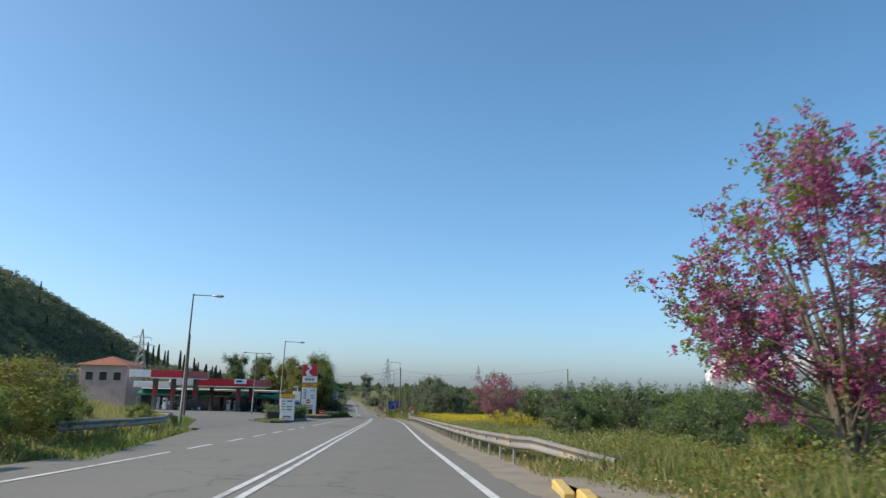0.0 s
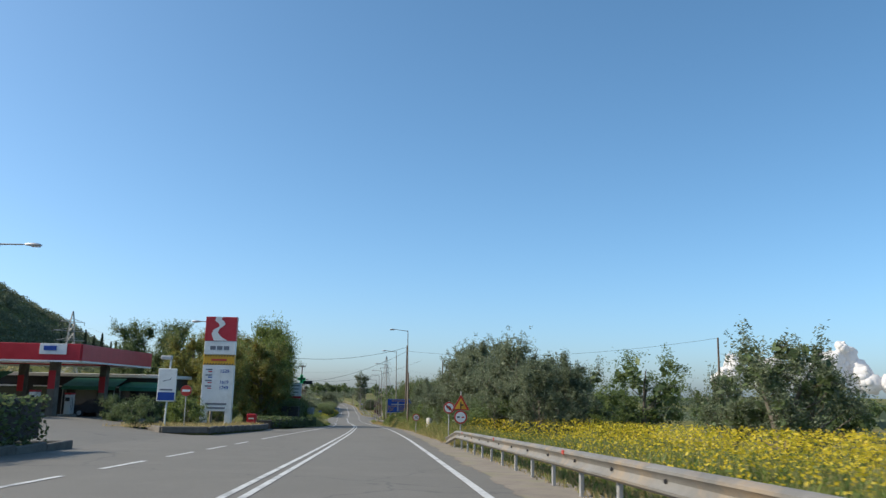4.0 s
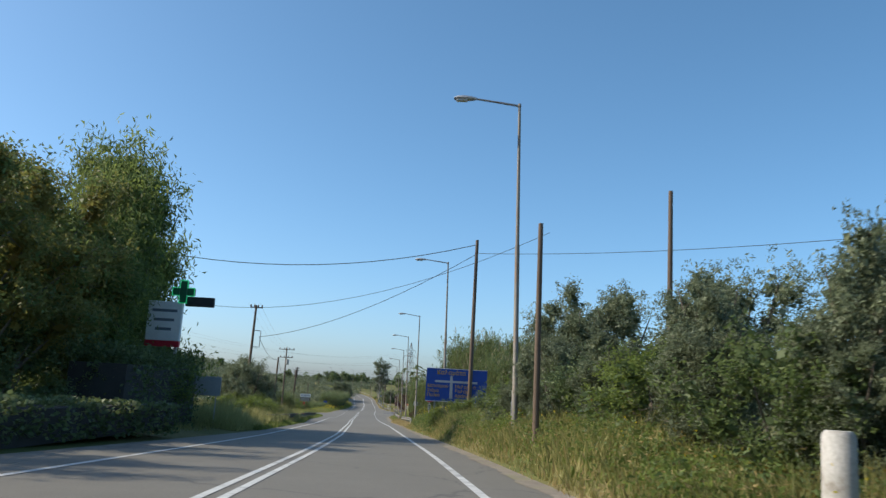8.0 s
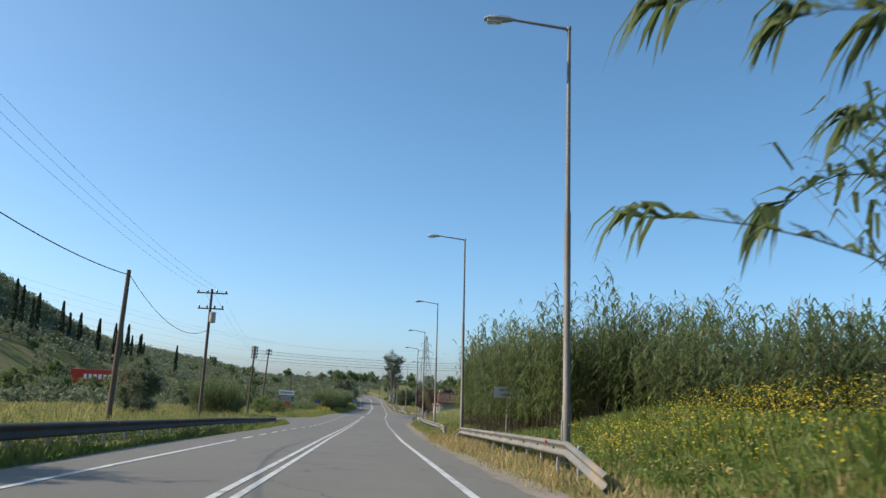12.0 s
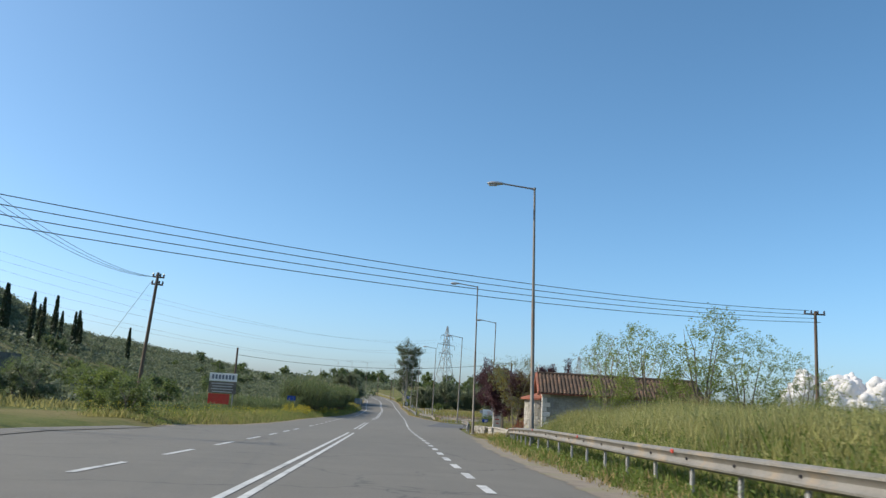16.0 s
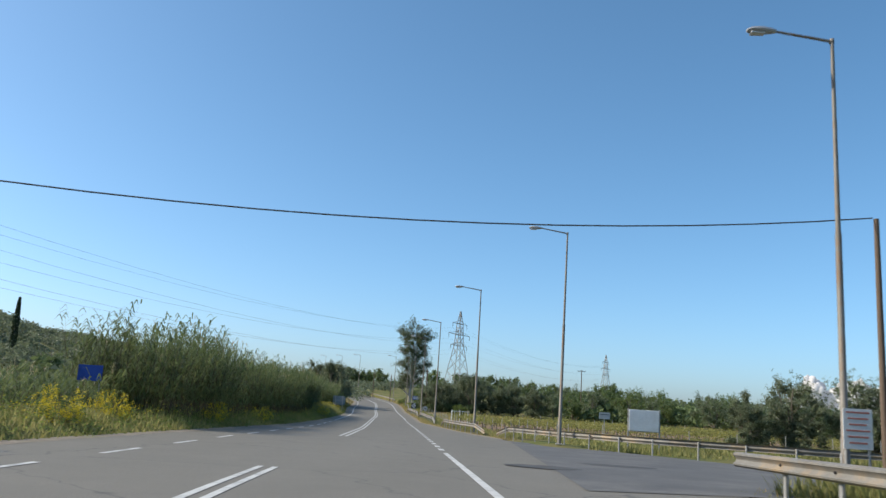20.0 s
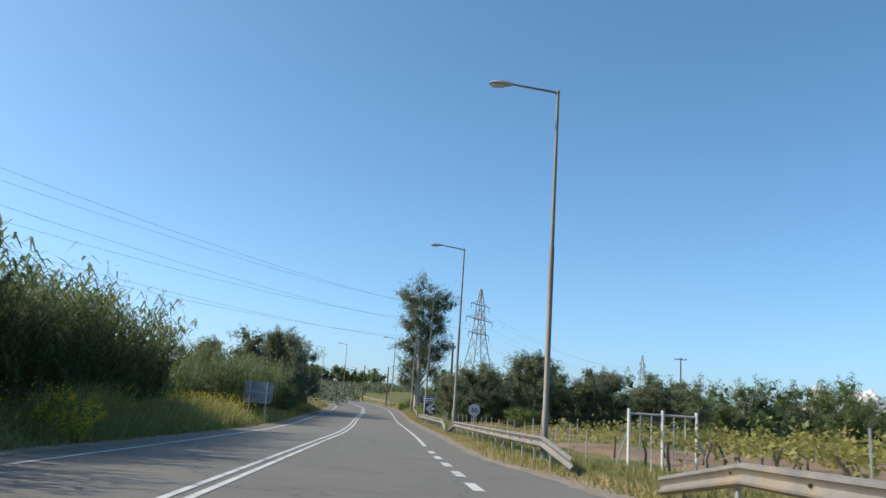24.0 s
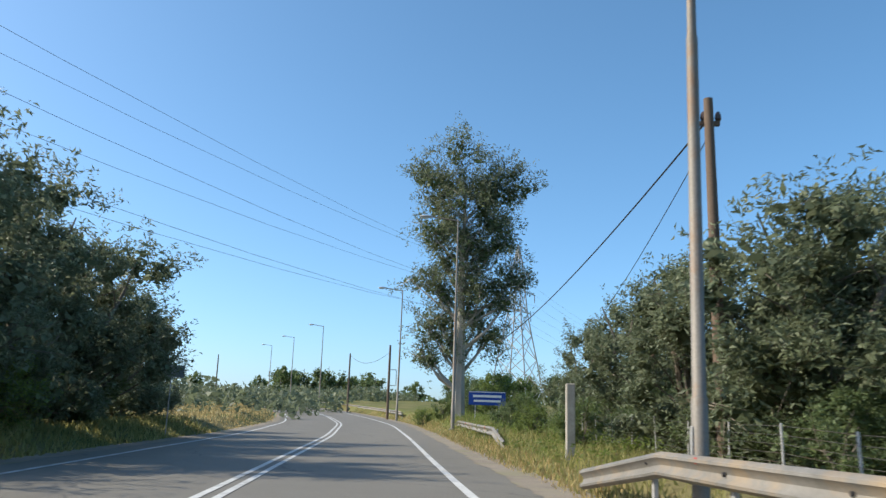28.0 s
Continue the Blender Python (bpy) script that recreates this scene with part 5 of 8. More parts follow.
weeds("leafy_weeds", "leafy weeds around shaded guard rail", 22000, 180, 292, el(1.1), el(6), 0.9, L_WEED, 367)
weeds("leafy_weeds", "leafy weeds along grassy verge", 46000, 303, 450, el(0.3), el(4.8), 0.9, L_WEED, 368)
weeds("leafy_weeds", "leafy weeds under guard rail", 14000, 262, 318, er(0.6), er(3), 0.4, L_WEED, 369)
weeds("leafy_weeds", "feathery pale green weeds in the field", 60000, 262, 316, er(1.7), er(16), 1.25, L_FIELD, 377, (0.04, 0.1))
weeds("leafy_weeds", "darker green weeds in the field", 22000, 262, 316, er(1.7), er(16), 0.9, L_WEED, 378, (0.04, 0.1))
weeds("leafy_weeds", "leafy weeds beside the fence", 12000, 478, 530, er(0.8), er(5), 0.6, L_WEED, 370)
weeds("leafy_weeds", "waist-high green weeds under roadside trees", 30000, 140, 194, er(1.0), er(5.5), 1.0, L_WEED, 372, (0.06, 0.15))
weeds("leafy_weeds", "waist-high olive-green weeds under roadside trees", 24000, 140, 194, er(0.9), er(6), 1.0, L_GREEN, 373, (0.06, 0.15))
weeds("leafy_weeds", "browning weeds under roadside trees", 9000, 136, 176, er(1.2), er(5), 1.1, L_AUTUMN, 374, (0.05, 0.12))
grass("verge_grass", "tall straw-tipped grass beside asphalt", 22000, 118, 196, er(0.6), er(4.2), 0.6, 1.2, L_GRASS, 375, 0.025)
weeds("leafy_weeds", "dense dark weeds at the flowering bank's foot", 26000, 184, 204, er(0.4), er(6), 0.8, L_GREEN, 376, (0.06, 0.16))
weeds("leafy_weeds", "leafy weeds beside station entrance", 12000, 2, 44, el(0.3), el(6), 0.6, L_WEED, 371)

# wooded hill: many small crowns in one mesh
def woods(name, label, n, seed, area, size, leaf, per=26):
    rng = np.random.default_rng(seed)
    x = rng.uniform(area[0], area[1], n)
    y = rng.uniform(area[2], area[3], n)
    z = ground_z(x, y)
    r = rng.uniform(*size, n)
    d = rng.normal(size=(n, per, 3))
    d /= np.linalg.norm(d, axis=2, keepdims=True)
    d[:, :, 2] = np.abs(d[:, :, 2]) * 1.1
    c = np.stack([x, y, z], 1)[:, None, :] + d * (r * 1.0)[:, None, None] * rng.uniform(0.6, 1.05, (n, per))[:, :, None]
    s = float(np.mean(size))
    k = 0.8 * (26 / per) ** 0.5
    v, f = leaf_quads(c.reshape(-1, 3), (s * 0.45 * k, s * 0.9 * k), (s * 0.4 * k, s * 0.75 * k), rng, three=True)
    tagged(part(name, fast_mesh(name, v, f), leaf), label, "woods", kind="stuff")


woods("hill_scrub", "dark green scrub covering hillside", 6000, 401, (-330, -118, 250, 900), (1.6, 3.4), L_HILL, 44)
woods("hill_scrub", "dense dark trees on the lower hillside", 700, 406, (-205, -135, 395, 560), (1.8, 3.4), L_HILL, 30)
woods("far_woods", "tree line behind vineyard and field", 700, 405, (-14, 70, 480, 560), (1.6, 2.8), L_DARK)
woods("hill_scrub", "olive-green bushes on hill foot", 1700, 402, (-150, -60, 180, 760), (1.3, 2.6), L_HILL, 70)
woods("far_woods", "belt of distant dark trees", 1500, 403, (-140, 420, 720, 1000), (3, 5.5), L_DARK)
woods("far_woods", "distant tree line over fields", 2400, 404, (50, 520, 60, 760), (2.0, 3.8), L_HILL)
CYP = []
for k in range(2):
    rng = np.random.default_rng(410 + k)
    t = thing("cypress_tree", "slim dark cypress on hillside", "tree", "cypress row")
    part("trunk", Geo().tube([(0, 0, -0.3), (0, 0, 10)], [0.2, 0.04], 6), M_BARK, t)
    zz = rng.uniform(0.8, 13, 900)
    rad = 1.0 * np.sin(np.clip(zz / 13.4, 0, 1) * math.pi) ** 0.6 * (1 - 0.35 * zz / 13) * rng.uniform(0.55, 1.1, 900)
    an = rng.uniform(0, 6.28, 900)
    v, f = leaf_quads(np.stack([rad * np.cos(an), rad * np.sin(an), zz], 1), (0.5, 1.0), (0.25, 0.5), rng, up=1.2)
    part("crown", fast_mesh("crown", v, f), L_CYPRESS, t)
    CYP.append(t)
# a row along the foot of the hill: place along it and height of the tip
TIPS = curve([(346, 17.5), (365, 16.8), (395, 14.5), (425, 10.2), (452, 9.4), (470, 7.2), (492, 4.6)])
rng = np.random.default_rng(415)
for k, (y, dz) in enumerate(((350, 0), (358, -1), (365, 0.5), (372, -1.6), (379, -0.4), (386, 0.4), (393, 0.2), (397, -2), (402, 0.6), (409, 0.4), (414, -1.5), (419, -0.6), (424, 0.8), (426, -1.4), (430, 0.2), (432.5, 0.4), (436, -1.5), (440, 0),
                              (444, -0.6), (449, -1.6), (452, 1.0), (454, -2.2), (461, -0.8), (464, -2.6), (467, 0.8), (471, -0.4), (481.7, -0.2))):
    x = -118.3 if y > 480 else -122.0 - rng.uniform(0, 5)
    base = float(ground_z(x, y))
    sc = (float(TIPS(y)) + dz - base) / 13.3
    placed(CYP[k % 2], Matrix.Translation((x, y, base - 0.2)) @ Matrix.Rotation(rng.uniform(0, 6), 4, "Z") @ Matrix.Diagonal((sc * 0.8, sc * 0.8, sc, 1)))
for x, y, sc in ((-205, 420, 0.5), (-220, 440, 0.45), (-190, 470, 0.5), (-160, 520, 0.5), (-235, 470, 0.5)):
    placed(CYP[0], at((x, y, float(ground_z(x, y)) - 0.2), 1, sc))

# ---- guard rails ----
W_BEAM = [(0.0, -0.155), (0.03, -0.15), (0.075, -0.115), (0.08, -0.085), (0.03, -0.045), (0.012, 0.0), (0.03, 0.045), (0.08, 0.085), (0.075, 0.115), (0.03, 0.15), (0.0, 0.155)]
POST_MESH = mesh_of("post", Geo().box((0, 0, -0.05), (0.06, 0.12, 1.3), 0, 0.008), False)
POST_MESH.materials.append(M_POST)
BOLT_MESH = mesh_of("bolt", Geo().tube([(0.0, 0, 0), (-0.03, 0, 0)], [0.028, 0.02], 8))
BOLT_MESH.materials.append(M_BLACK)
REFL = mesh_of("reflector", Geo().box((0, 0, 0), (0.03, 0.16, 0.07), 0, 0.01))
REFL.materials.append(M_SIGNRED)


def guard_rail(pts, label, side=-1, h=0.62, drop=(False, False), every=2.0, metal=None):
    """A W-shaped beam on posts along (u, y) points; side -1 faces the road to its left."""
    rail = thing("guard_rail", label, "guard rail", "guard rails")
    h_of = h if callable(h) else (lambda y: h)
    p = np.array(pts, float)
    seg = np.concatenate([[0], np.cumsum(np.hypot(np.diff(p[:, 0]), np.diff(p[:, 1])))])
    n = max(4, int(seg[-1] / 1.0))
    s = np.linspace(0, seg[-1], n + 1)
    us, ys = np.interp(s, seg, p[:, 0]), np.interp(s, seg, p[:, 1])
    g = Geo()
    v, f = [], []
    m = len(W_BEAM)
    for i in range(n + 1):
        j0, j1 = max(0, i - 1), min(n, i + 1)
        d = Vector((us[j1] + ax(ys[j1]) - us[j0] - ax(ys[j0]), ys[j1] - ys[j0], 0)).normalized()
        nrm = Vector((-d.y, d.x, 0)) * (-side)
        end = min(s[i], 99 if not drop[0] else s[i]) if drop[0] else 99
        end2 = (seg[-1] - s[i]) if drop[1] else 99
        k = min(1.0, min(end, end2) / 3.0)
        base = float(az(ys[i])) + 0.12 + (h_of(ys[i]) - 0.12) * (0.25 + 0.75 * k)
        c = Vector((us[i] + float(ax(ys[i])), ys[i], base))
        for a, b in W_BEAM:
            v.append(c + nrm * a + Vector((0, 0, b)))
        for a, b in reversed(W_BEAM):
            v.append(c + nrm * (a - 0.006) + Vector((0, 0, b)))
    mm = 2 * m
    for i in range(n):
        for q in range(mm):
            q2 = (q + 1) % mm
            f.append((i * mm + q, i * mm + q2, (i + 1) * mm + q2, (i + 1) * mm + q))
    f += [tuple(range(mm)), tuple(n * mm + q for q in range(mm - 1, -1, -1))]
    g.add(v, f)
    part("beam", g, metal or M_ZINC, rail, smooth=True)
    y = 0.4
    k = 0
    while y < seg[-1] - 0.2:
        u, yy = float(np.interp(y, seg, p[:, 0])), float(np.interp(y, seg, p[:, 1]))
        end = min(y if drop[0] else 99, (seg[-1] - y) if drop[1] else 99)
        if end > 1.5:
            q = part("post", POST_MESH, None, rail)
            q.location = W(u + 0.07 * (-side), yy, h_of(yy) - 0.5)
            b = part("bolt", BOLT_MESH, None, rail)
            b.location = W(u + 0.02 * side, yy, h_of(yy))
            if k % 4 == 2:
                r = part("reflector", REFL, None, rail)
                r.location = W(u + 0.075 * side, yy + 0.6, h_of(yy) + 0.1)
        k += 1
        y += every
    return rail


RAIL = "weathered galvanised steel guard rail on posts"
guard_rail([(4.5, 16.0), (3.1, 19.5), (2.95, 26), (2.95, 102), (2.8, 106)], "weathered galvanised guard rail with turned-down ends", -1, 0.53, (True, True))
guard_rail([(3.7, 214.5), (4.0, 222), (4.2, 242)], RAIL, -1, 0.66, (True, True))
guard_rail([(4.1, 246), (4.8, 256), (5.2, 264), (5.35, 285), (5.55, 300), (6.2, 309), (6.9, 314.5), (7.1, 317)], RAIL, -1, fn([(246, 0.6), (264, 0.64), (282, 0.7), (297, 0.77), (306, 0.7), (315, 0.6)]), (True, True))
guard_rail([(6.0, 330.5), (6.6, 336), (7.0, 344), (7.2, 351)], RAIL, -1, 0.66, (True, False))
guard_rail([(30, 368.6), (18, 370.0), (12, 372.5), (9.2, 377), (7.8, 383), (6.9, 390)], "galvanised guard rail curving round the side road's corner", 1, 0.66, (False, True))
guard_rail([(6.4, 392.5), (5.6, 398), (5.0, 404), (4.75, 409), (4.7, 413.5)], RAIL, -1, 0.66, (True, True))
guard_rail([(4.35, 418.4), (4.2, 422), (4.1, 440), (3.9, 449)], RAIL, -1, 0.66, (True, True))
guard_rail([(3.9, 450.5), (3.9, 460), (3.8, 469), (3.5, 475.5)], RAIL, -1, 0.66, (True, True))
guard_rail([(4.2, 488), (4.4, 498), (4.6, 508)], "overgrown guard rail among weeds", -1, 0.62, (True, True))
guard_rail([(4.0, 532), (4.4, 548), (4.6, 566), (4.8, 590)], "pale guard rail round the outside of a bend", -1, 0.62)
guard_rail([(-7.8, 3), (-7.8, 15.5)], "dark weathered guard rail end beside weeds", 1, 0.72)
guard_rail([(-9.2, 23), (-9.8, 32), (-11.1, 41), (-13.4, 50), (-15.6, 58.5), (-16.6, 63), (-17.8, 65.6), (-19.4, 66.6)], "guard rail overgrown with weeds by the station's entrance", 1, 0.58)
# shade on the road-facing side comes from this rail's dark colour
guard_rail([(-7.0, 186), (-6.5, 192), (-6.3, 206), (-6.8, 222), (-7.3, 240), (-7.8, 262), (-8.2, 272), (-9.6, 281), (-11.0, 285.5)], "weathered guard rail below tall grass, shade in its colour", 1, fn([(186, 0.5), (245, 0.47), (262, 0.36), (285, 0.26)]), drop=(True, False), metal=M_DARKSTEEL)

# ---- kerbs ----
kerb = thing("kerb", "worn yellow-painted concrete kerb", "kerb", kind="structure")
for k in range(14):
    y = -10 + k * 1.75
    part("kerb_stone", Geo().box(W(2.75, y, 0.03), (0.2, 1.72, 0.18), -0.05, 0.03), M_KERB, kerb)
part("footway", strip(lambda y: 2.87, lambda y: 4.3, -12, 14.6, 0.11, 12), M_GRAVEL, kerb)
# the block wears the painted shade colour
tagged(part("culvert_block", Geo().box(G(5.0, 16.8, 0.1), (1.3, 0.6, 0.45), 0.1, 0.05), M_SHADE), "dark concrete block at the guard rail's end", "block")

# ---- lamps ----
def lamp_head(c, d, s=1.0):
    """A long flat luminaire that points along d."""
    g = Geo()
    a = Vector((-d.y, d.x, 0))
    rings = []
    for t, w, up, dn in ((-0.34, 0.05, 0.035, 0.035), (-0.2, 0.1, 0.07, 0.05), (0.05, 0.15, 0.09, 0.07), (0.25, 0.14, 0.07, 0.06), (0.36, 0.07, 0.03, 0.03)):
        rings.append([c + d * t * s + a * w * s * x + Vector((0, 0, (up if z > 0 else dn) * s * z)) for x, z in ((1, 0), (0.7, 0.8), (0, 1), (-0.7, 0.8), (-1, 0), (-0.6, -1), (0.6, -1))])
    n = 7
    g.add([q for r in rings for q in r], [(i * n + k, i * n + (k + 1) % n, (i + 1) * n + (k + 1) % n, (i + 1) * n + k) for i in range(4) for k in range(n)] + [tuple(range(n)), tuple(4 * n + k for k in range(n - 1, -1, -1))])
    return g


def street_lamp(h, arms, reach, label, group="street lamps", rise=0.12):
    t = thing("street_lamp", label, "street lamp", group)
    part("base_plate", Geo().box((0, 0, 0.02), (0.36, 0.36, 0.05), 0, 0.01), M_POST, t)
    part("pole", Geo().tube([(0, 0, 0), (0, 0, 1.3), (0, 0, 1.32), (0, 0, h * 0.55), (0, 0, h * 0.56), (0, 0, h)], [0.105, 0.1, 0.085, 0.075, 0.062, 0.045], 10), M_LAMP, t, smooth=True)
    part("door", Geo().box((-0.1, 0, 0.75), (0.02, 0.1, 0.45), 0, 0.006), M_POST, t)
    for s in arms:
        d = Vector((s, 0, 0))
        part("arm", Geo().tube([Vector((0, 0, h - 0.08)), Vector((0, 0, h)) + d * 0.08, Vector((0, 0, h + rise)) + d * (reach - 0.3)], [0.04, 0.038, 0.03], 7), M_LAMP, t, smooth=True)
        hd = part("lamp_head", lamp_head(Vector((0, 0, h + rise)) + d * reach, d, 1.05), M_SIGNBACK, t, smooth=True)
        part("lens", Geo().box(Vector((0, 0, h + rise - 0.075)) + d * (reach + 0.12), (0.36, 0.2, 0.04), 0, 0.015), M_LAMPGLASS, hd)
    part("cap", Geo().tube([(0, 0, h - 0.02), (0, 0, h + 0.06)], [0.06, 0.05], 8), M_LAMP, t)
    return t


LAMP = street_lamp(10.6, (-1,), 1.75, "tall weathered steel street lamp with one arm", rise=0.2)
for u, y, top in ((4.05, 164.8, 11.1), (4.3, 190.9, 10.8), (4.45, 220.3, 10.8), (5.0, 245.9, 11.1), (5.88, 276.5, 11.6), (6.1, 302.7, 11.4), (6.4, 330.1, 11.3), (8.6, 376.8, 11.5), (6.2, 398.1, 11.4),
                  (4.52, 422.8, 11.15), (4.1, 448.0, 11.2), (4.05, 472.4, 11.1), (4.2, 505, 11.5), (3.4, 531, 11.1), (2.8, 577, 11.6), (4.0, 600, 11.4), (6.1, 625, 11.3)):
    b = G(u, y, -0.02)
    ht = float(az(y)) + top - b.z
    placed(LAMP, Matrix.Translation(b) @ Matrix.Rotation(R.uniform(-0.03, 0.03), 4, "Z") @ Matrix.Rotation(R.uniform(-0.004, 0.008) + {472.4: 0.02, 330.1: -0.02, 164.8: -0.03, 190.9: -0.02, 220.3: -0.02, 245.9: -0.024, 276.5: -0.03, 302.7: -0.026}.get(y, 0.0), 4, "Y") @ Matrix.Diagonal((1, 1, ht / 10.6, 1)))
placed(LAMP, Matrix.Translation(G(10.36, 352.7, -0.02)) @ Matrix.Diagonal((1, 1, 1.06, 1)))
LAMP_L = street_lamp(8.2, (1,), 1.6, "grey street lamp with arm over the junction", "station lamps", 0.0)
for u, y, top in ((-13.0, 51.5, 8.3), (-10.9, 81.8, 7.9), (-15.2, 177, 8.3)):
    b = G(u, y)
    placed(LAMP_L, Matrix.Translation(b) @ Matrix.Rotation(0.03, 4, "Y") @ Matrix.Diagonal((1, 1, (float(az(y)) + top - b.z) / 8.2, 1)))
DOUBLE = street_lamp(8.0, (-1, 1), 1.5, "grey lamp with two arms by fuel station", "station lamps", 0.05)
for u, y in ((-17.6, 107),):
    placed(DOUBLE, at(G(u, y), 0.05, 1.0, 0.025))

placed(LAMP_L, Matrix.Translation(G(-12.9, 134.9)) @ Matrix.Rotation(math.pi, 4, "Z"))

# ---- wooden poles and wires ----
def utility_pole(p, h, label, arms=(), bracket=False, transformer=False, lean=0.0, r=0.13):
    t = thing("utility_pole", label, "utility pole", "utility poles")
    t.matrix_world = at(p, 0, 1, lean)
    part("pole", Geo().tube([(0, 0, -0.2), (0, 0, h * 0.5), (0, 0, h)], [r, r * 0.88, r * 0.72], 9), M_WOOD, t, smooth=True)
    for z, half in arms:
        part("crossarm", Geo().box((0, 0.12, z), (2 * half, 0.1, 0.1), 0, 0.01), M_WOOD, t)
        for k in (-0.9, -0.3, 0.3, 0.9):
            part("insulator", Geo().tube([(k * half, 0.12, z + 0.05), (k * half, 0.12, z + 0.1), (k * half, 0.12, z + 0.2), (k * half, 0.12, z + 0.26)], [0.03, 0.07, 0.06, 0.03], 8), M_CERAMIC, t)
    if bracket:
        part("bracket", Geo().tube([(0.1, 0, h - 3.6), (0.62, 0, h - 3.6), (0.66, 0, h - 3.55), (0.66, 0, h - 2.25), (0.62, 0, h - 2.2), (0.1, 0, h - 2.2)], 0.035, 6), M_POST, t)
    if transformer:
        part("transformer", Geo().tube([(0.28, -0.1, h - 2.6), (0.28, -0.1, h - 2.55), (0.28, -0.1, h - 1.8), (0.28, -0.1, h - 1.75)], [0.16, 0.24, 0.24, 0.12], 12), M_POST, t)
    return t


POLE = "weathered dark wooden utility pole"
P_B = G(5.3, 186.4)
utility_pole(P_B, float(az(186.4)) + 11.4 - P_B.z, POLE)
utility_pole(G(3.75, 160), 5.4, "short leaning wooden pole in the verge", lean=-0.01, r=0.085)
utility_pole(Vector((-21.4, 69.3, float(ground_z(-21.4, 69.3)))), 7.0, "thin dark pole at the forecourt's corner", r=0.1)
utility_pole(G(7.6, 161.8), 6.9, POLE, r=0.085)
utility_pole(G(35.5, 154.9), 10.0, POLE)
utility_pole(G(-10.9, 209), 9.6, "wooden utility pole with crossarm and steel bracket", ((9.4, 0.55),), True, lean=0.02)
utility_pole(G(-11.4, 236.5), 6.9, POLE, lean=0.02)
utility_pole(G(-12.8, 262), 9.8, "wooden pole with crossarms and a transformer", ((9.5, 1.2), (8.3, 1.0)), transformer=True)
utility_pole(G(-14.1, 292), 7.75, "wooden pole with four short insulator arms", tuple((7.5 - 0.36 * k, 0.34) for k in range(4)), lean=0.03)
utility_pole(G(-16.8, 320.3), 9.2, "leaning wooden pole with stay wire", ((8.9, 0.4), (8.4, 0.4)), lean=0.05)
utility_pole(G(-16.0, 347.8), 6.2, POLE)
utility_pole(G(12.5, 354.8), 7.2, POLE, r=0.095)
utility_pole(G(28.0, 322), 9.4, POLE, ((9.2, 0.7),))
utility_pole(G(6.8, 478.2), 7.4, "wooden pole with insulators by the fence", ((6.9, 0.25),))
utility_pole(G(3.1, 535), 6.6, "wooden pole with steel bracket", (), True)
utility_pole(G(8.5, 487), 4.0, POLE, r=0.08)
utility_pole(G(3.0, 560), 7.0, POLE)
utility_pole(G(-9, 600), 7.5, POLE)
utility_pole(G(46, 523), 9.5, "distant wooden pole with crossarm", ((9.2, 0.9),))


def wire(a, b, sag, label="thin black overhead cable", r=0.014, name="overhead_cable"):
    a, b = Vector(a), Vector(b)
    pts = [a.lerp(b, k / 16) - Vector((0, 0, sag * 4 * (k / 16) * (1 - k / 16))) for k in range(17)]
    return solid(name, Geo().tube(pts, r, 4), M_WIRE, label, "cable", "overhead cables")


top_b = W(5.2, 186.4, 11.1)
bracket = W(-10.2, 209, 6.9)
wire(top_b, W(-19, 184, 10.5), 1.7, r=0.022)
wire(top_b - Vector((0, 0, 0.6)), bracket, 0.9, r=0.02)
wire(top_b - Vector((0, 0, 0.5)), W(35.5, 154.9, 10.0), 1.2)
wire(W(6.0, 170, 8.2), W(-10.5, 181, 6.2), 1.3, r=0.01)
wire(bracket, W(-11.2, 236.5, 6.7), 0.7, r=0.02)
wire(W(-11.2, 236.5, 6.7), W(-12.7, 262, 6.9), 1.2, r=0.018)
for k in range(3):
    wire(W(-11.4 + 0.5 * k, 209, 9.8), W(-13.4 + 0.7 * k, 262, 9.8), 0.8, r=0.006)
    wire(W(-13.4 + 0.7 * k, 262, 9.8), W(-14.5 + 0.4 * k, 292, 7.7), 0.6, r=0.006)
    wire(W(-14.5 + 0.4 * k, 292, 7.6), W(-17.1 + 0.3 * k, 320.3, 9.2), 0.6, r=0.011)
for k in range(4):
    wire(W(-14.4 + 0.2 * k, 292, 7.45 - 0.36 * k), W(27.6 + 0.25 * k, 322, 9.6 - 0.25 * k), 0.7, r=0.016)
wire(W(-16.8, 320.3, 8.8), W(-20.5, 317, 0.5), 0.0, "stay wire of a leaning pole", 0.012, "stay_wire")
wire(W(12.4, 354.8, 7.1), W(-16.0, 347.8, 5.9), 0.95, r=0.018)
wire(W(6.7, 478.2, 7.2), W(7.0, 512, 5.0), 0.6, r=0.025)
wire(W(6.7, 478.2, 6.8), W(9.0, 500, 4.0), 0.4, r=0.012)
wire(W(3.1, 535, 6.0), W(3.0, 560, 6.8), 1.0, r=0.02)

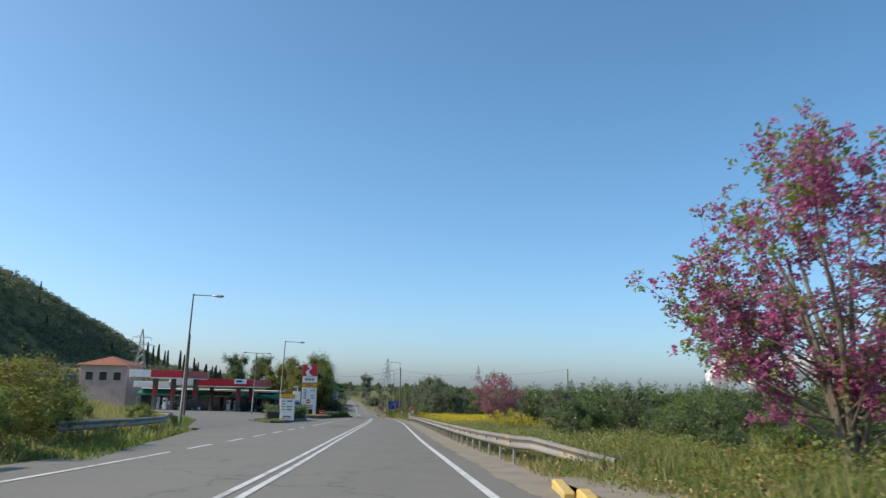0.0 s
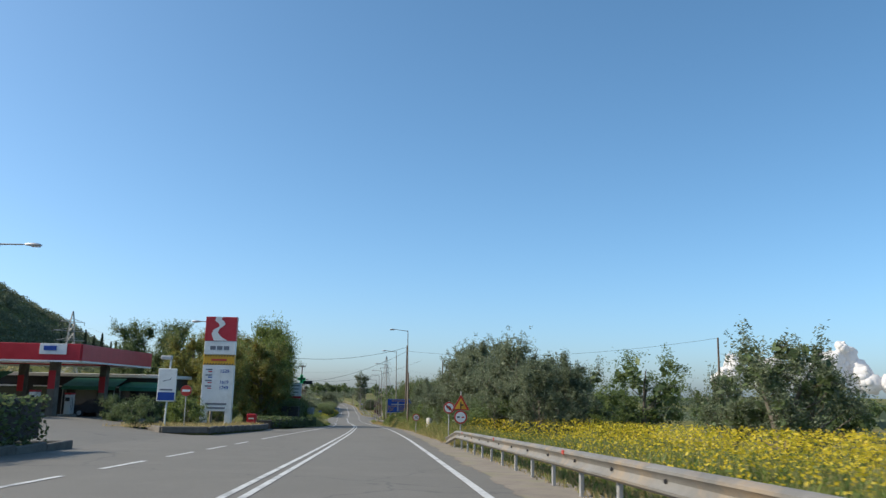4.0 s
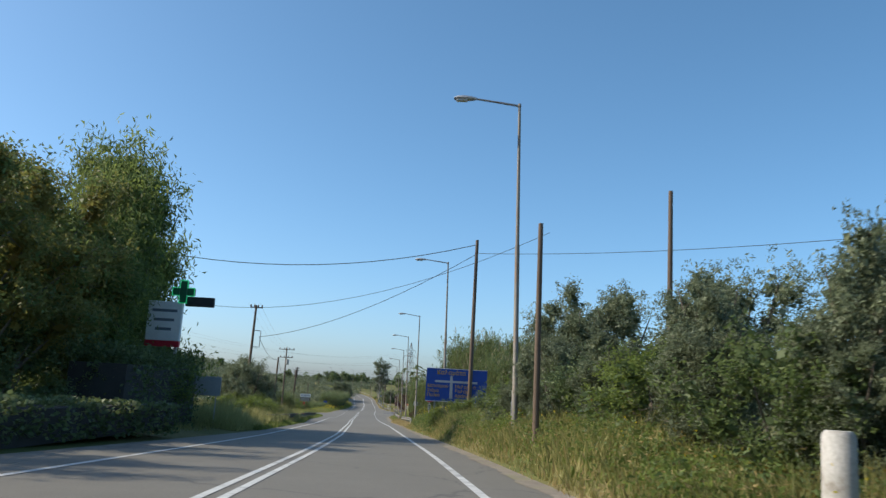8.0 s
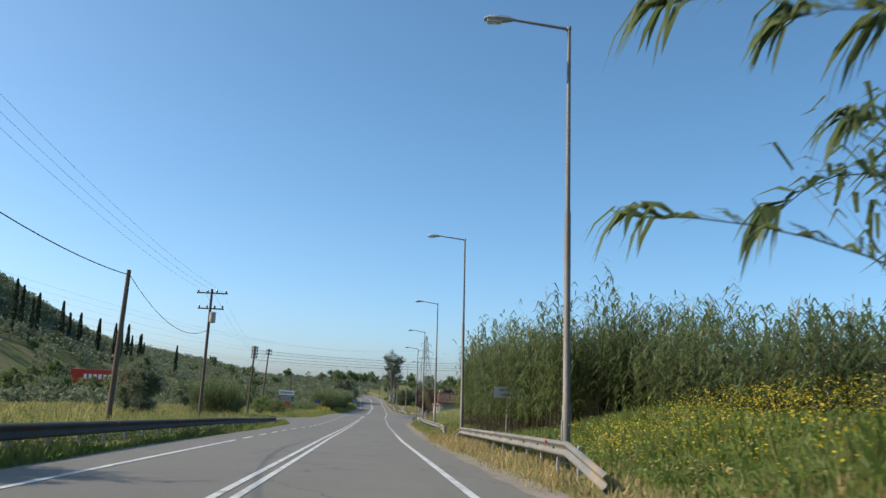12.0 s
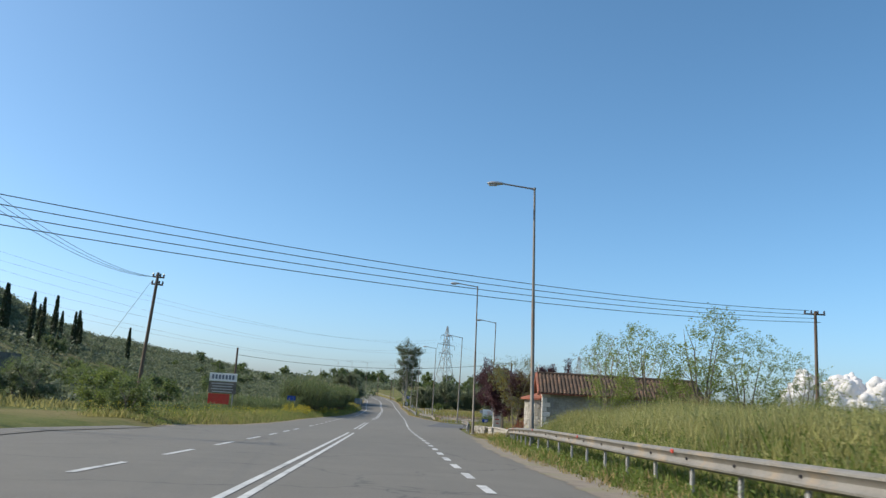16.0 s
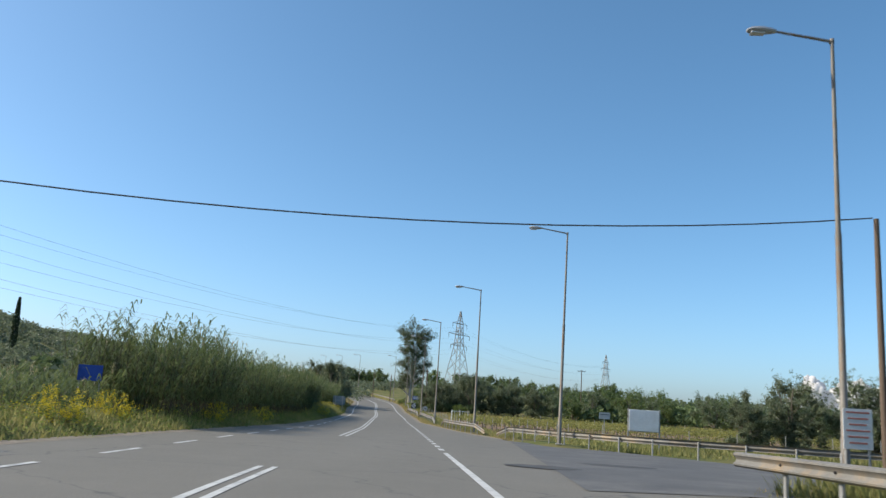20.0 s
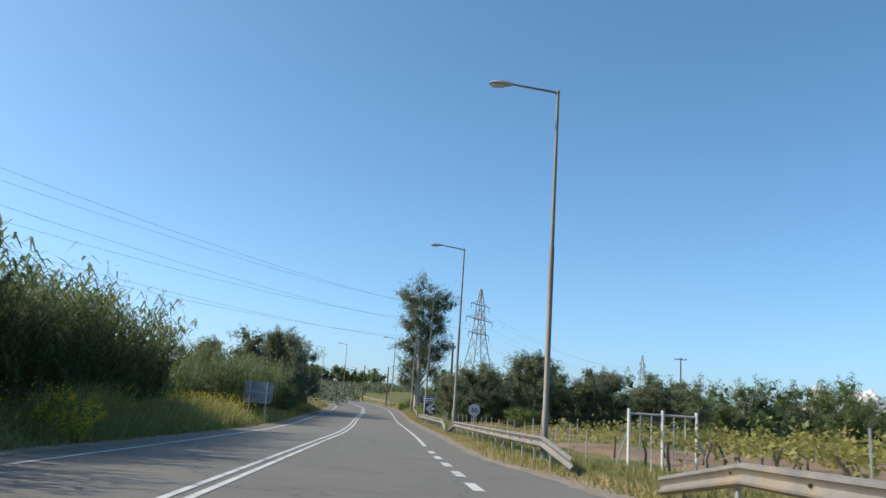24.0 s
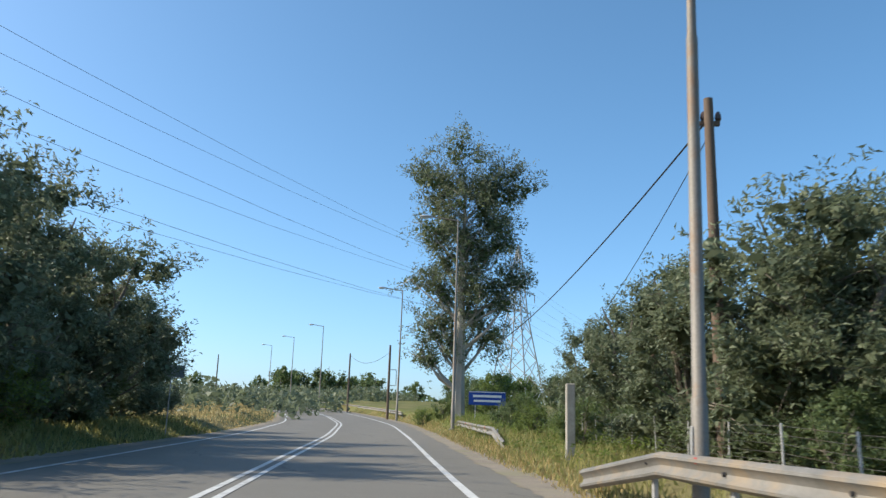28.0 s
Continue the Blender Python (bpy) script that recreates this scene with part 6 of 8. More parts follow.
# ---- lattice pylons and their lines ----
def pylon(p, h, label, rz=0.0):
    t = thing("lattice_pylon", label, "pylon", "power line pylons", at=p, rz=rz)
    g = Geo()
    lv = [(0.0, 0.13), (0.18, 0.105), (0.34, 0.082), (0.48, 0.06), (0.6, 0.042), (0.72, 0.032), (0.84, 0.026), (1.0, 0.004)]
    c = [(1, 1), (-1, 1), (-1, -1), (1, -1)]
    for i in range(len(lv) - 1):
        z0, w0, z1, w1 = lv[i][0] * h, lv[i][1] * h, lv[i + 1][0] * h, lv[i + 1][1] * h
        for k in range(4):
            a, b = c[k], c[(k + 1) % 4]
            g.tube([(a[0] * w0, a[1] * w0, z0), (a[0] * w1, a[1] * w1, z1)], 0.12, 4)
            g.tube([(a[0] * w0, a[1] * w0, z0), (b[0] * w1, b[1] * w1, z1)], 0.07, 3)
            g.tube([(b[0] * w0, b[1] * w0, z0), (a[0] * w1, a[1] * w1, z1)], 0.07, 3)
    part("lattice_mast", g, M_POST, t)
    for z, half in ((0.62, 0.17), (0.74, 0.22), (0.86, 0.15)):
        for s in (-1, 1):
            tip = (s * half * h, 0, z * h)
            part("crossarm", Geo().tube([(0, 0, (z + 0.04) * h), tip, (0, 0.5, z * h), (0, -0.5, z * h), tip], 0.09, 4), M_POST, t)
            part("insulator", Geo().tube([tip, (s * half * h, 0, (z - 0.045) * h)], 0.07, 5), M_CERAMIC, t)
    return t


PY_A = Vector((-37, 599, -9.0))
PY_B = Vector((-119.6, 325.2, -3.25))
pylon(PY_A, 30.0, "grey steel lattice pylon beyond the bend", radians(60))
pylon(PY_B, 24.3, "steel lattice pylon at the foot of hill", 0.6)
pylon(Vector((39.4, 778, -7)), 29.5, "distant steel lattice pylon over fields", radians(60))
for z, half in ((0.56, 0.17), (0.68, 0.22), (0.80, 0.15)):
    for s in (-1, 1):
        ax_off = Vector((math.cos(radians(60)), math.sin(radians(60)), 0)) * s * half
        wire(PY_A + ax_off * 30 + Vector((0, 0, z * 30)), PY_B + Vector((math.cos(0.6), math.sin(0.6), 0)) * s * half * 24.3 + Vector((0, 0, z * 24.3)), 8.8, "high-voltage line between pylons", 0.013, "power_line")
        wire(PY_A + ax_off * 30 + Vector((0, 0, z * 30)), Vector((39.4, 778, -7)) + ax_off * 29 + Vector((0, 0, z * 29)), 4.0, "high-voltage line between pylons", 0.013, "power_line")

# ---- road signs ----
def disc(r, n=28):
    return [(r * math.cos(2 * math.pi * k / n), r * math.sin(2 * math.pi * k / n)) for k in range(n)]


def tri(w, cut=0.06):
    h = w * 0.866
    c = [(-w / 2, -h / 3), (w / 2, -h / 3), (0, 2 * h / 3)]
    out = []
    for k in range(3):
        a, b, d = Vector((*c[k - 1], 0)), Vector((*c[k], 0)), Vector((*c[(k + 1) % 3], 0))
        for q in (b.lerp(a, cut), b.lerp(b, 0) * 0.97, b.lerp(d, cut)):
            out.append((q.x, q.y))
    return out


def rect(w, h, cx=0.0, cz=0.0):
    return [(cx - w / 2, cz - h / 2), (cx + w / 2, cz - h / 2), (cx + w / 2, cz + h / 2), (cx - w / 2, cz + h / 2)]




def face(name, outline, material, parent, z, lift, depth=0.004, dx=0.0, label=""):
    """A flat piece of a sign's face, `lift` millimetres proud, turned to the traffic."""
    return part(name, Geo().plate(outline, depth, Matrix.Translation((dx, -lift / 1000, z))), material, parent, label)


def text_on(words, size, material, parent, x, z, lift, name="lettering", align="CENTER"):
    cu = bpy.data.curves.new(name, "FONT")
    cu.body, cu.size, cu.align_x, cu.extrude = words, size, align, 0.002
    cu.offset = 0.012 * size
    tmp = bpy.data.objects.new(name, cu)
    me = bpy.data.meshes.new_from_object(tmp)
    bpy.data.objects.remove(tmp)
    me.transform(Matrix.Translation((x, -lift / 1000, z)) @ Matrix.Rotation(math.pi / 2, 4, "X"))
    me.materials.clear()
    me.materials.append(material)
    return part(name, me, None, parent)


def sign_post(parent, h, r=0.03, dx=0.0, dy=0.05):
    part("post", Geo().tube([(dx, dy, -0.3), (dx, dy, h)], r, 8), M_POST, parent)


def sign(u, y, label, rz=0.0):
    return thing("road_sign", label, "road sign", "road signs", at=G(u, y), rz=rz)


def round_sign(parent, z, r, rim, field, label=""):
    s = part("sign_plate", Geo().plate(disc(r), 0.02, Matrix.Translation((0, 0, z))), M_SIGNBACK, parent, label)
    face("rim", disc(r * 0.985), rim, s, z, 5)
    face("field", disc(r * 0.76), field, s, z, 9)
    return s


g0 = lambda u, y: float(ground_w(u, y))
# warning triangle over a no-overtaking disc
s = sign(3.45, 106.9, "amber warning triangle above white disc on one post")
b = g0(3.45, 106.9)
sign_post(s, 2.3 - b)
p = part("triangle_plate", Geo().plate(tri(0.78), 0.02, Matrix.Translation((0, 0, 1.72 - b))), M_SIGNBACK, s)
face("rim", tri(0.77), M_SIGNRED, p, 1.72 - b, 5), face("field", tri(0.54), M_SIGNYEL, p, 1.70 - b, 9)
face("symbol", rect(0.05, 0.3), M_BLACK, p, 1.70 - b, 13), face("symbol", rect(0.13, 0.05), M_BLACK, p, 1.72 - b, 13, dx=0.05)
p = round_sign(s, 1.2 - b, 0.29, M_SIGNRED, M_SIGNWHITE)
face("symbol", rect(0.12, 0.06), M_BLACK, p, 1.2 - b, 13, dx=-0.1), face("symbol", rect(0.12, 0.06), M_SIGNRED, p, 1.2 - b, 13, dx=0.1)
# no left turn
s = sign(3.42, 112.3, "round sign with struck-out turn arrow on thin post")
b = g0(3.42, 112.3)
sign_post(s, 1.98 - b)
p = round_sign(s, 1.66 - b, 0.29, M_SIGNRED, M_SIGNWHITE)
face("arrow", [(0.1, -0.15), (0.05, -0.15), (0.05, 0.05), (-0.06, 0.05), (-0.06, 0.1), (-0.17, 0.03), (-0.06, -0.05), (-0.06, 0.0), (0.1, 0.0)], M_BLACK, p, 1.68 - b, 13)
face("bar", [(-0.2, 0.15), (-0.16, 0.19), (0.2, -0.15), (0.16, -0.19)], M_SIGNRED, p, 1.66 - b, 17)
# speed limits
for u, y, z, faded in ((3.03, 135, 1.21, False), (4.1, 438.1, 1.5, True)):
    s = sign(u, y, "faded grey speed limit disc" if faded else "red-rimmed speed limit disc in the grass")
    b = g0(u, y)
    sign_post(s, z + 0.25 - b)
    p = round_sign(s, z - b, 0.28, M_SIGNBACK if faded else M_SIGNRED, M_SIGNWHITE if not faded else M_SIGNBACK)
    text_on("50", 0.28, M_BLACK, p, 0, z - b - 0.1, 13)
# no stopping, with an arrow plate
s = sign(3.65, 194.2, "blue and red no-stopping disc with arrow plate")
b = g0(3.65, 194.2)
sign_post(s, 2.65 - b, 0.028)
p = round_sign(s, 2.3 - b, 0.32, M_SIGNRED, M_BLUE)
for k in (1, -1):
    face("bar", [(-0.22, -0.19 * k), (-0.19, -0.22 * k), (0.22, 0.19 * k), (0.19, 0.22 * k)], M_SIGNRED, p, 2.3 - b, 13 + 2 * k)
p = part("arrow_plate", Geo().plate(rect(0.19, 0.36), 0.012, Matrix.Translation((0, 0, 1.7 - b))), M_SIGNBACK, s)
face("arrow", [(-0.015, -0.13), (0.015, -0.13), (0.015, 0.05), (0.05, 0.05), (0, 0.14), (-0.05, 0.05), (-0.015, 0.05)], M_BLACK, p, 1.7 - b, 5)
# crossroads warning
s = sign(8.25, 267, "amber crossroads warning triangle on steel post in grass")
b = g0(8.25, 267)
sign_post(s, 3.1 - b, 0.04)
p = part("triangle_plate", Geo().plate(tri(1.3), 0.025, Matrix.Translation((0, 0, 2.6 - b))), M_SIGNBACK, s)
face("rim", tri(1.28), M_SIGNRED, p, 2.6 - b, 5), face("field", tri(0.94), M_SIGNYEL, p, 2.57 - b, 9)
face("symbol", [(-0.055, -0.2), (0.055, -0.2), (0.055, 0.2), (0.0, 0.3), (-0.055, 0.2)], M_BLACK, p, 2.57 - b, 13), face("symbol", rect(0.32, 0.06), M_BLACK, p, 2.57 - b, 15)
# chevron board
s = sign(4.15, 467.4, "black chevron board with white arrow beside fence")
b = g0(4.15, 467.4)
sign_post(s, 1.9 - b, 0.035, -0.3), sign_post(s, 1.9 - b, 0.035, 0.3)
p = part("board", Geo().plate(rect(0.84, 0.86), 0.02, Matrix.Translation((0, 0, 1.36 - b))), M_BLACK, s)
face("chevron", [(-0.38, 0.0), (0.0, 0.4), (0.36, 0.4), (-0.02, 0.0), (0.36, -0.4), (0.0, -0.4)], M_SIGNBACK, p, 1.36 - b, 6)
face("sticker", rect(0.26, 0.19), M_SIGNWHITE, p, 1.36 - b, 9, dx=0.22)
# blue boards
s = sign(6.9, 511, "blue place board with two pale lines of writing")
b = g0(6.9, 511)
sign_post(s, 2.4 - b, 0.03, -0.7), sign_post(s, 2.4 - b, 0.03, 0.7)
p = part("board", Geo().plate(rect(2.2, 0.8), 0.03, Matrix.Translation((0, 0, 2.0 - b))), M_BLUE, s)
face("border", rect(2.14, 0.04), M_SIGNWHITE, p, 2.36 - b, 5), face("writing", rect(1.7, 0.14), M_SIGNWHITE, p, 2.12 - b, 5), face("writing", rect(1.6, 0.12), M_SIGNWHITE, p, 1.84 - b, 5)
s = sign(7.95, 336, "small blue kilometre sign low behind guard rail")
sign_post(s, 0.9, 0.025)
p = face("board", rect(0.5, 0.27), M_BLUE, s, 0.8, 0, 0.012)
text_on("64", 0.24, M_SIGNWHITE, p, 0.08, 0.715, 4)
s = sign(-12.4, 365, "blue direction board beyond the grass verge")
b = g0(-12.4, 365)
sign_post(s, 2.2 - b, 0.03, -0.42), sign_post(s, 2.2 - b, 0.03, 0.42)
face("board", rect(1.0, 0.62), M_BLUE, s, 1.98 - b, 0, 0.02)
s = sign(5.9, 237, "grey arrow-shaped direction board by reeds")
b = g0(5.9, 237)
sign_post(s, 2.5 - b, 0.03)
p = part("board", Geo().plate([(-0.58, -0.24), (0.42, -0.24), (0.6, 0.0), (0.42, 0.24), (-0.58, 0.24)], 0.02, Matrix.Translation((0, 0, 2.4 - b))), M_SIGNBACK, s)
face("writing", rect(0.7, 0.08), M_GREY, p, 2.5 - b, 5), face("writing", rect(0.6, 0.08), M_GREY, p, 2.3 - b, 5)
s = sign(-7.5, 446.3, "back of a grey direction board among reeds")
b = g0(-7.2, 447.8)
sign_post(s, 2.3 - b, 0.03, -0.5, -0.03), sign_post(s, 2.3 - b, 0.03, 0.5, -0.03)
# shade on the back is in the panel's colour
face("board", [(-0.85, -0.62), (0.7, -0.62), (0.85, -0.4), (0.85, 0.5), (0.7, 0.62), (-0.85, 0.62)], M_BACKPANEL, s, 1.65 - b, 0, 0.02)
face("plate_joint", rect(1.66, 0.03), M_POST, s, 1.66 - b, 4)
s = sign(-7.55, 492, "back of a small sign on thin post")
b = g0(-7.55, 492)
sign_post(s, 2.5 - b, 0.025)
face("board", rect(1.0, 0.45), M_SIGNBACK, s, 2.4 - b, 0, 0.015)
s = sign(12.5, 383, "small grey notice board on two posts")
b = g0(12.5, 383)
sign_post(s, 2.0 - b, 0.025)
face("board", rect(0.65, 0.4), M_SIGNBACK, s, 1.85 - b, 0, 0.02), face("writing", rect(0.5, 0.05), M_GREY, s, 1.92 - b, 5)
# red-lettered notice by the junction
s = thing("notice_board", "white board with rows of red writing", "notice board", at=G(10.0, 351.5))
b = g0(10.0, 351.5)
sign_post(s, 1.9 - b, 0.03, -0.25), sign_post(s, 1.9 - b, 0.03, 0.25)
p = part("board", Geo().plate(rect(0.62, 0.86), 0.02, Matrix.Translation((0, 0, 1.45 - b))), M_SIGNWHITE, s)
for k in range(6):
    face("writing", rect(0.5 - 0.06 * (k % 3), 0.04), M_FADEDRED, p, 1.8 - 0.13 * k - b, 5)

# ---- great direction sign ----
s = thing("direction_sign", "large blue direction sign with white cross of roads", "direction sign", at=G(4.54, 186.6))
b = g0(4.54, 186.6)
for dx in (-1.2, 1.2):
    part("post", Geo().box((dx, 0.1, 1.4 - b / 2), (0.1, 0.12, 3.6), 0, 0.01), M_POST, s)
p = part("board", Geo().plate(rect(3.48, 1.9), 0.05, Matrix.Translation((0, 0, 2.9 - b))), M_BLUE, s)
face("edge", rect(3.44, 0.025), M_SIGNWHITE, p, 3.83 - b, 4), face("edge", rect(3.44, 0.025), M_SIGNWHITE, p, 1.97 - b, 4)
face("road_stem", [(0.02, -0.72), (0.2, -0.72), (0.16, 0.52), (0.09, 0.6), (0.02, 0.52)], M_SIGNBACK, p, 2.87 - b, 6, dx=-0.39)
face("road_symbol", [(-1.26, 0.0), (-1.19, -0.06), (1.2, -0.06), (1.2, 0.06), (-1.19, 0.06)], M_SIGNBACK, p, 3.1 - b, 9)
text_on("\u039a\u03b1\u03bb\u03b1\u03bc\u03ac\u03c4\u03b1", 0.34, M_LETTER, p, -0.31, 3.5 - b, 8)
for k, (a, c) in enumerate((("\u039a\u03b1\u03c4\u03c3\u03b1\u03c1\u03bf\u03cd", "\u039c\u03b5\u03bb\u03b9\u03b3\u03b1\u03bb\u03ac"), ("\u03a3\u03b9\u03ac\u03bc\u03bf", "\u0392\u03b1\u03bb\u03cd\u03c1\u03b1"), ("\u03a0\u03b5\u03cd\u03ba\u03bf", "\u0391\u03c1\u03c3\u03b9\u03bd\u03cc\u03b7"))):
    text_on(a, 0.25, M_LETTER, p, -1.66, 2.76 - 0.26 * k - b, 8, align="LEFT")
    text_on(c, 0.25, M_LETTER, p, -0.07, 2.76 - 0.26 * k - b, 8, align="LEFT")
face("plate", rect(0.67, 0.16), M_GREY, p, 2.07 - b, 8, dx=0.27)

# ---- fuel station ----
def YARD(u):
    return 0.72 * max(0.0, min(1.0, (-u - 10) / 11))


def canopy(u0, u1, y0, y1, top, pillars, label, white_part=0.3, bottom=1.15):
    t = thing("station_canopy", label, "canopy", "fuel station canopies", at=W(u0, y0, 0))
    z0 = float(az((y0 + y1) / 2)) - float(az(y0))
    w, d = u1 - u0, y1 - y0
    part("roof_slab", Geo().box((w / 2, d / 2, top - bottom / 2 + z0), (w - 0.3, d - 0.3, bottom - 0.25)), M_WHITE, t)
    wp = white_part * w
    part("pale_fascia", Geo().box((wp / 2, 0, top - bottom / 2 + z0), (wp, 0.16, bottom), 0, 0.02), M_WHITE, t)
    for nm, c, sz in (("fascia", ((w + wp) / 2, 0, 0), (w - wp, 0.16, bottom)), ("fascia", (w / 2, d, 0), (w, 0.16, bottom)), ("fascia", (0, d / 2, 0), (0.16, d - 0.17, bottom)), ("fascia", (w, d / 2, 0), (0.16, d - 0.17, bottom))):
        part(nm, Geo().box((c[0], c[1], top - bottom / 2 + z0), sz, 0, 0.02), M_RED if c[0] > 0 else M_WHITE, t)
        part("light_band", Geo().box((c[0], c[1], top - bottom - 0.06 + z0), (sz[0] * 0.99 + 0.02, sz[1] * 0.99 + 0.02, 0.12)), M_WHITE, t)
    for k, (du, dy) in enumerate(pillars):
        f = YARD(u0 + du) + float(az(y0 + dy)) - float(az(y0))
        # dark pillar colour stands in for shade beneath the canopy
        q = part("pillar", Geo().box((du, dy, (f - 0.3 + top - bottom + z0) / 2), (0.55, 0.7, top - bottom + z0 - f + 0.3), 0, 0.03), M_DARKCONC, t)
        part("pillar_panel", Geo().box((du, dy - 0.37, f + 2.6), (0.5, 0.04, 1.3)), M_RED, q)
    return t


c2 = canopy(-34.0, -20.9, 128, 142, 5.95, ((3.7, 2.2), (10.4, 2.2), (3.7, 11), (10.4, 11)), "red and white fuel station canopy on pillars")
part("name_panel", Geo().box((11.2, -0.1, 5.35), (1.9, 0.05, 0.75), 0, 0.02), M_WHITE, c2)
part("name_shape", Geo().box((11.0, -0.14, 5.4), (0.9, 0.03, 0.32), 0, 0.02), M_BLUE, c2)
canopy(-35.5, -28.2, 112, 124, 6.3, ((2.9, 2.2), (2.9, 10.0), (6.2, 10.0)), "red and white canopy over fuel pumps", 0.4, 1.0)
link = thing("canopy_link", "white flat roof joining the station's canopies", "roof", at=W(-38.5, 127, 0))
part("slab", Geo().box((1.8, 3, 4.6), (5.6, 5.0, 0.9), 0, 0.03), M_WHITE, link)
for u, y in ((-25, 131), (-25, 138), (-32.5, 116), (-32.5, 120.5)):
    t = thing("fuel_pump", "white and red fuel pump on island under canopy", "fuel pump", "fuel pumps", at=W(u, y, YARD(u)))
    part("plinth", Geo().box((0, 0, 0.08), (1.0, 1.8, 0.2), 0, 0.04), M_CONC, t)
    part("cabinet", Geo().box((0, 0, 0.95), (0.5, 0.8, 1.6), 0, 0.04), M_WHITE, t)
    part("display", Geo().box((0, -0.41, 1.35), (0.36, 0.03, 0.3)), M_BLACK, t)
    part("band", Geo().box((0, 0, 1.8), (0.52, 0.82, 0.14), 0, 0.02), M_RED, t)
    part("hose", Geo().tube([(0.26, -0.2, 1.5), (0.42, -0.25, 0.9), (0.34, -0.3, 0.5), (0.28, -0.3, 0.9)], 0.02, 5), M_BLACK, t)
shop = thing("station_shop", "low shaded shop building behind the pumps", "shop", at=W(-45, 142.6, 0))
# shade under the canopy painted as the wall's own colour
part("wall", Geo().box((13, 4, 2.0), (26, 8, 4.2), 0, 0.03), M_SHADE, shop)
part("roof", Geo().box((13, 4, 4.25), (26.6, 8.6, 0.3), 0, 0.03), M_WHITE, shop)
for k in range(7):
    wn_ = part("shop_window", Geo().box((2.2 + k * 3.6, -0.05, 2.1), (2.9, 0.1, 2.2), 0, 0.02), M_GLASS, shop)
    part("window_frame", Geo().box((2.2 + k * 3.6, -0.08, 3.25), (3.0, 0.12, 0.12)), M_WHITE, wn_)
for k, (u, y, w) in enumerate(((-39, 128, 5.5), (-33, 131, 5.0), (-26.5, 140, 4.5), (-22, 141, 4.0))):
    t = thing("awning", "sloping green fabric awning on poles", "awning", "green awnings", at=W(u, y, YARD(u)))
    part("cloth", Geo().add([(0, 0, 2.5), (w, 0, 2.5), (w, 2.4, 3.2), (0, 2.4, 3.2), (0, 0, 2.46), (w, 0, 2.46), (w, 2.4, 3.16), (0, 2.4, 3.16), (0, -0.01, 2.2), (w, -0.01, 2.2)],
                            [(0, 1, 2, 3), (7, 6, 5, 4), (0, 3, 7, 4), (1, 5, 6, 2), (8, 9, 1, 0)]), M_AWN, t)
    for x in (0.1, w - 0.1):
        part("pole", Geo().tube([(x, 0.05, -0.2), (x, 0.05, 2.5)], 0.035, 6), M_POST, t)
house = thing("house", "pale two-storey house with orange tiled roof", "house", at=W(-49.5, 131, (float(az(0)) + 1.12) * 0.13 + float(az(150)) * 0.87 - float(az(131))))
house.scale = (0.87, 0.87, 0.87)
part("wall", Geo().box((4.6, 4, 4.3), (8.8, 8, 8.8), 0, 0.03), M_PINKWALL, house)
part("roof", Geo().add([(-0.5, -0.6, 8.6), (9.6, -0.6, 8.6), (9.6, 8.6, 8.6), (-0.5, 8.6, 8.6), (4.6, 3.2, 10.3), (4.6, 4.8, 10.3)], [(0, 1, 4), (1, 2, 5, 4), (2, 3, 5), (3, 0, 4, 5), (3, 2, 1, 0)]), M_TERRA, house)
for k in range(3):
    wn_ = part("window", Geo().box((2.0 + 2.6 * k, -0.04, 6.6), (1.3, 0.1, 1.5), 0, 0.02), M_GLASS, house)
    part("window_frame", Geo().box((2.0 + 2.6 * k, -0.07, 7.4), (1.45, 0.12, 0.1)), M_WHITE, wn_)
wing = thing("outbuilding", "long low grey building with pale flat roof", "building", at=W(-73, 146, 0))
# the wall's shade is painted in as dark grey-brown
part("wall", Geo().box((7, 4, 3.2), (14.5, 8, 6.6), 0, 0.03), M_DARKCONC, wing)
part("roof", Geo().box((7, 4, 6.6), (15, 8.5, 0.25), 0, 0.02), M_CONC, wing)
for k in range(4):
    part("window", Geo().box((1.8 + 3.4 * k, -0.04, 4.6), (1.6, 0.1, 1.2), 0, 0.02), M_GLASS, wing)

# price totem
t = thing("price_totem", "tall white and red fuel price totem", "totem", at=W(-12.4, 134.2, 0.35))
for dx in (-0.95, 0.95):
    part("leg", Geo().box((dx, 0.15, 0.5), (0.5, 0.4, 1.5), 0, 0.02), M_WHITE, t)
part("panel", Geo().box((0, 0.15, 2.75), (2.4, 0.42, 3.5), 0, 0.02), M_WHITE, t)
part("hazard_panel", Geo().box((0, 0.15, 4.9), (2.38, 0.4, 0.78), 0, 0.02), M_SIGNYEL, t)
hz = Geo()
for k in range(11):
    for z in (4.58, 5.22):
        x = -1.08 + 0.215 * k
        hz.plate([(x - 0.07, z - 0.06), (x + 0.03, z - 0.06), (x + 0.08, z + 0.06), (x - 0.02, z + 0.06)], 0.006, Matrix.Translation((0, -0.06, 0)))
part("stripes", hz, M_BLACK, t)
face("writing", rect(1.2, 0.16), M_SIGNRED, t, 4.9, 58, 0.006)
part("name_panel", Geo().box((0, 0.15, 5.83), (2.4, 0.42, 1.04), 0, 0.02), M_WHITE, t)
for k in range(3):
    face("name_shape", rect(0.42, 0.3), M_GREY, t, 5.82, 66, 0.006, dx=-0.52 + 0.52 * k)
red = part("emblem_panel", Geo().box((0, 0.15, 7.3), (2.42, 0.44, 1.88), 0, 0.02), M_RED, t)
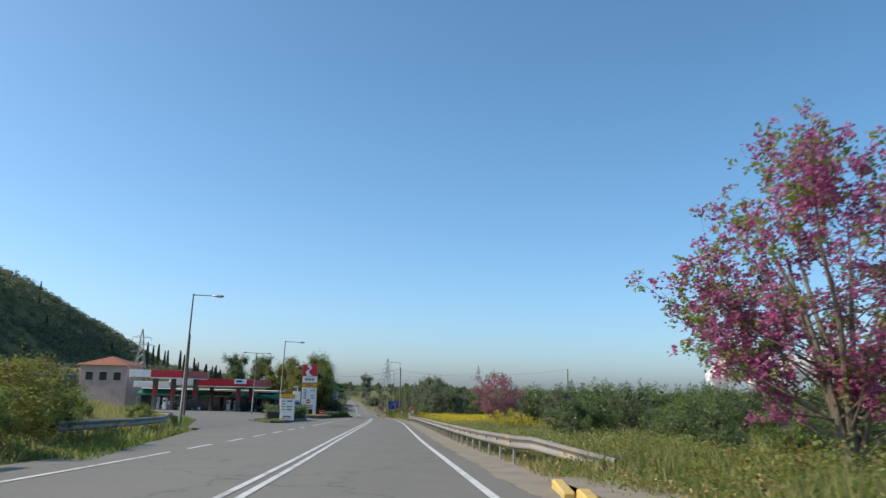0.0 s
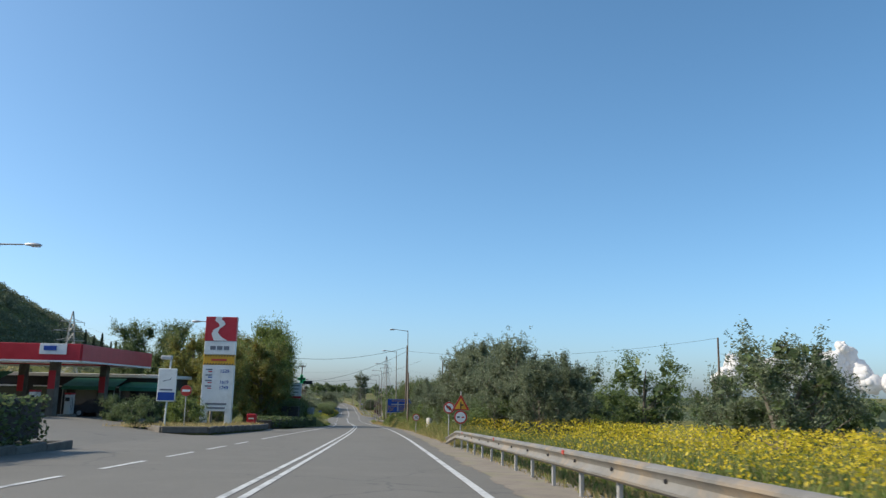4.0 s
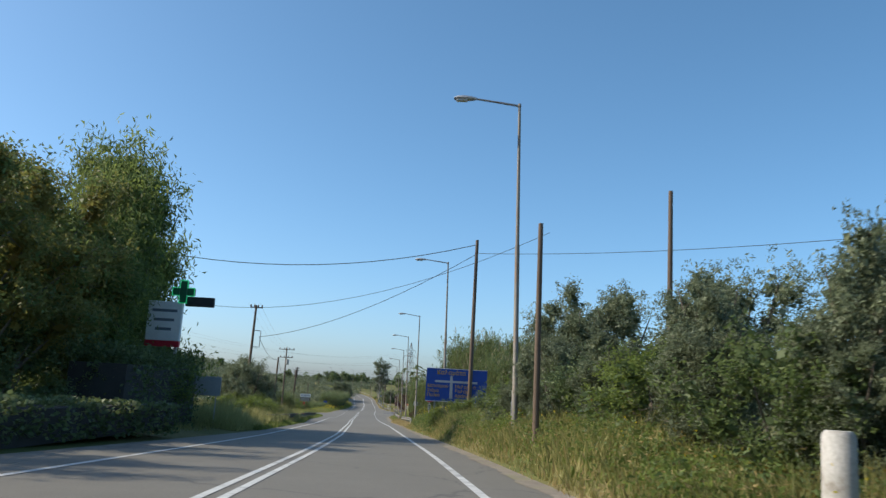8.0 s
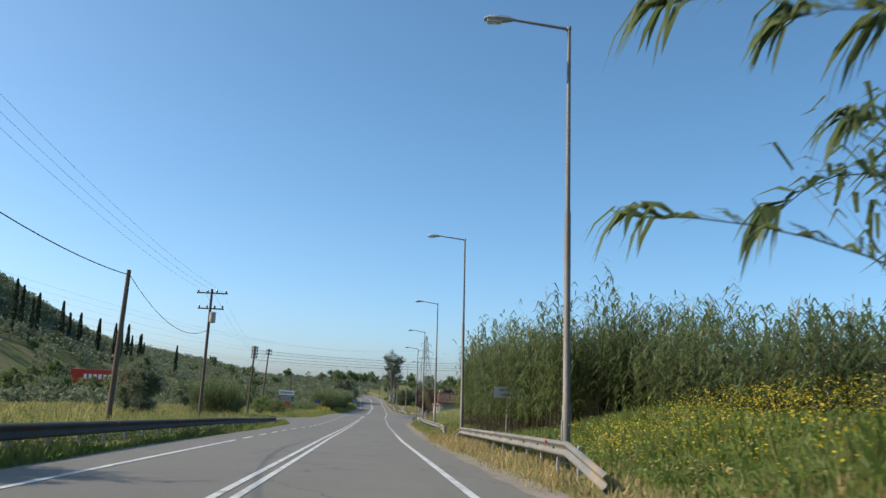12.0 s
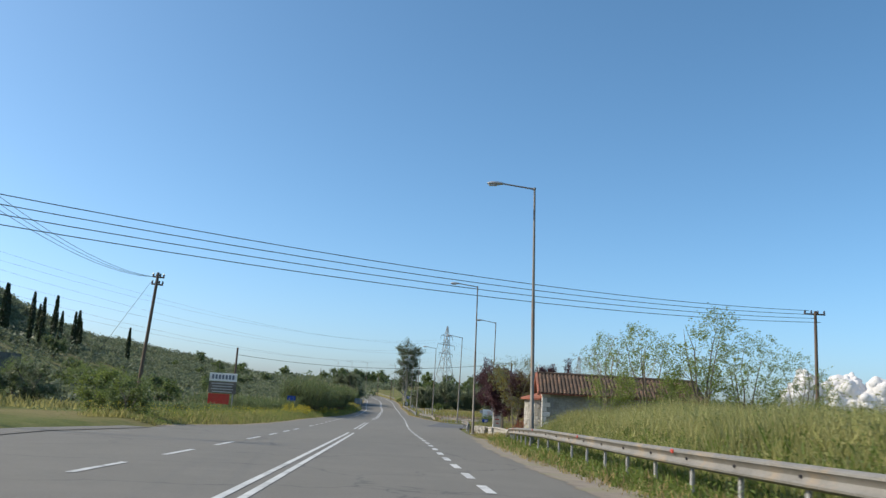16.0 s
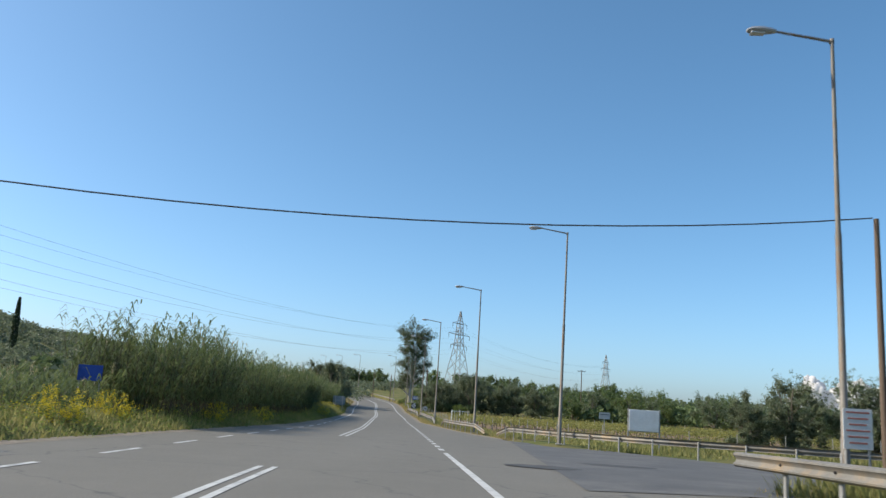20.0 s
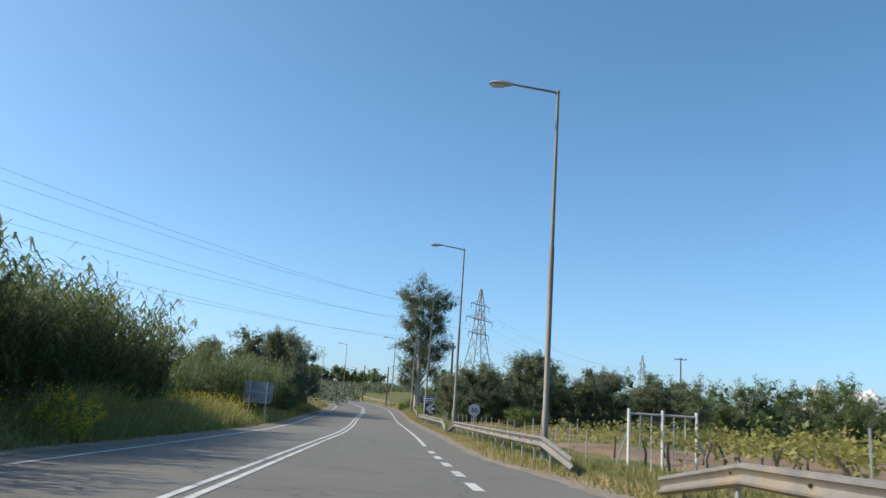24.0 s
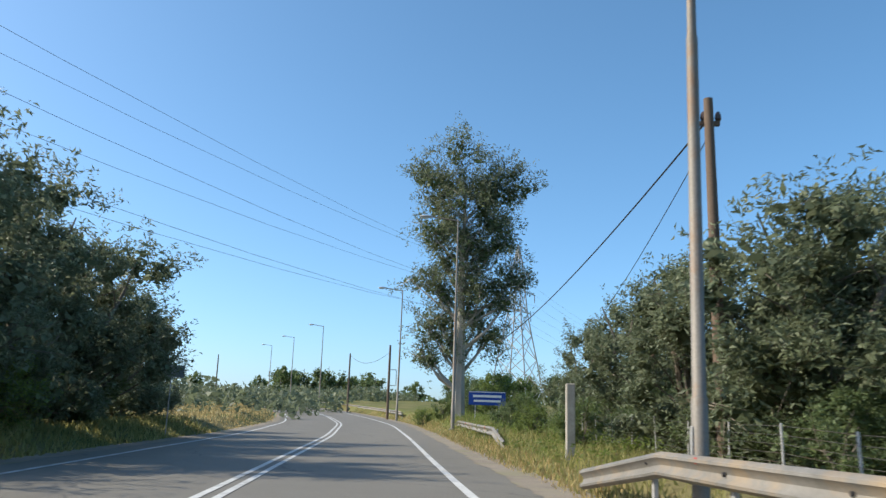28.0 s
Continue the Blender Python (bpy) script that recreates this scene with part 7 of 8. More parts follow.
sw = [(-0.42, 0.94), (-0.5, 0.62), (-0.16, 0.38), (-0.12, 0.2), (-0.58, -0.08), (-0.72, -0.4), (-0.5, -0.92)]
sw2 = [(0.55, -0.92), (0.05, -0.62), (-0.22, -0.3), (-0.1, 0.02), (0.34, 0.34), (0.22, 0.6), (0.0, 0.74), (0.12, 0.94)]
q = Geo()
n = 24
la = [Vector((*a, 0)) for a in sw]
lb = [Vector((*a, 0)) for a in reversed(sw2)]


def along(pts, t_):
    k = min(int(t_ * (len(pts) - 1)), len(pts) - 2)
    return pts[k].lerp(pts[k + 1], t_ * (len(pts) - 1) - k)


vv = []
for k in range(n + 1):
    a, c = along(la, k / n), along(lb, k / n)
    vv += [(a.x, -0.078, 7.3 + a.y), (c.x, -0.078, 7.3 + c.y)]
q.add(vv, [(2 * k, 2 * k + 1, 2 * k + 3, 2 * k + 2) for k in range(n)])
part("emblem_curve", q, M_SIGNWHITE, red)
for k, d in enumerate(("1529", "", "1619", "1749")):
    z = 4.05 - 0.42 * k
    face("fuel_name", rect(0.5, 0.1), M_GREY, t, z + 0.1, 66, 0.006, dx=-0.7)
    face("fuel_mark", rect(0.3, 0.09), M_RED if k != 1 else M_BLUE, t, z - 0.06, 66, 0.006, dx=-0.6)
    if d:
        text_on(d, 0.36, M_BLUE, t, 0.5, z - 0.12, 68, "price_digits")
face("writing", rect(1.6, 0.14), M_GREY, t, 1.55, 66, 0.006), face("writing", rect(1.4, 0.12), M_GREY, t, 1.25, 66, 0.006)
# low price board with a hazard cap
t = thing("price_board", "low white fuel price board with hazard-striped cap", "price board", at=W(-8.9, 72.0, 0.0))
part("panel", Geo().box((0, 0.1, 1.15), (1.24, 0.2, 1.9), 0, 0.02), M_WHITE, t)
part("cap", Geo().box((0, 0.1, 2.28), (1.24, 0.22, 0.36), 0, 0.02), M_SIGNYEL, t)
hz = Geo()
for k in range(9):
    for z in (2.14, 2.41):
        x = -0.56 + 0.14 * k
        hz.plate([(x - 0.05, z - 0.035), (x + 0.02, z - 0.035), (x + 0.055, z + 0.035), (x - 0.015, z + 0.035)], 0.004, Matrix.Translation((0, -0.016, 0)))
part("stripes", hz, M_BLACK, t)
for k, d in enumerate(("1.529", "", "1.619", "1.749")):
    face("fuel_mark", rect(0.3, 0.08), M_GREY, t, 1.86 - 0.24 * k, 6, dx=-0.34)
    if d:
        face("price_bar", rect(0.46, 0.11), M_GREY, t, 1.86 - 0.24 * k, 6, dx=0.18)
face("writing", rect(0.7, 0.12), M_RED, t, 0.55, 6), face("writing", rect(0.8, 0.05), M_GREY, t, 0.4, 6)
# white and blue board under a lamp
t = thing("service_board", "white and blue advertising board on a lamp pole", "sign board", at=W(-13.4, 122.7, 0.2))
part("pole", Geo().tube([(0, 0.1, -0.4), (0.12, 0.1, 4.3)], 0.06, 8), M_WHITE, t)
part("lamp_box", Geo().box((-0.15, 0.1, 4.35), (0.7, 0.3, 0.26), 0, 0.05), M_SIGNBACK, t)
part("board", Geo().box((0.02, 0, 2.65), (1.15, 0.12, 2.05), 0, 0.02), M_WHITE, t)
face("blue_field", rect(1.05, 0.5), M_BLUE, t, 1.95, 64, 0.006, dx=0.02)
face("writing", rect(0.8, 0.1), M_GREY, t, 2.35, 64, 0.006), face("emblem", [(-0.25, 0.05), (0.25, 0.18), (0.3, 0.35), (0.2, 0.2), (-0.2, 0.12)], M_GREY, t, 2.8, 64, 0.006)
# no entry discs, red bin, islands and hedges
for u, y, z in ((-11.3, 119, 2.45), (-14.5, 150, 2.2)):
    s = sign(u, y, "red no-entry disc on thin post")
    sign_post(s, z)
    p = round_sign(s, z, 0.32, M_SIGNRED, M_SIGNRED)
    face("bar", rect(0.46, 0.13), M_SIGNWHITE, p, z, 13)
t = thing("red_bin", "red metal bin with white lettering bar", "bin", at=W(-10.6, 141.5, 0.25))
part("box", Geo().box((0, 0, 0.5), (0.75, 0.6, 0.95), 0, 0.04), M_RED, t)
face("writing", rect(0.45, 0.12), M_SIGNWHITE, t, 0.6, 305, 0.006)
part("leg", Geo().box((-0.25, 0, 0.0), (0.08, 0.5, 0.3)), M_POST, t), part("leg", Geo().box((0.25, 0, 0.0), (0.08, 0.5, 0.3)), M_POST, t)


def island(name, label, outline, h, n=None):
    v = [W(u, y, -0.1) for u, y in outline] + [W(u, y, h) for u, y in outline]
    k = len(outline)
    return solid(name, Geo().add(v, [tuple(range(k, 2 * k)), tuple(range(k - 1, -1, -1))] + [(i, (i + 1) % k, (i + 1) % k + k, i + k) for i in range(k)]), M_GROUND, label, "traffic island", kind="structure")


def island_kerb(outline, h):
    kb = thing("island_kerb", "concrete kerb round a planted island", "kerb", kind="structure")
    pts = [W(u, y, h - 0.08) for u, y in outline]
    for i in range(len(pts)):
        a, c = pts[i], pts[(i + 1) % len(pts)]
        L = (c - a).length
        m = max(1, int(L / 2.0))
        rz = math.atan2((c - a).y, (c - a).x)
        for k in range(m):
            # kerb faces carry their shade as dark colour
            part("kerb_stone", Geo().box(a.lerp(c, (k + 0.5) / m), (L / m - 0.02, 0.2, 0.34), rz, 0.03), M_DARKCONC, kb)


isl1 = [(-9.0, 74), (-8.7, 72), (-9.9, 69.5), (-12, 71), (-12.6, 84), (-11.4, 96), (-9.6, 97)]
isl2 = [(-9.2, 115.6), (-11.5, 114.8), (-15.2, 122.5), (-15.4, 136), (-12, 143), (-9.2, 141), (-8.7, 134)]
island("island", "planted island with price board and hedge", isl1, 0.1), island_kerb(isl1, 0.12)
island("island", "grassy island with dark kerb below the totem", isl2, 0.36), island_kerb(isl2, 0.34)
for k, (y0, y1, a, b2, sd) in enumerate(((116, 142, -15, -9.4, 501), (69.5, 75, -11.5, -8.9, 502))):
    rng = np.random.default_rng(sd)
    n = 3800 if k == 0 else 900
    y = rng.uniform(y0, y1, n)
    u = rng.uniform(a, b2, n)
    x = ax(y) + u
    z = az(y) + (0.34 if k == 0 else 0.1)
    h = rng.uniform(0.08, 0.32, n)
    an = rng.uniform(0, 6.28, n)
    v = np.stack([np.stack([x - 0.02 * np.cos(an), y - 0.02 * np.sin(an), z], 1), np.stack([x + 0.02 * np.cos(an), y + 0.02 * np.sin(an), z], 1), np.stack([x + rng.normal(0, 0.05, n), y + rng.normal(0, 0.05, n), z + h], 1)], 1).reshape(-1, 3)
    tagged(part("island_grass", fast_mesh("grass", v, np.arange(3 * n).reshape(n, 3)), L_DRY if k == 0 else L_WEED), "thin dry grass on traffic island", "grass", kind="stuff")


def hedge(pts, width, h, n, seed, label, leaf=L_DARK):
    """A clipped hedge along (u, y) points."""
    rng = np.random.default_rng(seed)
    t = thing("hedge", label, "hedge", "hedges")
    p = np.array(pts, float)
    seg = np.concatenate([[0], np.cumsum(np.hypot(np.diff(p[:, 0]), np.diff(p[:, 1])))])
    s = rng.uniform(0, seg[-1], n)
    u, y = np.interp(s, seg, p[:, 0]), np.interp(s, seg, p[:, 1])
    a, c = rng.uniform(-0.5, 0.5, n), rng.uniform(0, 1, n)
    skin = rng.integers(0, 3, n)
    a = np.where(skin == 0, np.sign(a) * 0.5, a)
    c = np.where(skin == 1, 1.0, c)
    lump = 1 + 0.07 * np.sin(s * 2.1) + 0.05 * rng.normal(size=n)
    x = ax(y) + u + a * width * lump
    v, f = leaf_quads(np.stack([x, y, az(y) + 0.1 + c * h * lump], 1), (0.1, 0.2), (0.07, 0.13), rng)
    part("foliage", fast_mesh("foliage", v, f), leaf, t)
    # dark boxes stand in for the shade inside the hedge
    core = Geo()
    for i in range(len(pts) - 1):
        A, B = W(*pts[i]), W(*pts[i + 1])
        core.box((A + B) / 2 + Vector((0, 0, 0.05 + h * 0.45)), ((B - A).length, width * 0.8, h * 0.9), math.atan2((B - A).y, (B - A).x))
    part("shade_core", core, M_SHADE, t)


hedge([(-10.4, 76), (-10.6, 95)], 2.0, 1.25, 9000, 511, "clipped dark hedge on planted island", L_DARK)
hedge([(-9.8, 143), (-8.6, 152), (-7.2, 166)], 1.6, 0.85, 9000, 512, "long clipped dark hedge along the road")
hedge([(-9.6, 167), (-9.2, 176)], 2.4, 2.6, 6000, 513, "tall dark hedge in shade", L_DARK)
plant(BUSHES, [(-10.5, 168, 3.0), (-9.8, 173, 3.2), (-12, 165, 3.4), (-14, 145, 2.4), (-13.2, 128, 2.2), (-14, 118.5, 2.0), (-14.6, 131, 2.6), (-16.8, 140, 2.8), (-18, 128, 2.0)], R, 2.2)
# globe lamps in the garden
for u, y in ((-17, 168), (-13.0, 172), (-15, 160)):
    t = thing("garden_lamp", "short garden lamp with white globe", "garden lamp", "garden lamps", at=G(u, y))
    part("post", Geo().tube([(0, 0, -0.1), (0, 0, 1.75)], 0.04, 7), M_POST, t)
    g = bmesh.new()
    bmesh.ops.create_icosphere(g, subdivisions=2, radius=0.19, matrix=Matrix.Translation((0, 0, 1.92)))
    me = bpy.data.meshes.new("globe")
    g.to_mesh(me)
    g.free()
    part("globe", me, M_WHITE, t)
# pharmacy cross over a white board
t = thing("pharmacy_sign", "green pharmacy cross above white board on pole", "shop sign", at=W(-9.45, 174.6, 0))
part("pole", Geo().tube([(0.4, 0.3, 0), (0.4, 0.3, 6.1)], 0.07, 8), M_POST, t)
m_case, tr_, bs_ = nodes_of("green_cross_case")
bs_.inputs["Base Color"].default_value = (0.012, 0.11, 0.05, 1)
bs_.inputs["Roughness"].default_value = 0.4
m_cross, tr_, bs_ = nodes_of("green_cross_light")
bs_.inputs["Base Color"].default_value = (0.02, 0.4, 0.16, 1)
bs_.inputs["Emission Color"].default_value = (0.03, 0.8, 0.3, 1)
bs_.inputs["Emission Strength"].default_value = 0.35
cx, cz = 0.62, 5.8
cross = part("cross", Geo().box((cx, 0, cz), (0.32, 0.2, 0.98), 0, 0.03).box((cx - 0.32, 0, cz), (0.32, 0.2, 0.34), 0, 0.03).box((cx + 0.32, 0, cz), (0.32, 0.2, 0.34), 0, 0.03), m_case, t)
rim = [(a * p, b * q) for a, b, corner in ((1, 1, 0), (1, -1, 1), (-1, -1, 0), (-1, 1, 1)) for p, q in (((0.17, 0.49), (0.17, 0.17), (0.48, 0.17)) if not corner else ((0.48, 0.17), (0.17, 0.17), (0.17, 0.49)))]
part("light_tube", Geo().tube([(cx + p, -0.12, cz + q) for p, q in rim + rim[:1]], 0.028, 5), m_cross, cross)
part("display", Geo().box((1.35, 0.05, 5.4), (1.25, 0.16, 0.42), 0, 0.02), M_BLACK, t)
board = part("board", Geo().box((-0.1, 0, 4.5), (1.5, 0.2, 1.7), 0, 0.03), M_WHITE, t)
for k in range(3):
    face("writing", rect(1.1 - 0.2 * k, 0.12), M_GREY, t, 4.95 - 0.4 * k, 106, 0.006, dx=-0.1)
part("red_band", Geo().box((-0.1, 0, 3.52), (1.5, 0.2, 0.26), 0, 0.02), M_RED, t)
t = thing("notice_board", "plain grey-white board in grass", "notice board", at=G(-7.9, 176.5))
sign_post(t, 2.2, 0.03, -0.55), sign_post(t, 2.2, 0.03, 0.55)
part("board", Geo().box((0, 0, 1.75), (1.5, 0.05, 0.85), 0, 0.01), M_SIGNBACK, t)


# ---- parked cars at the station ----
def car(u, y, rz, paint, label):
    t = thing("car", label, "car", "parked cars", at=W(u, y, YARD(u)), rz=rz)
    prof = [(-2.1, 0.35), (-2.15, 0.7), (-2.0, 0.9), (-1.2, 1.0), (-0.6, 1.42), (0.9, 1.46), (1.6, 1.05), (2.05, 0.95), (2.12, 0.5), (2.0, 0.35)]
    part("body", Geo().plate(prof, 1.66, Matrix.Translation((0, -0.83, 0))), paint, t)
    for sgn in (-1, 1):
        part("side_window", Geo().plate([(-1.0, 1.03), (-0.55, 1.36), (0.85, 1.4), (1.3, 1.06)], 0.01, Matrix.Translation((0, -0.845 if sgn < 0 else 0.835, 0))), M_GLASS, t)
        for x in (-1.3, 1.3):
            wh = part("wheel", Geo().tube([(x, sgn * 0.62, 0.32), (x, sgn * 0.86, 0.32)], 0.32, 14), M_BLACK, t)
            part("rim", Geo().tube([(x, sgn * 0.85, 0.32), (x, sgn * 0.875, 0.32)], 0.19, 10), M_SIGNBACK, wh)
        part("headlight", Geo().box((2.06, sgn * 0.6, 0.75), (0.1, 0.3, 0.16), 0, 0.03), M_LAMPGLASS, t)
        part("tail_light", Geo().box((-2.1, sgn * 0.62, 0.8), (0.08, 0.26, 0.18), 0, 0.03), M_SIGNRED, t)
    return t


M_CARDARK = surface("dark_car_paint", (0.02, 0.022, 0.03), (0.03, 0.033, 0.04), 2, 30, 0.25, 0.2, 0.0)
M_CARGREY = surface("silver_car_paint", (0.35, 0.36, 0.37), (0.42, 0.43, 0.44), 2, 30, 0.3, 0.4, 0.0)
car(-27.0, 112, 0.3, M_CARDARK, "dark parked car in the station's forecourt")
car(-35, 136, 1.2, M_CARGREY, "silver parked car beside awning")
car(-23, 139.4, 0.1, M_CARDARK, "dark parked car under canopy")

# ---- billboards on the left ----
t = thing("billboard", "pale and red advertising board with dark letters as shapes", "billboard", at=W(-15.95, 342.5, 0.3))
for dx in (-1.0, 1.0):
    part("post", Geo().box((dx, 0.12, 0.8), (0.1, 0.1, 2.4)), M_POST, t)
b1 = part("header", Geo().box((0, 0, 3.15), (2.6, 0.08, 0.75), 0, 0.01), M_WHITE, t)
for k in range(7):
    face("letter_shape", rect(0.2, 0.4), M_GREY, b1, 3.17, 46, 0.006, dx=-0.96 + 0.32 * k)
b2 = part("text_panel", Geo().box((0, 0, 2.2), (2.6, 0.08, 1.05), 0, 0.01), M_DARKCONC, t)
for k in range(4):
    face("writing", rect(2.1 - 0.2 * (k % 2), 0.1), M_POST, b2, 2.55 - 0.25 * k, 46, 0.006)
part("red_panel", Geo().box((-0.25, 0, 1.15), (2.0, 0.08, 0.95), 0, 0.01), M_SIGNRED, t)
SHED = Vector((-88.5, 361, float(ground_z(-88.5, 361))))
t = thing("red_shed", "low red-fronted shed with white letter shapes far in field", "building", at=SHED)
b1 = part("front", Geo().box((0, 0, 2.5), (13.0, 0.2, 5.6), 0, 0.03), M_SIGNRED, t)
part("walls", Geo().box((0, 4.2, 2.1), (12.8, 8.0, 4.8)), M_DARKCONC, t)
part("door", Geo().box((5.0, -0.14, 1.3), (2.2, 0.06, 2.6)), M_GREY, t)
for k in range(6):
    face("letter_shape", rect(0.62, 0.95), M_SIGNWHITE, b1, 3.9, 106, 0.01, dx=-3.4 + 1.0 * k)
t = thing("storage_container", "grey storage container with a pale end beside the red shed", "container", at=SHED + Vector((-10.8, 0.5, 0)))
part("body", Geo().box((0, 1.2, 2.1), (8.2, 2.4, 4.4), 0, 0.03), M_DARKCONC, t)
part("pale_panel", Geo().box((-2.2, -0.05, 2.6), (3.4, 0.08, 3.2), 0, 0.01), M_WHITE, t)

# ---- white board, vineyard gate, cabinet ----
t = thing("blank_board", "blank white board leaning on two posts in field", "billboard", at=G(12.6, 375.5))
b = g0(12.6, 375.5)
for dx in (-0.78, 0.8):
    part("post", Geo().box((dx, 0.05, 1.0 - b), (0.06, 0.06, 2.4)), M_POST, t)
part("board", Geo().box((0, 0, 1.62 - b), (1.5, 0.04, 1.06), 0, 0.01), M_WHITE, t)
part("lower_rail", Geo().box((0.0, 0.03, 1.08 - b), (1.56, 0.05, 0.05)), M_POST, t)

t = thing("electric_cabinet", "weathered cream roadside cabinet with scrawled marks", "cabinet", at=W(8.05, 329, 0.2))
part("base", Geo().box((0, 0, 0.15), (0.74, 0.6, 0.55), 0, 0.03), M_CONC, t)
bd = part("body", Geo().box((0, 0, 0.98), (0.64, 0.5, 1.15), 0, 0.02), M_PLASTER, t)
part("roof", Geo().box((0, 0, 1.6), (0.76, 0.62, 0.09), 0, 0.03), M_CONC, t)
part("door", Geo().box((0, -0.255, 0.97), (0.54, 0.02, 1.02), 0, 0.006), M_PLASTER, t)
for k in range(3):
    face("scrawl", rect(0.4 - 0.1 * k, 0.07), M_SIGNRED if k else M_GREY, bd, 1.3 - 0.28 * k, 272, 0.004, dx=-0.03 + 0.03 * k)

# low white stone wall
def stone_wall(name, a, b, h, thick, label, seed, stone=0.32):
    rng = np.random.default_rng(seed)
    t = thing(name, label, "wall", kind="structure")
    a, b = Vector(a), Vector(b)
    L = (b - a).length
    rz = math.atan2((b - a).y, (b - a).x)
    part("core", Geo().box((a + b) / 2 + Vector((0, 0, h / 2 - 0.1)), (L, thick * 0.8, h + 0.15), rz), M_CONC, t)
    rows = max(1, int(h / 0.2))
    d = (b - a).normalized()
    nrm = Vector((d.y, -d.x, 0))
    for r_ in range(rows):
        x = rng.uniform(0, 0.12)
        while x < L - 0.1:
            w = min(rng.uniform(stone * 0.6, stone * 1.4), L - x)
            for sgn in (-1, 1):
                c = a + d * (x + w / 2) + nrm * sgn * thick * 0.44 + Vector((0, 0, 0.2 * r_ + 0.1))
                part("stone", Geo().box(c, (w - 0.025, 0.07 + rng.uniform(0, 0.03), 0.175 + rng.uniform(-0.02, 0.01)), rz, 0.025), M_STONE, t)
            x += w
    part("coping", Geo().box((a + b) / 2 + Vector((0, 0, h + 0.04)), (L + 0.06, thick + 0.08, 0.09), rz, 0.02), M_STONE, t)


stone_wall("garden_wall", W(7.37, 327.2, 0.13), W(7.46, 325.6, 0.12), 0.42, 0.34, "short low white stone garden wall", 521)
stone_wall("garden_wall", W(7.5, 325.0, 0.12), W(7.9, 319.5, 0.1), 0.42, 0.34, "low rubble stone garden wall", 522)
gab = thing("gabion_wall", "low retaining wall of loose grey stones", "wall", kind="structure")
part("core", Geo().box(W(7.2, 330.8, 0.2), (0.36, 4.2, 0.5), 0.06), M_CONC, gab)
rng = np.random.default_rng(523)
for q in range(230):
    y = rng.uniform(328.2, 333.0)
    face = rng.uniform() < 0.7
    u = 7.2 + 0.06 * (330.6 - y)
    c = W(u - 0.25 + rng.uniform(-0.03, 0.03), y, rng.uniform(0.0, 0.55)) if face else W(u + rng.uniform(-0.2, 0.25), y, 0.56)
    part("stone", Geo().box(c, tuple(rng.uniform(0.1, 0.2, 3)), rng.uniform(0, 3), 0.03), M_RUBBLE, gab)

# ---- chapel ----
ch = thing("chapel", "small stone chapel with tiled roof and apse", "chapel", at=W(9.15, 316.7, 0.15))
LEN, DEP, EAVE, RIDGE_H = 9.3, 3.8, 2.9, 3.95
side = part("side_wall", Geo().box((LEN / 2, 0.206, EAVE / 2 - 0.1), (LEN, 0.4, EAVE + 0.2), 0, 0.02), M_CONC, ch)
part("side_wall", Geo().box((LEN / 2, DEP - 0.206, EAVE / 2 - 0.1), (LEN, 0.4, EAVE + 0.2), 0, 0.02), M_CONC, ch)
gable = []
for x in (0.0, LEN - 0.4):
    gable.append(part("gable_wall", Geo().add([(x - 0.004, 0.0, -0.2), (x - 0.004, DEP, -0.2), (x - 0.004, DEP, EAVE), (x - 0.004, DEP / 2, RIDGE_H - 0.12), (x - 0.004, 0, EAVE), (x + 0.404, 0.0, -0.2), (x + 0.404, DEP, -0.2), (x + 0.404, DEP, EAVE), (x + 0.404, DEP / 2, RIDGE_H - 0.12), (x + 0.404, 0, EAVE)],
                                 [(4, 3, 2, 1, 0), (5, 6, 7, 8, 9), (0, 1, 6, 5), (1, 2, 7, 6), (2, 3, 8, 7), (3, 4, 9, 8), (4, 0, 5, 9)]), M_STONE, ch))
AR = 1.2
ap = Geo()
aw = [(0.05, DEP / 2 - AR)] + [(-AR * math.sin(a) * 0.8, DEP / 2 - AR * math.cos(a)) for a in np.linspace(0.15, math.pi - 0.15, 11)] + [(0.05, DEP / 2 + AR)]
k = len(aw)
ap.add([(x, y, -0.2) for x, y in aw] + [(x, y, 2.35) for x, y in aw], [(i, i + 1, i + 1 + k, i + k) for i in range(k - 1)] + [tuple(range(k, 2 * k))])
apse = part("apse", ap, M_STONE, ch)
ar = Geo()
ar.add([(x * 1.22 - 0.05, DEP / 2 + (y - DEP / 2) * 1.14, 2.35) for x, y in aw] + [(x * 1.22 - 0.05, DEP / 2 + (y - DEP / 2) * 1.14, 2.47) for x, y in aw] + [(0.02, DEP / 2, 2.85)], [(i, i + 1, i + 1 + k, i + k) for i in range(k - 1)] + [(i + k, i + 1 + k, 2 * k) for i in range(k - 1)] + [tuple(range(k - 1, -1, -1))])
part("apse_roof", ar, M_TERRA, ch)
rng = np.random.default_rng(531)


def courses(length, top, keep, put):
    """Uneven courses of stone along a face, laid by put(along, height, size)."""
    z = 0.0
    while z < top:
        h = rng.uniform(0.15, 0.27)
        x = rng.uniform(-0.15, 0.0)
        while x < length:
            w = rng.uniform(0.18, 0.46)
            if keep(x + w / 2, z + h / 2, w) and rng.uniform() < 0.93:
                put(x + w / 2, z + h / 2 + rng.uniform(-0.045, 0.045), w * rng.uniform(0.88, 1.12), h * rng.uniform(0.8, 1.12))
            x += w
        z += h


def twist():
    return Matrix.Rotation(rng.uniform(-0.12, 0.12), 4, "X") @ Matrix.Rotation(rng.uniform(-0.05, 0.05), 4, "Y")


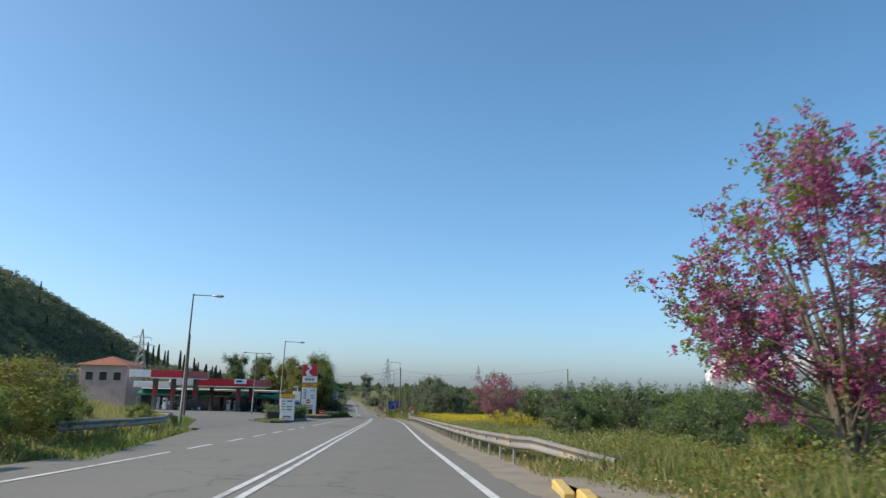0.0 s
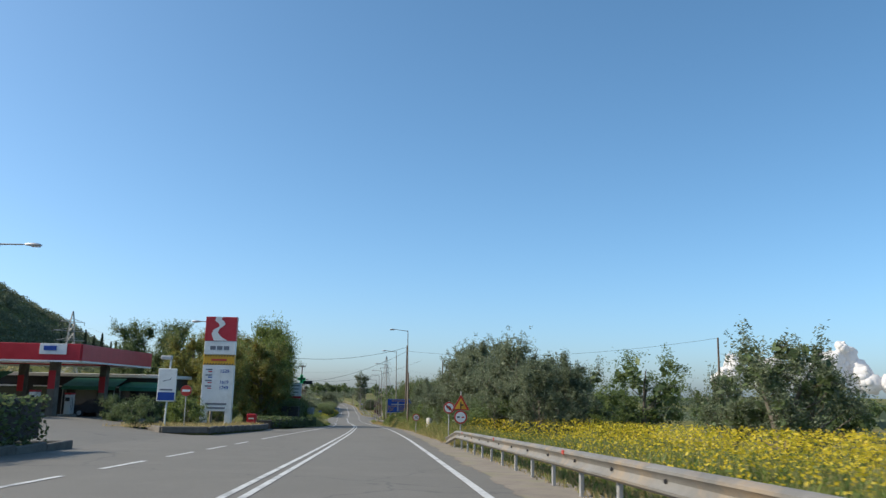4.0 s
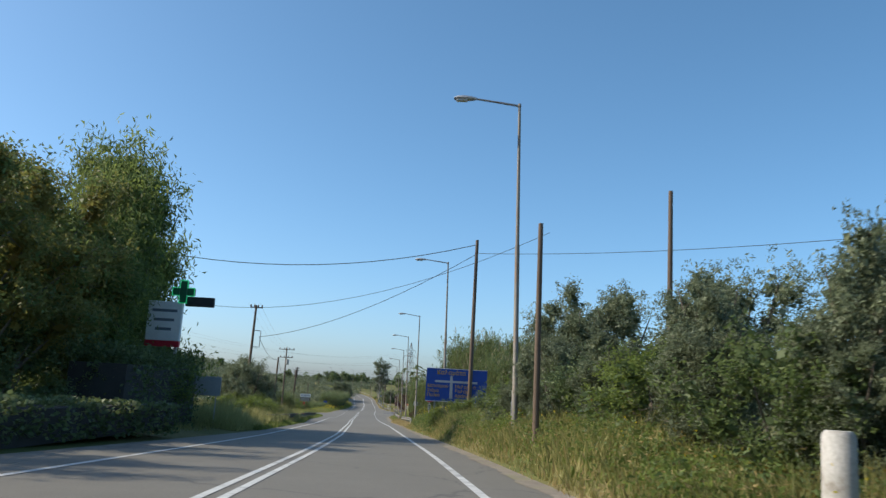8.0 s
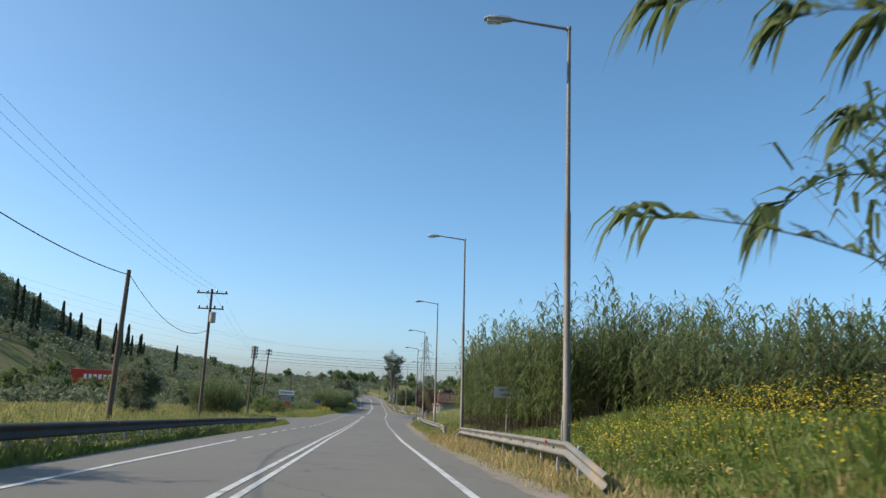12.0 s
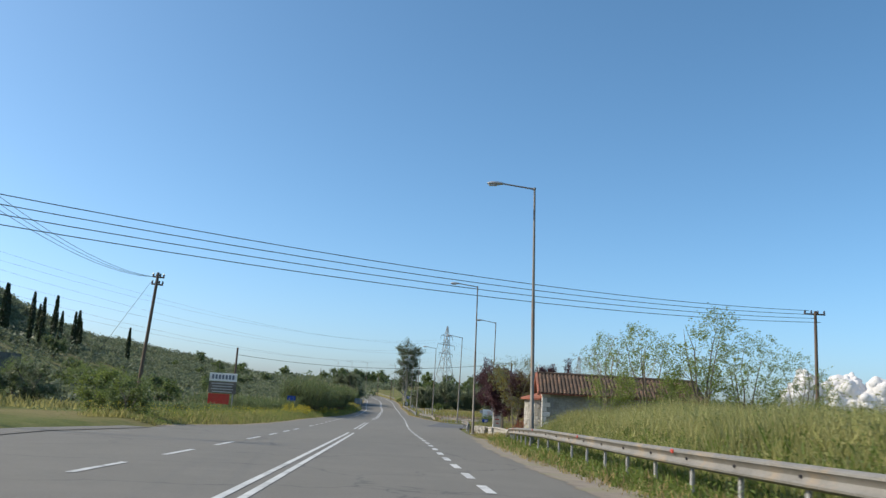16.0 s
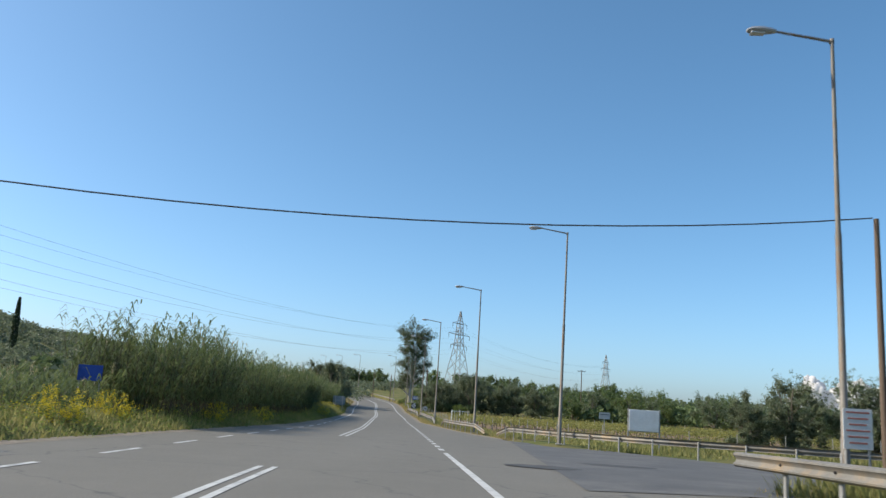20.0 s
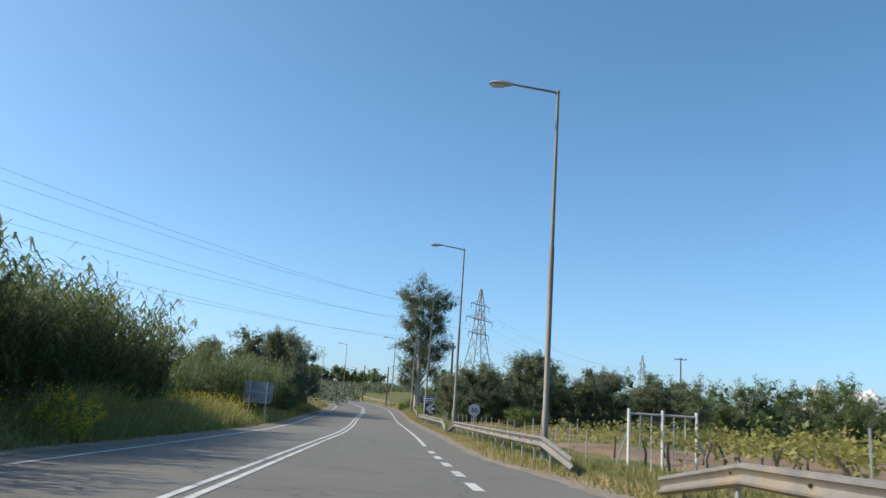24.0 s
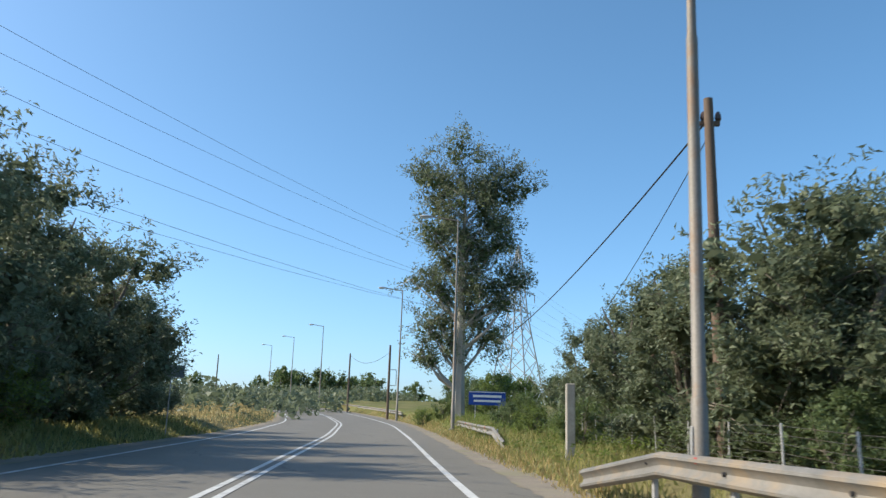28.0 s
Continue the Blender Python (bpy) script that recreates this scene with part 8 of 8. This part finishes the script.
courses(DEP - 0.5, 3.7, lambda y, z, w: 0.12 < y and y + w / 2 < DEP - 0.6 + 0.4 and z < EAVE + (RIDGE_H - EAVE) * (1 - abs(y + 0.4 - DEP / 2) / (DEP / 2)) - 0.28 and not (abs(y + 0.4 - DEP / 2) + w / 2 < AR and z < 2.7),
        lambda y, z, w, h: part("stone", Geo().box((0.0, y + 0.4, z), (rng.uniform(0.02, 0.04), w, h), 0, 0.04, twist()), M_RUBBLE, gable[0]))
courses(3.1 * AR, 2.25, lambda s, z, w: 0.2 < s < 3.0 * AR,
        lambda s, z, w, h: part("stone", Geo().box((-(AR - 0.005) * math.sin(s / AR) * 0.8, DEP / 2 - (AR - 0.005) * math.cos(s / AR), z), (w * 0.94, rng.uniform(0.03, 0.06), h), 0, 0.04, Matrix.Rotation(math.atan2(math.sin(s / AR), -math.cos(s / AR) * 0.8), 4, "Z") @ Matrix.Rotation(rng.uniform(-0.2, 0.2), 4, "Y")), M_RUBBLE, apse))
courses(LEN - 0.4, EAVE - 0.3, lambda x, z, w: x > 0.55 and z > 0.9,
        lambda x, z, w, h: part("stone", Geo().box((x, 0.0, z), (w, rng.uniform(0.03, 0.06), h), 0, 0.04, Matrix.Rotation(rng.uniform(-0.14, 0.14), 4, "Y")), M_RUBBLE, side))
for q in range(10):
    lng = q % 2
    part("quoin", Geo().box((0.09 + 0.1 * lng, 0.14 - 0.05 * lng, 0.1 + 0.285 * q), (0.3 + 0.2 * lng, 0.4 - 0.1 * lng, 0.265), 0, 0.02), M_PLASTER, ch)
slope = math.atan2(RIDGE_H - EAVE, DEP / 2)
for sgn in (-1, 1):
    e0, r0 = (-0.35, DEP / 2) if sgn < 0 else (DEP + 0.35, DEP / 2)
    part("roof_board", Geo().add([(-0.3, e0, EAVE - 0.1), (LEN + 0.3, e0, EAVE - 0.1), (LEN + 0.3, r0, RIDGE_H), (-0.3, r0, RIDGE_H), (-0.3, e0, EAVE - 0.2), (LEN + 0.3, e0, EAVE - 0.2), (LEN + 0.3, r0, RIDGE_H - 0.1), (-0.3, r0, RIDGE_H - 0.1)],
                                  [(0, 1, 2, 3), (7, 6, 5, 4), (0, 4, 5, 1), (3, 2, 6, 7), (0, 3, 7, 4), (1, 5, 6, 2)]), M_TILE, ch)
for sgn in (-1, 1):
    mid = Vector((-0.3, DEP / 2 + sgn * (DEP / 4 + 0.17), (EAVE - 0.1 + RIDGE_H) / 2 - 0.02))
    part("gable_cornice", Geo().box(mid, (0.14, math.hypot(DEP / 2 + 0.35, RIDGE_H - EAVE + 0.1), 0.26), 0, 0.03, Matrix.Rotation(-sgn * slope, 4, "X")), M_TERRA, ch)
part("eave_board", Geo().box((LEN / 2, -0.37, EAVE - 0.14), (LEN + 0.66, 0.06, 0.12), 0, 0.01), M_TERRA, ch)
part("ridge_tiles", Geo().tube([(-0.3, DEP / 2, RIDGE_H + 0.06), (LEN + 0.3, DEP / 2, RIDGE_H + 0.06)], 0.11, 8), M_TILE, ch)
part("cross", Geo().box((-0.2, DEP / 2, RIDGE_H + 0.36), (0.05, 0.06, 0.5), 0, 0.01).box((-0.2, DEP / 2, RIDGE_H + 0.42), (0.05, 0.26, 0.06), 0, 0.01), M_WHITE, ch)
# half-round tiles on the slope towards the traffic; those past the near 300 in one mesh
tile_v, tile_f = [], []
for i in range(5):
    a = math.pi * i / 4
    tile_v += [(0.1 * math.cos(a), 0, 0.07 * math.sin(a)), (0.085 * math.cos(a), 0.42, 0.06 * math.sin(a) + 0.02)]
tile_f = [(2 * i, 2 * i + 2, 2 * i + 3, 2 * i + 1) for i in range(4)] + [(8, 6, 4, 2, 0)]
TILE = bpy.data.meshes.new("roof_tile")
TILE.from_pydata(tile_v, [], tile_f)
TILE.materials.append(M_TILE)
rest = Geo()
cols, rows = int((LEN + 0.5) / 0.23), 6
for c in range(cols):
    for r_ in range(rows):
        m = Matrix.Translation((-0.2 + 0.23 * c + 0.1, -0.4 + 0.385 * r_ * math.cos(slope), EAVE - 0.11 + 0.385 * r_ * math.sin(slope))) @ Matrix.Rotation(slope, 4, "X") @ Matrix.Rotation(R.uniform(-0.03, 0.03), 4, "Z")
        if c < 37:
            o = part("roof_tile", TILE, None, ch)
            o.matrix_local = m
        else:
            rest.add([m @ Vector(v) for v in tile_v], tile_f)
tagged(part("roof_tiles", rest, M_TILE, ch), kind="stuff")

# ---- vineyard, fences and gate ----
def vines():
    rng = np.random.default_rng(541)
    V, F, n0 = [], [], 0
    st = Geo()
    for row in range(14):
        y0 = 403 + row * 2.5
        for k in range(30):
            u = 7.4 + k * 1.4 + rng.uniform(-0.2, 0.2)
            p = G(u, y0 + rng.uniform(-0.15, 0.15))
            if row < 10 and k < 16:
                st.tube([p, p + Vector((rng.normal(0, 0.05), 0, 0.35)), p + Vector((rng.normal(0, 0.12), 0, 0.7))], [0.05, 0.04, 0.03], 5)
            m = 64 if row < 8 else 40
            c = np.array(p) + rng.normal(0, 1, (m, 3)) * [0.42, 0.22, 0.2] + [0, 0, 0.78]
            v, f = leaf_quads(c, (0.1, 0.2), (0.12, 0.2), rng, three=True)
            V.append(v), F.append(f + n0)
            n0 += len(v)
    tagged(part("vine_leaves", fast_mesh("vine_leaves", np.concatenate(V), np.concatenate(F)), L_VINE), "rows of yellow-green vine leaves", "vines", kind="stuff")
    tagged(part("vine_stems", st, M_BARK), "short dark gnarled vine stems in rows", "vines", kind="stuff")
    g = [G(u, y, 0.06 if 401 < y < 440 and 6.6 < u < 51 else -0.3) for y in np.arange(401, 442, 2.0) for u in np.arange(6.6, 52, 2.0)]
    nu = len(np.arange(6.6, 52, 2.0))
    ny = len(np.arange(401, 442, 2.0))
    tagged(part("vineyard_soil", Geo().add(g, [(i * nu + j, i * nu + j + 1, (i + 1) * nu + j + 1, (i + 1) * nu + j) for i in range(ny - 1) for j in range(nu - 1)]), surface("brown_soil", (0.16, 0.1, 0.06), (0.26, 0.18, 0.11), 1.5, 14, 0.95, 0, 0.6)), "bare brown soil of vineyard", "soil", kind="structure")


vines()


def wire_fence(pts, every, h, label, rows=4, mat=M_POST, r=0.03):
    t = thing("wire_fence", label, "fence", "wire fences")
    p = np.array(pts, float)
    seg = np.concatenate([[0], np.cumsum(np.hypot(np.diff(p[:, 0]), np.diff(p[:, 1])))])
    tops = []
    for s in np.arange(0, seg[-1] + 0.01, every):
        b = G(float(np.interp(s, seg, p[:, 0])), float(np.interp(s, seg, p[:, 1])))
        lean = Vector((R.normal() * 0.03, R.normal() * 0.03, 0))
        part("fence_post", Geo().tube([b - Vector((0, 0, 0.2)), b + Vector((0, 0, h)) + lean], r, 6), mat, t)
        tops.append((b, lean))
    for k in range(rows):
        z = h * (0.15 + 0.8 * k / max(1, rows - 1))
        part("fence_wire", Geo().tube([b + Vector((0, 0, z)) + l * (z / h) for b, l in tops], 0.004, 3), M_DARKSTEEL, t)
    return t


wire_fence([(11, 386), (9.5, 400), (8.0, 408), (7.2, 413)], 2.4, 1.15, "thin wire fence with steel posts before field", 3, M_POST, 0.02)
wire_fence([(40, 380), (20, 380), (11, 386)], 2.6, 1.15, "wire fence along the side road field", 3, M_POST, 0.02)
wire_fence([(6.0, 424), (6.2, 436), (6.2, 448), (6.2, 470)], 2.5, 0.9, "wire fence on grey posts beside vineyard", 4, M_POST, 0.022)
wire_fence([(5.9, 470.5), (6.4, 482), (7, 494)], 2.0, 0.8, "wire mesh fence below trees", 6, M_POST, 0.02)
wire_fence([(8, 444), (24, 446), (46, 447)], 2.5, 1.1, "wire fence across the dry field", 4)
t = thing("field_gate", "grey tubular steel gate frame in vineyard fence", "gate", at=G(6.2, 420.5))
for dx in (0.0, 0.85, 1.7):
    part("gate_post", Geo().tube([(dx, 0, -0.3), (dx, 0, 1.5)], 0.04, 8), M_SIGNWHITE, t)
part("top_bar", Geo().tube([(0, 0, 1.38), (1.7, 0, 1.38)], 0.03, 7), M_SIGNBACK, t)
for k in (1, 2, 4, 5):
    part("gate_bar", Geo().tube([(0.283 * k, 0, -0.05), (0.283 * k, 0, 1.38)], 0.016, 6), M_SIGNWHITE, t)
for k in range(8):
    part("gate_wire", Geo().tube([(0, 0, 0.15 + 0.15 * k), (1.7, 0, 0.15 + 0.15 * k)], 0.004, 3), M_POST, t)
part("brace", Geo().tube([(1.7, 0, 0.95), (2.1, 0, -0.1)], 0.035, 7), M_SIGNBACK, t)
part("brace", Geo().tube([(0, 0, 1.0), (-0.3, 0.3, -0.1)], 0.025, 7), M_SIGNBACK, t)
# gate pillar and white posts
solid("gate_pillar", Geo().box(G(4.6, 481, 0.75), (0.2, 0.24, 1.7), 0, 0.02), M_STONE, "stained white concrete gate pillar", "pillar")
for x, y, top in ((-4.9, 149.3, -4.45), (-4.74, 145.45, -4.33)):
    solid("marker_post", Geo().tube([(x, y, top - 1.3), (x, y, top - 0.06), (x, y, top)], [0.2, 0.185, 0.15], 14), M_WHITEWASH, "short white-painted marker post in weeds", "post", "marker posts", smooth=True)

# ---- clouds low over the horizon ----
m_cloud, tr_, bs_ = nodes_of("cloud_white")
bs_.inputs["Base Color"].default_value = (0.5, 0.475, 0.45, 1)
bs_.inputs["Roughness"].default_value = 1.0
bs_.inputs["Specular IOR Level"].default_value = 0.0
# weak bluish glow stands in for sky light on the clouds
bs_.inputs["Emission Color"].default_value = (0.75, 0.82, 0.95, 1)
bs_.inputs["Emission Strength"].default_value = 0.18
rng = np.random.default_rng(551)


def cloud(cx, cy, cz, w, h, n, label):
    """A heap of billows, low at its ends, each with smaller ones on it."""
    b = bmesh.new()
    for k in range(n):
        t_ = rng.uniform(-1, 1)
        top = h * (1 - abs(t_) ** 2.2) * (0.75 + 0.25 * math.sin(5 * t_ + cx))
        r_ = rng.uniform(0.12, 0.2) * h
        c = Vector((t_ * w / 2, rng.uniform(-0.12, 0.12) * w, rng.uniform(-0.1, 1.0) * max(0.05 * h, top - r_)))
        bmesh.ops.create_icosphere(b, subdivisions=3, radius=r_, matrix=Matrix.Translation(c))
        for q in range(5):
            d = Vector((rng.normal(), rng.normal() - 0.8, rng.normal() + 0.4)).normalized()
            bmesh.ops.create_icosphere(b, subdivisions=2, radius=r_ * rng.uniform(0.3, 0.55), matrix=Matrix.Translation(c + d * r_ * 0.85))
    b.normal_update()
    for v in b.verts:
        v.co += v.normal * noise.fractal(v.co * (6.0 / h), 0.9, 2.1, 4) * h * 0.05
    me = bpy.data.meshes.new("cloud")
    b.to_mesh(me)
    b.free()
    me.polygons.foreach_set("use_smooth", [True] * len(me.polygons))
    o = part("cloud", me, m_cloud)
    o.location = (cx, cy, cz)
    o.rotation_euler = (0, 0, math.atan2(cy, cx) - math.pi / 2)
    tagged(o, label, "cloud", "clouds", "structure")


cloud(1400, 3650, 70, 290, 200, 46, "white cumulus cloud low over the horizon")
cloud(1690, 3530, 70, 340, 225, 46, "white cumulus cloud low over the horizon")
cloud(2000, 3350, 70, 340, 210, 40, "white cumulus cloud low over the horizon")
cloud(1330, 3690, 165, 60, 50, 10, "small white cloud low over the horizon")
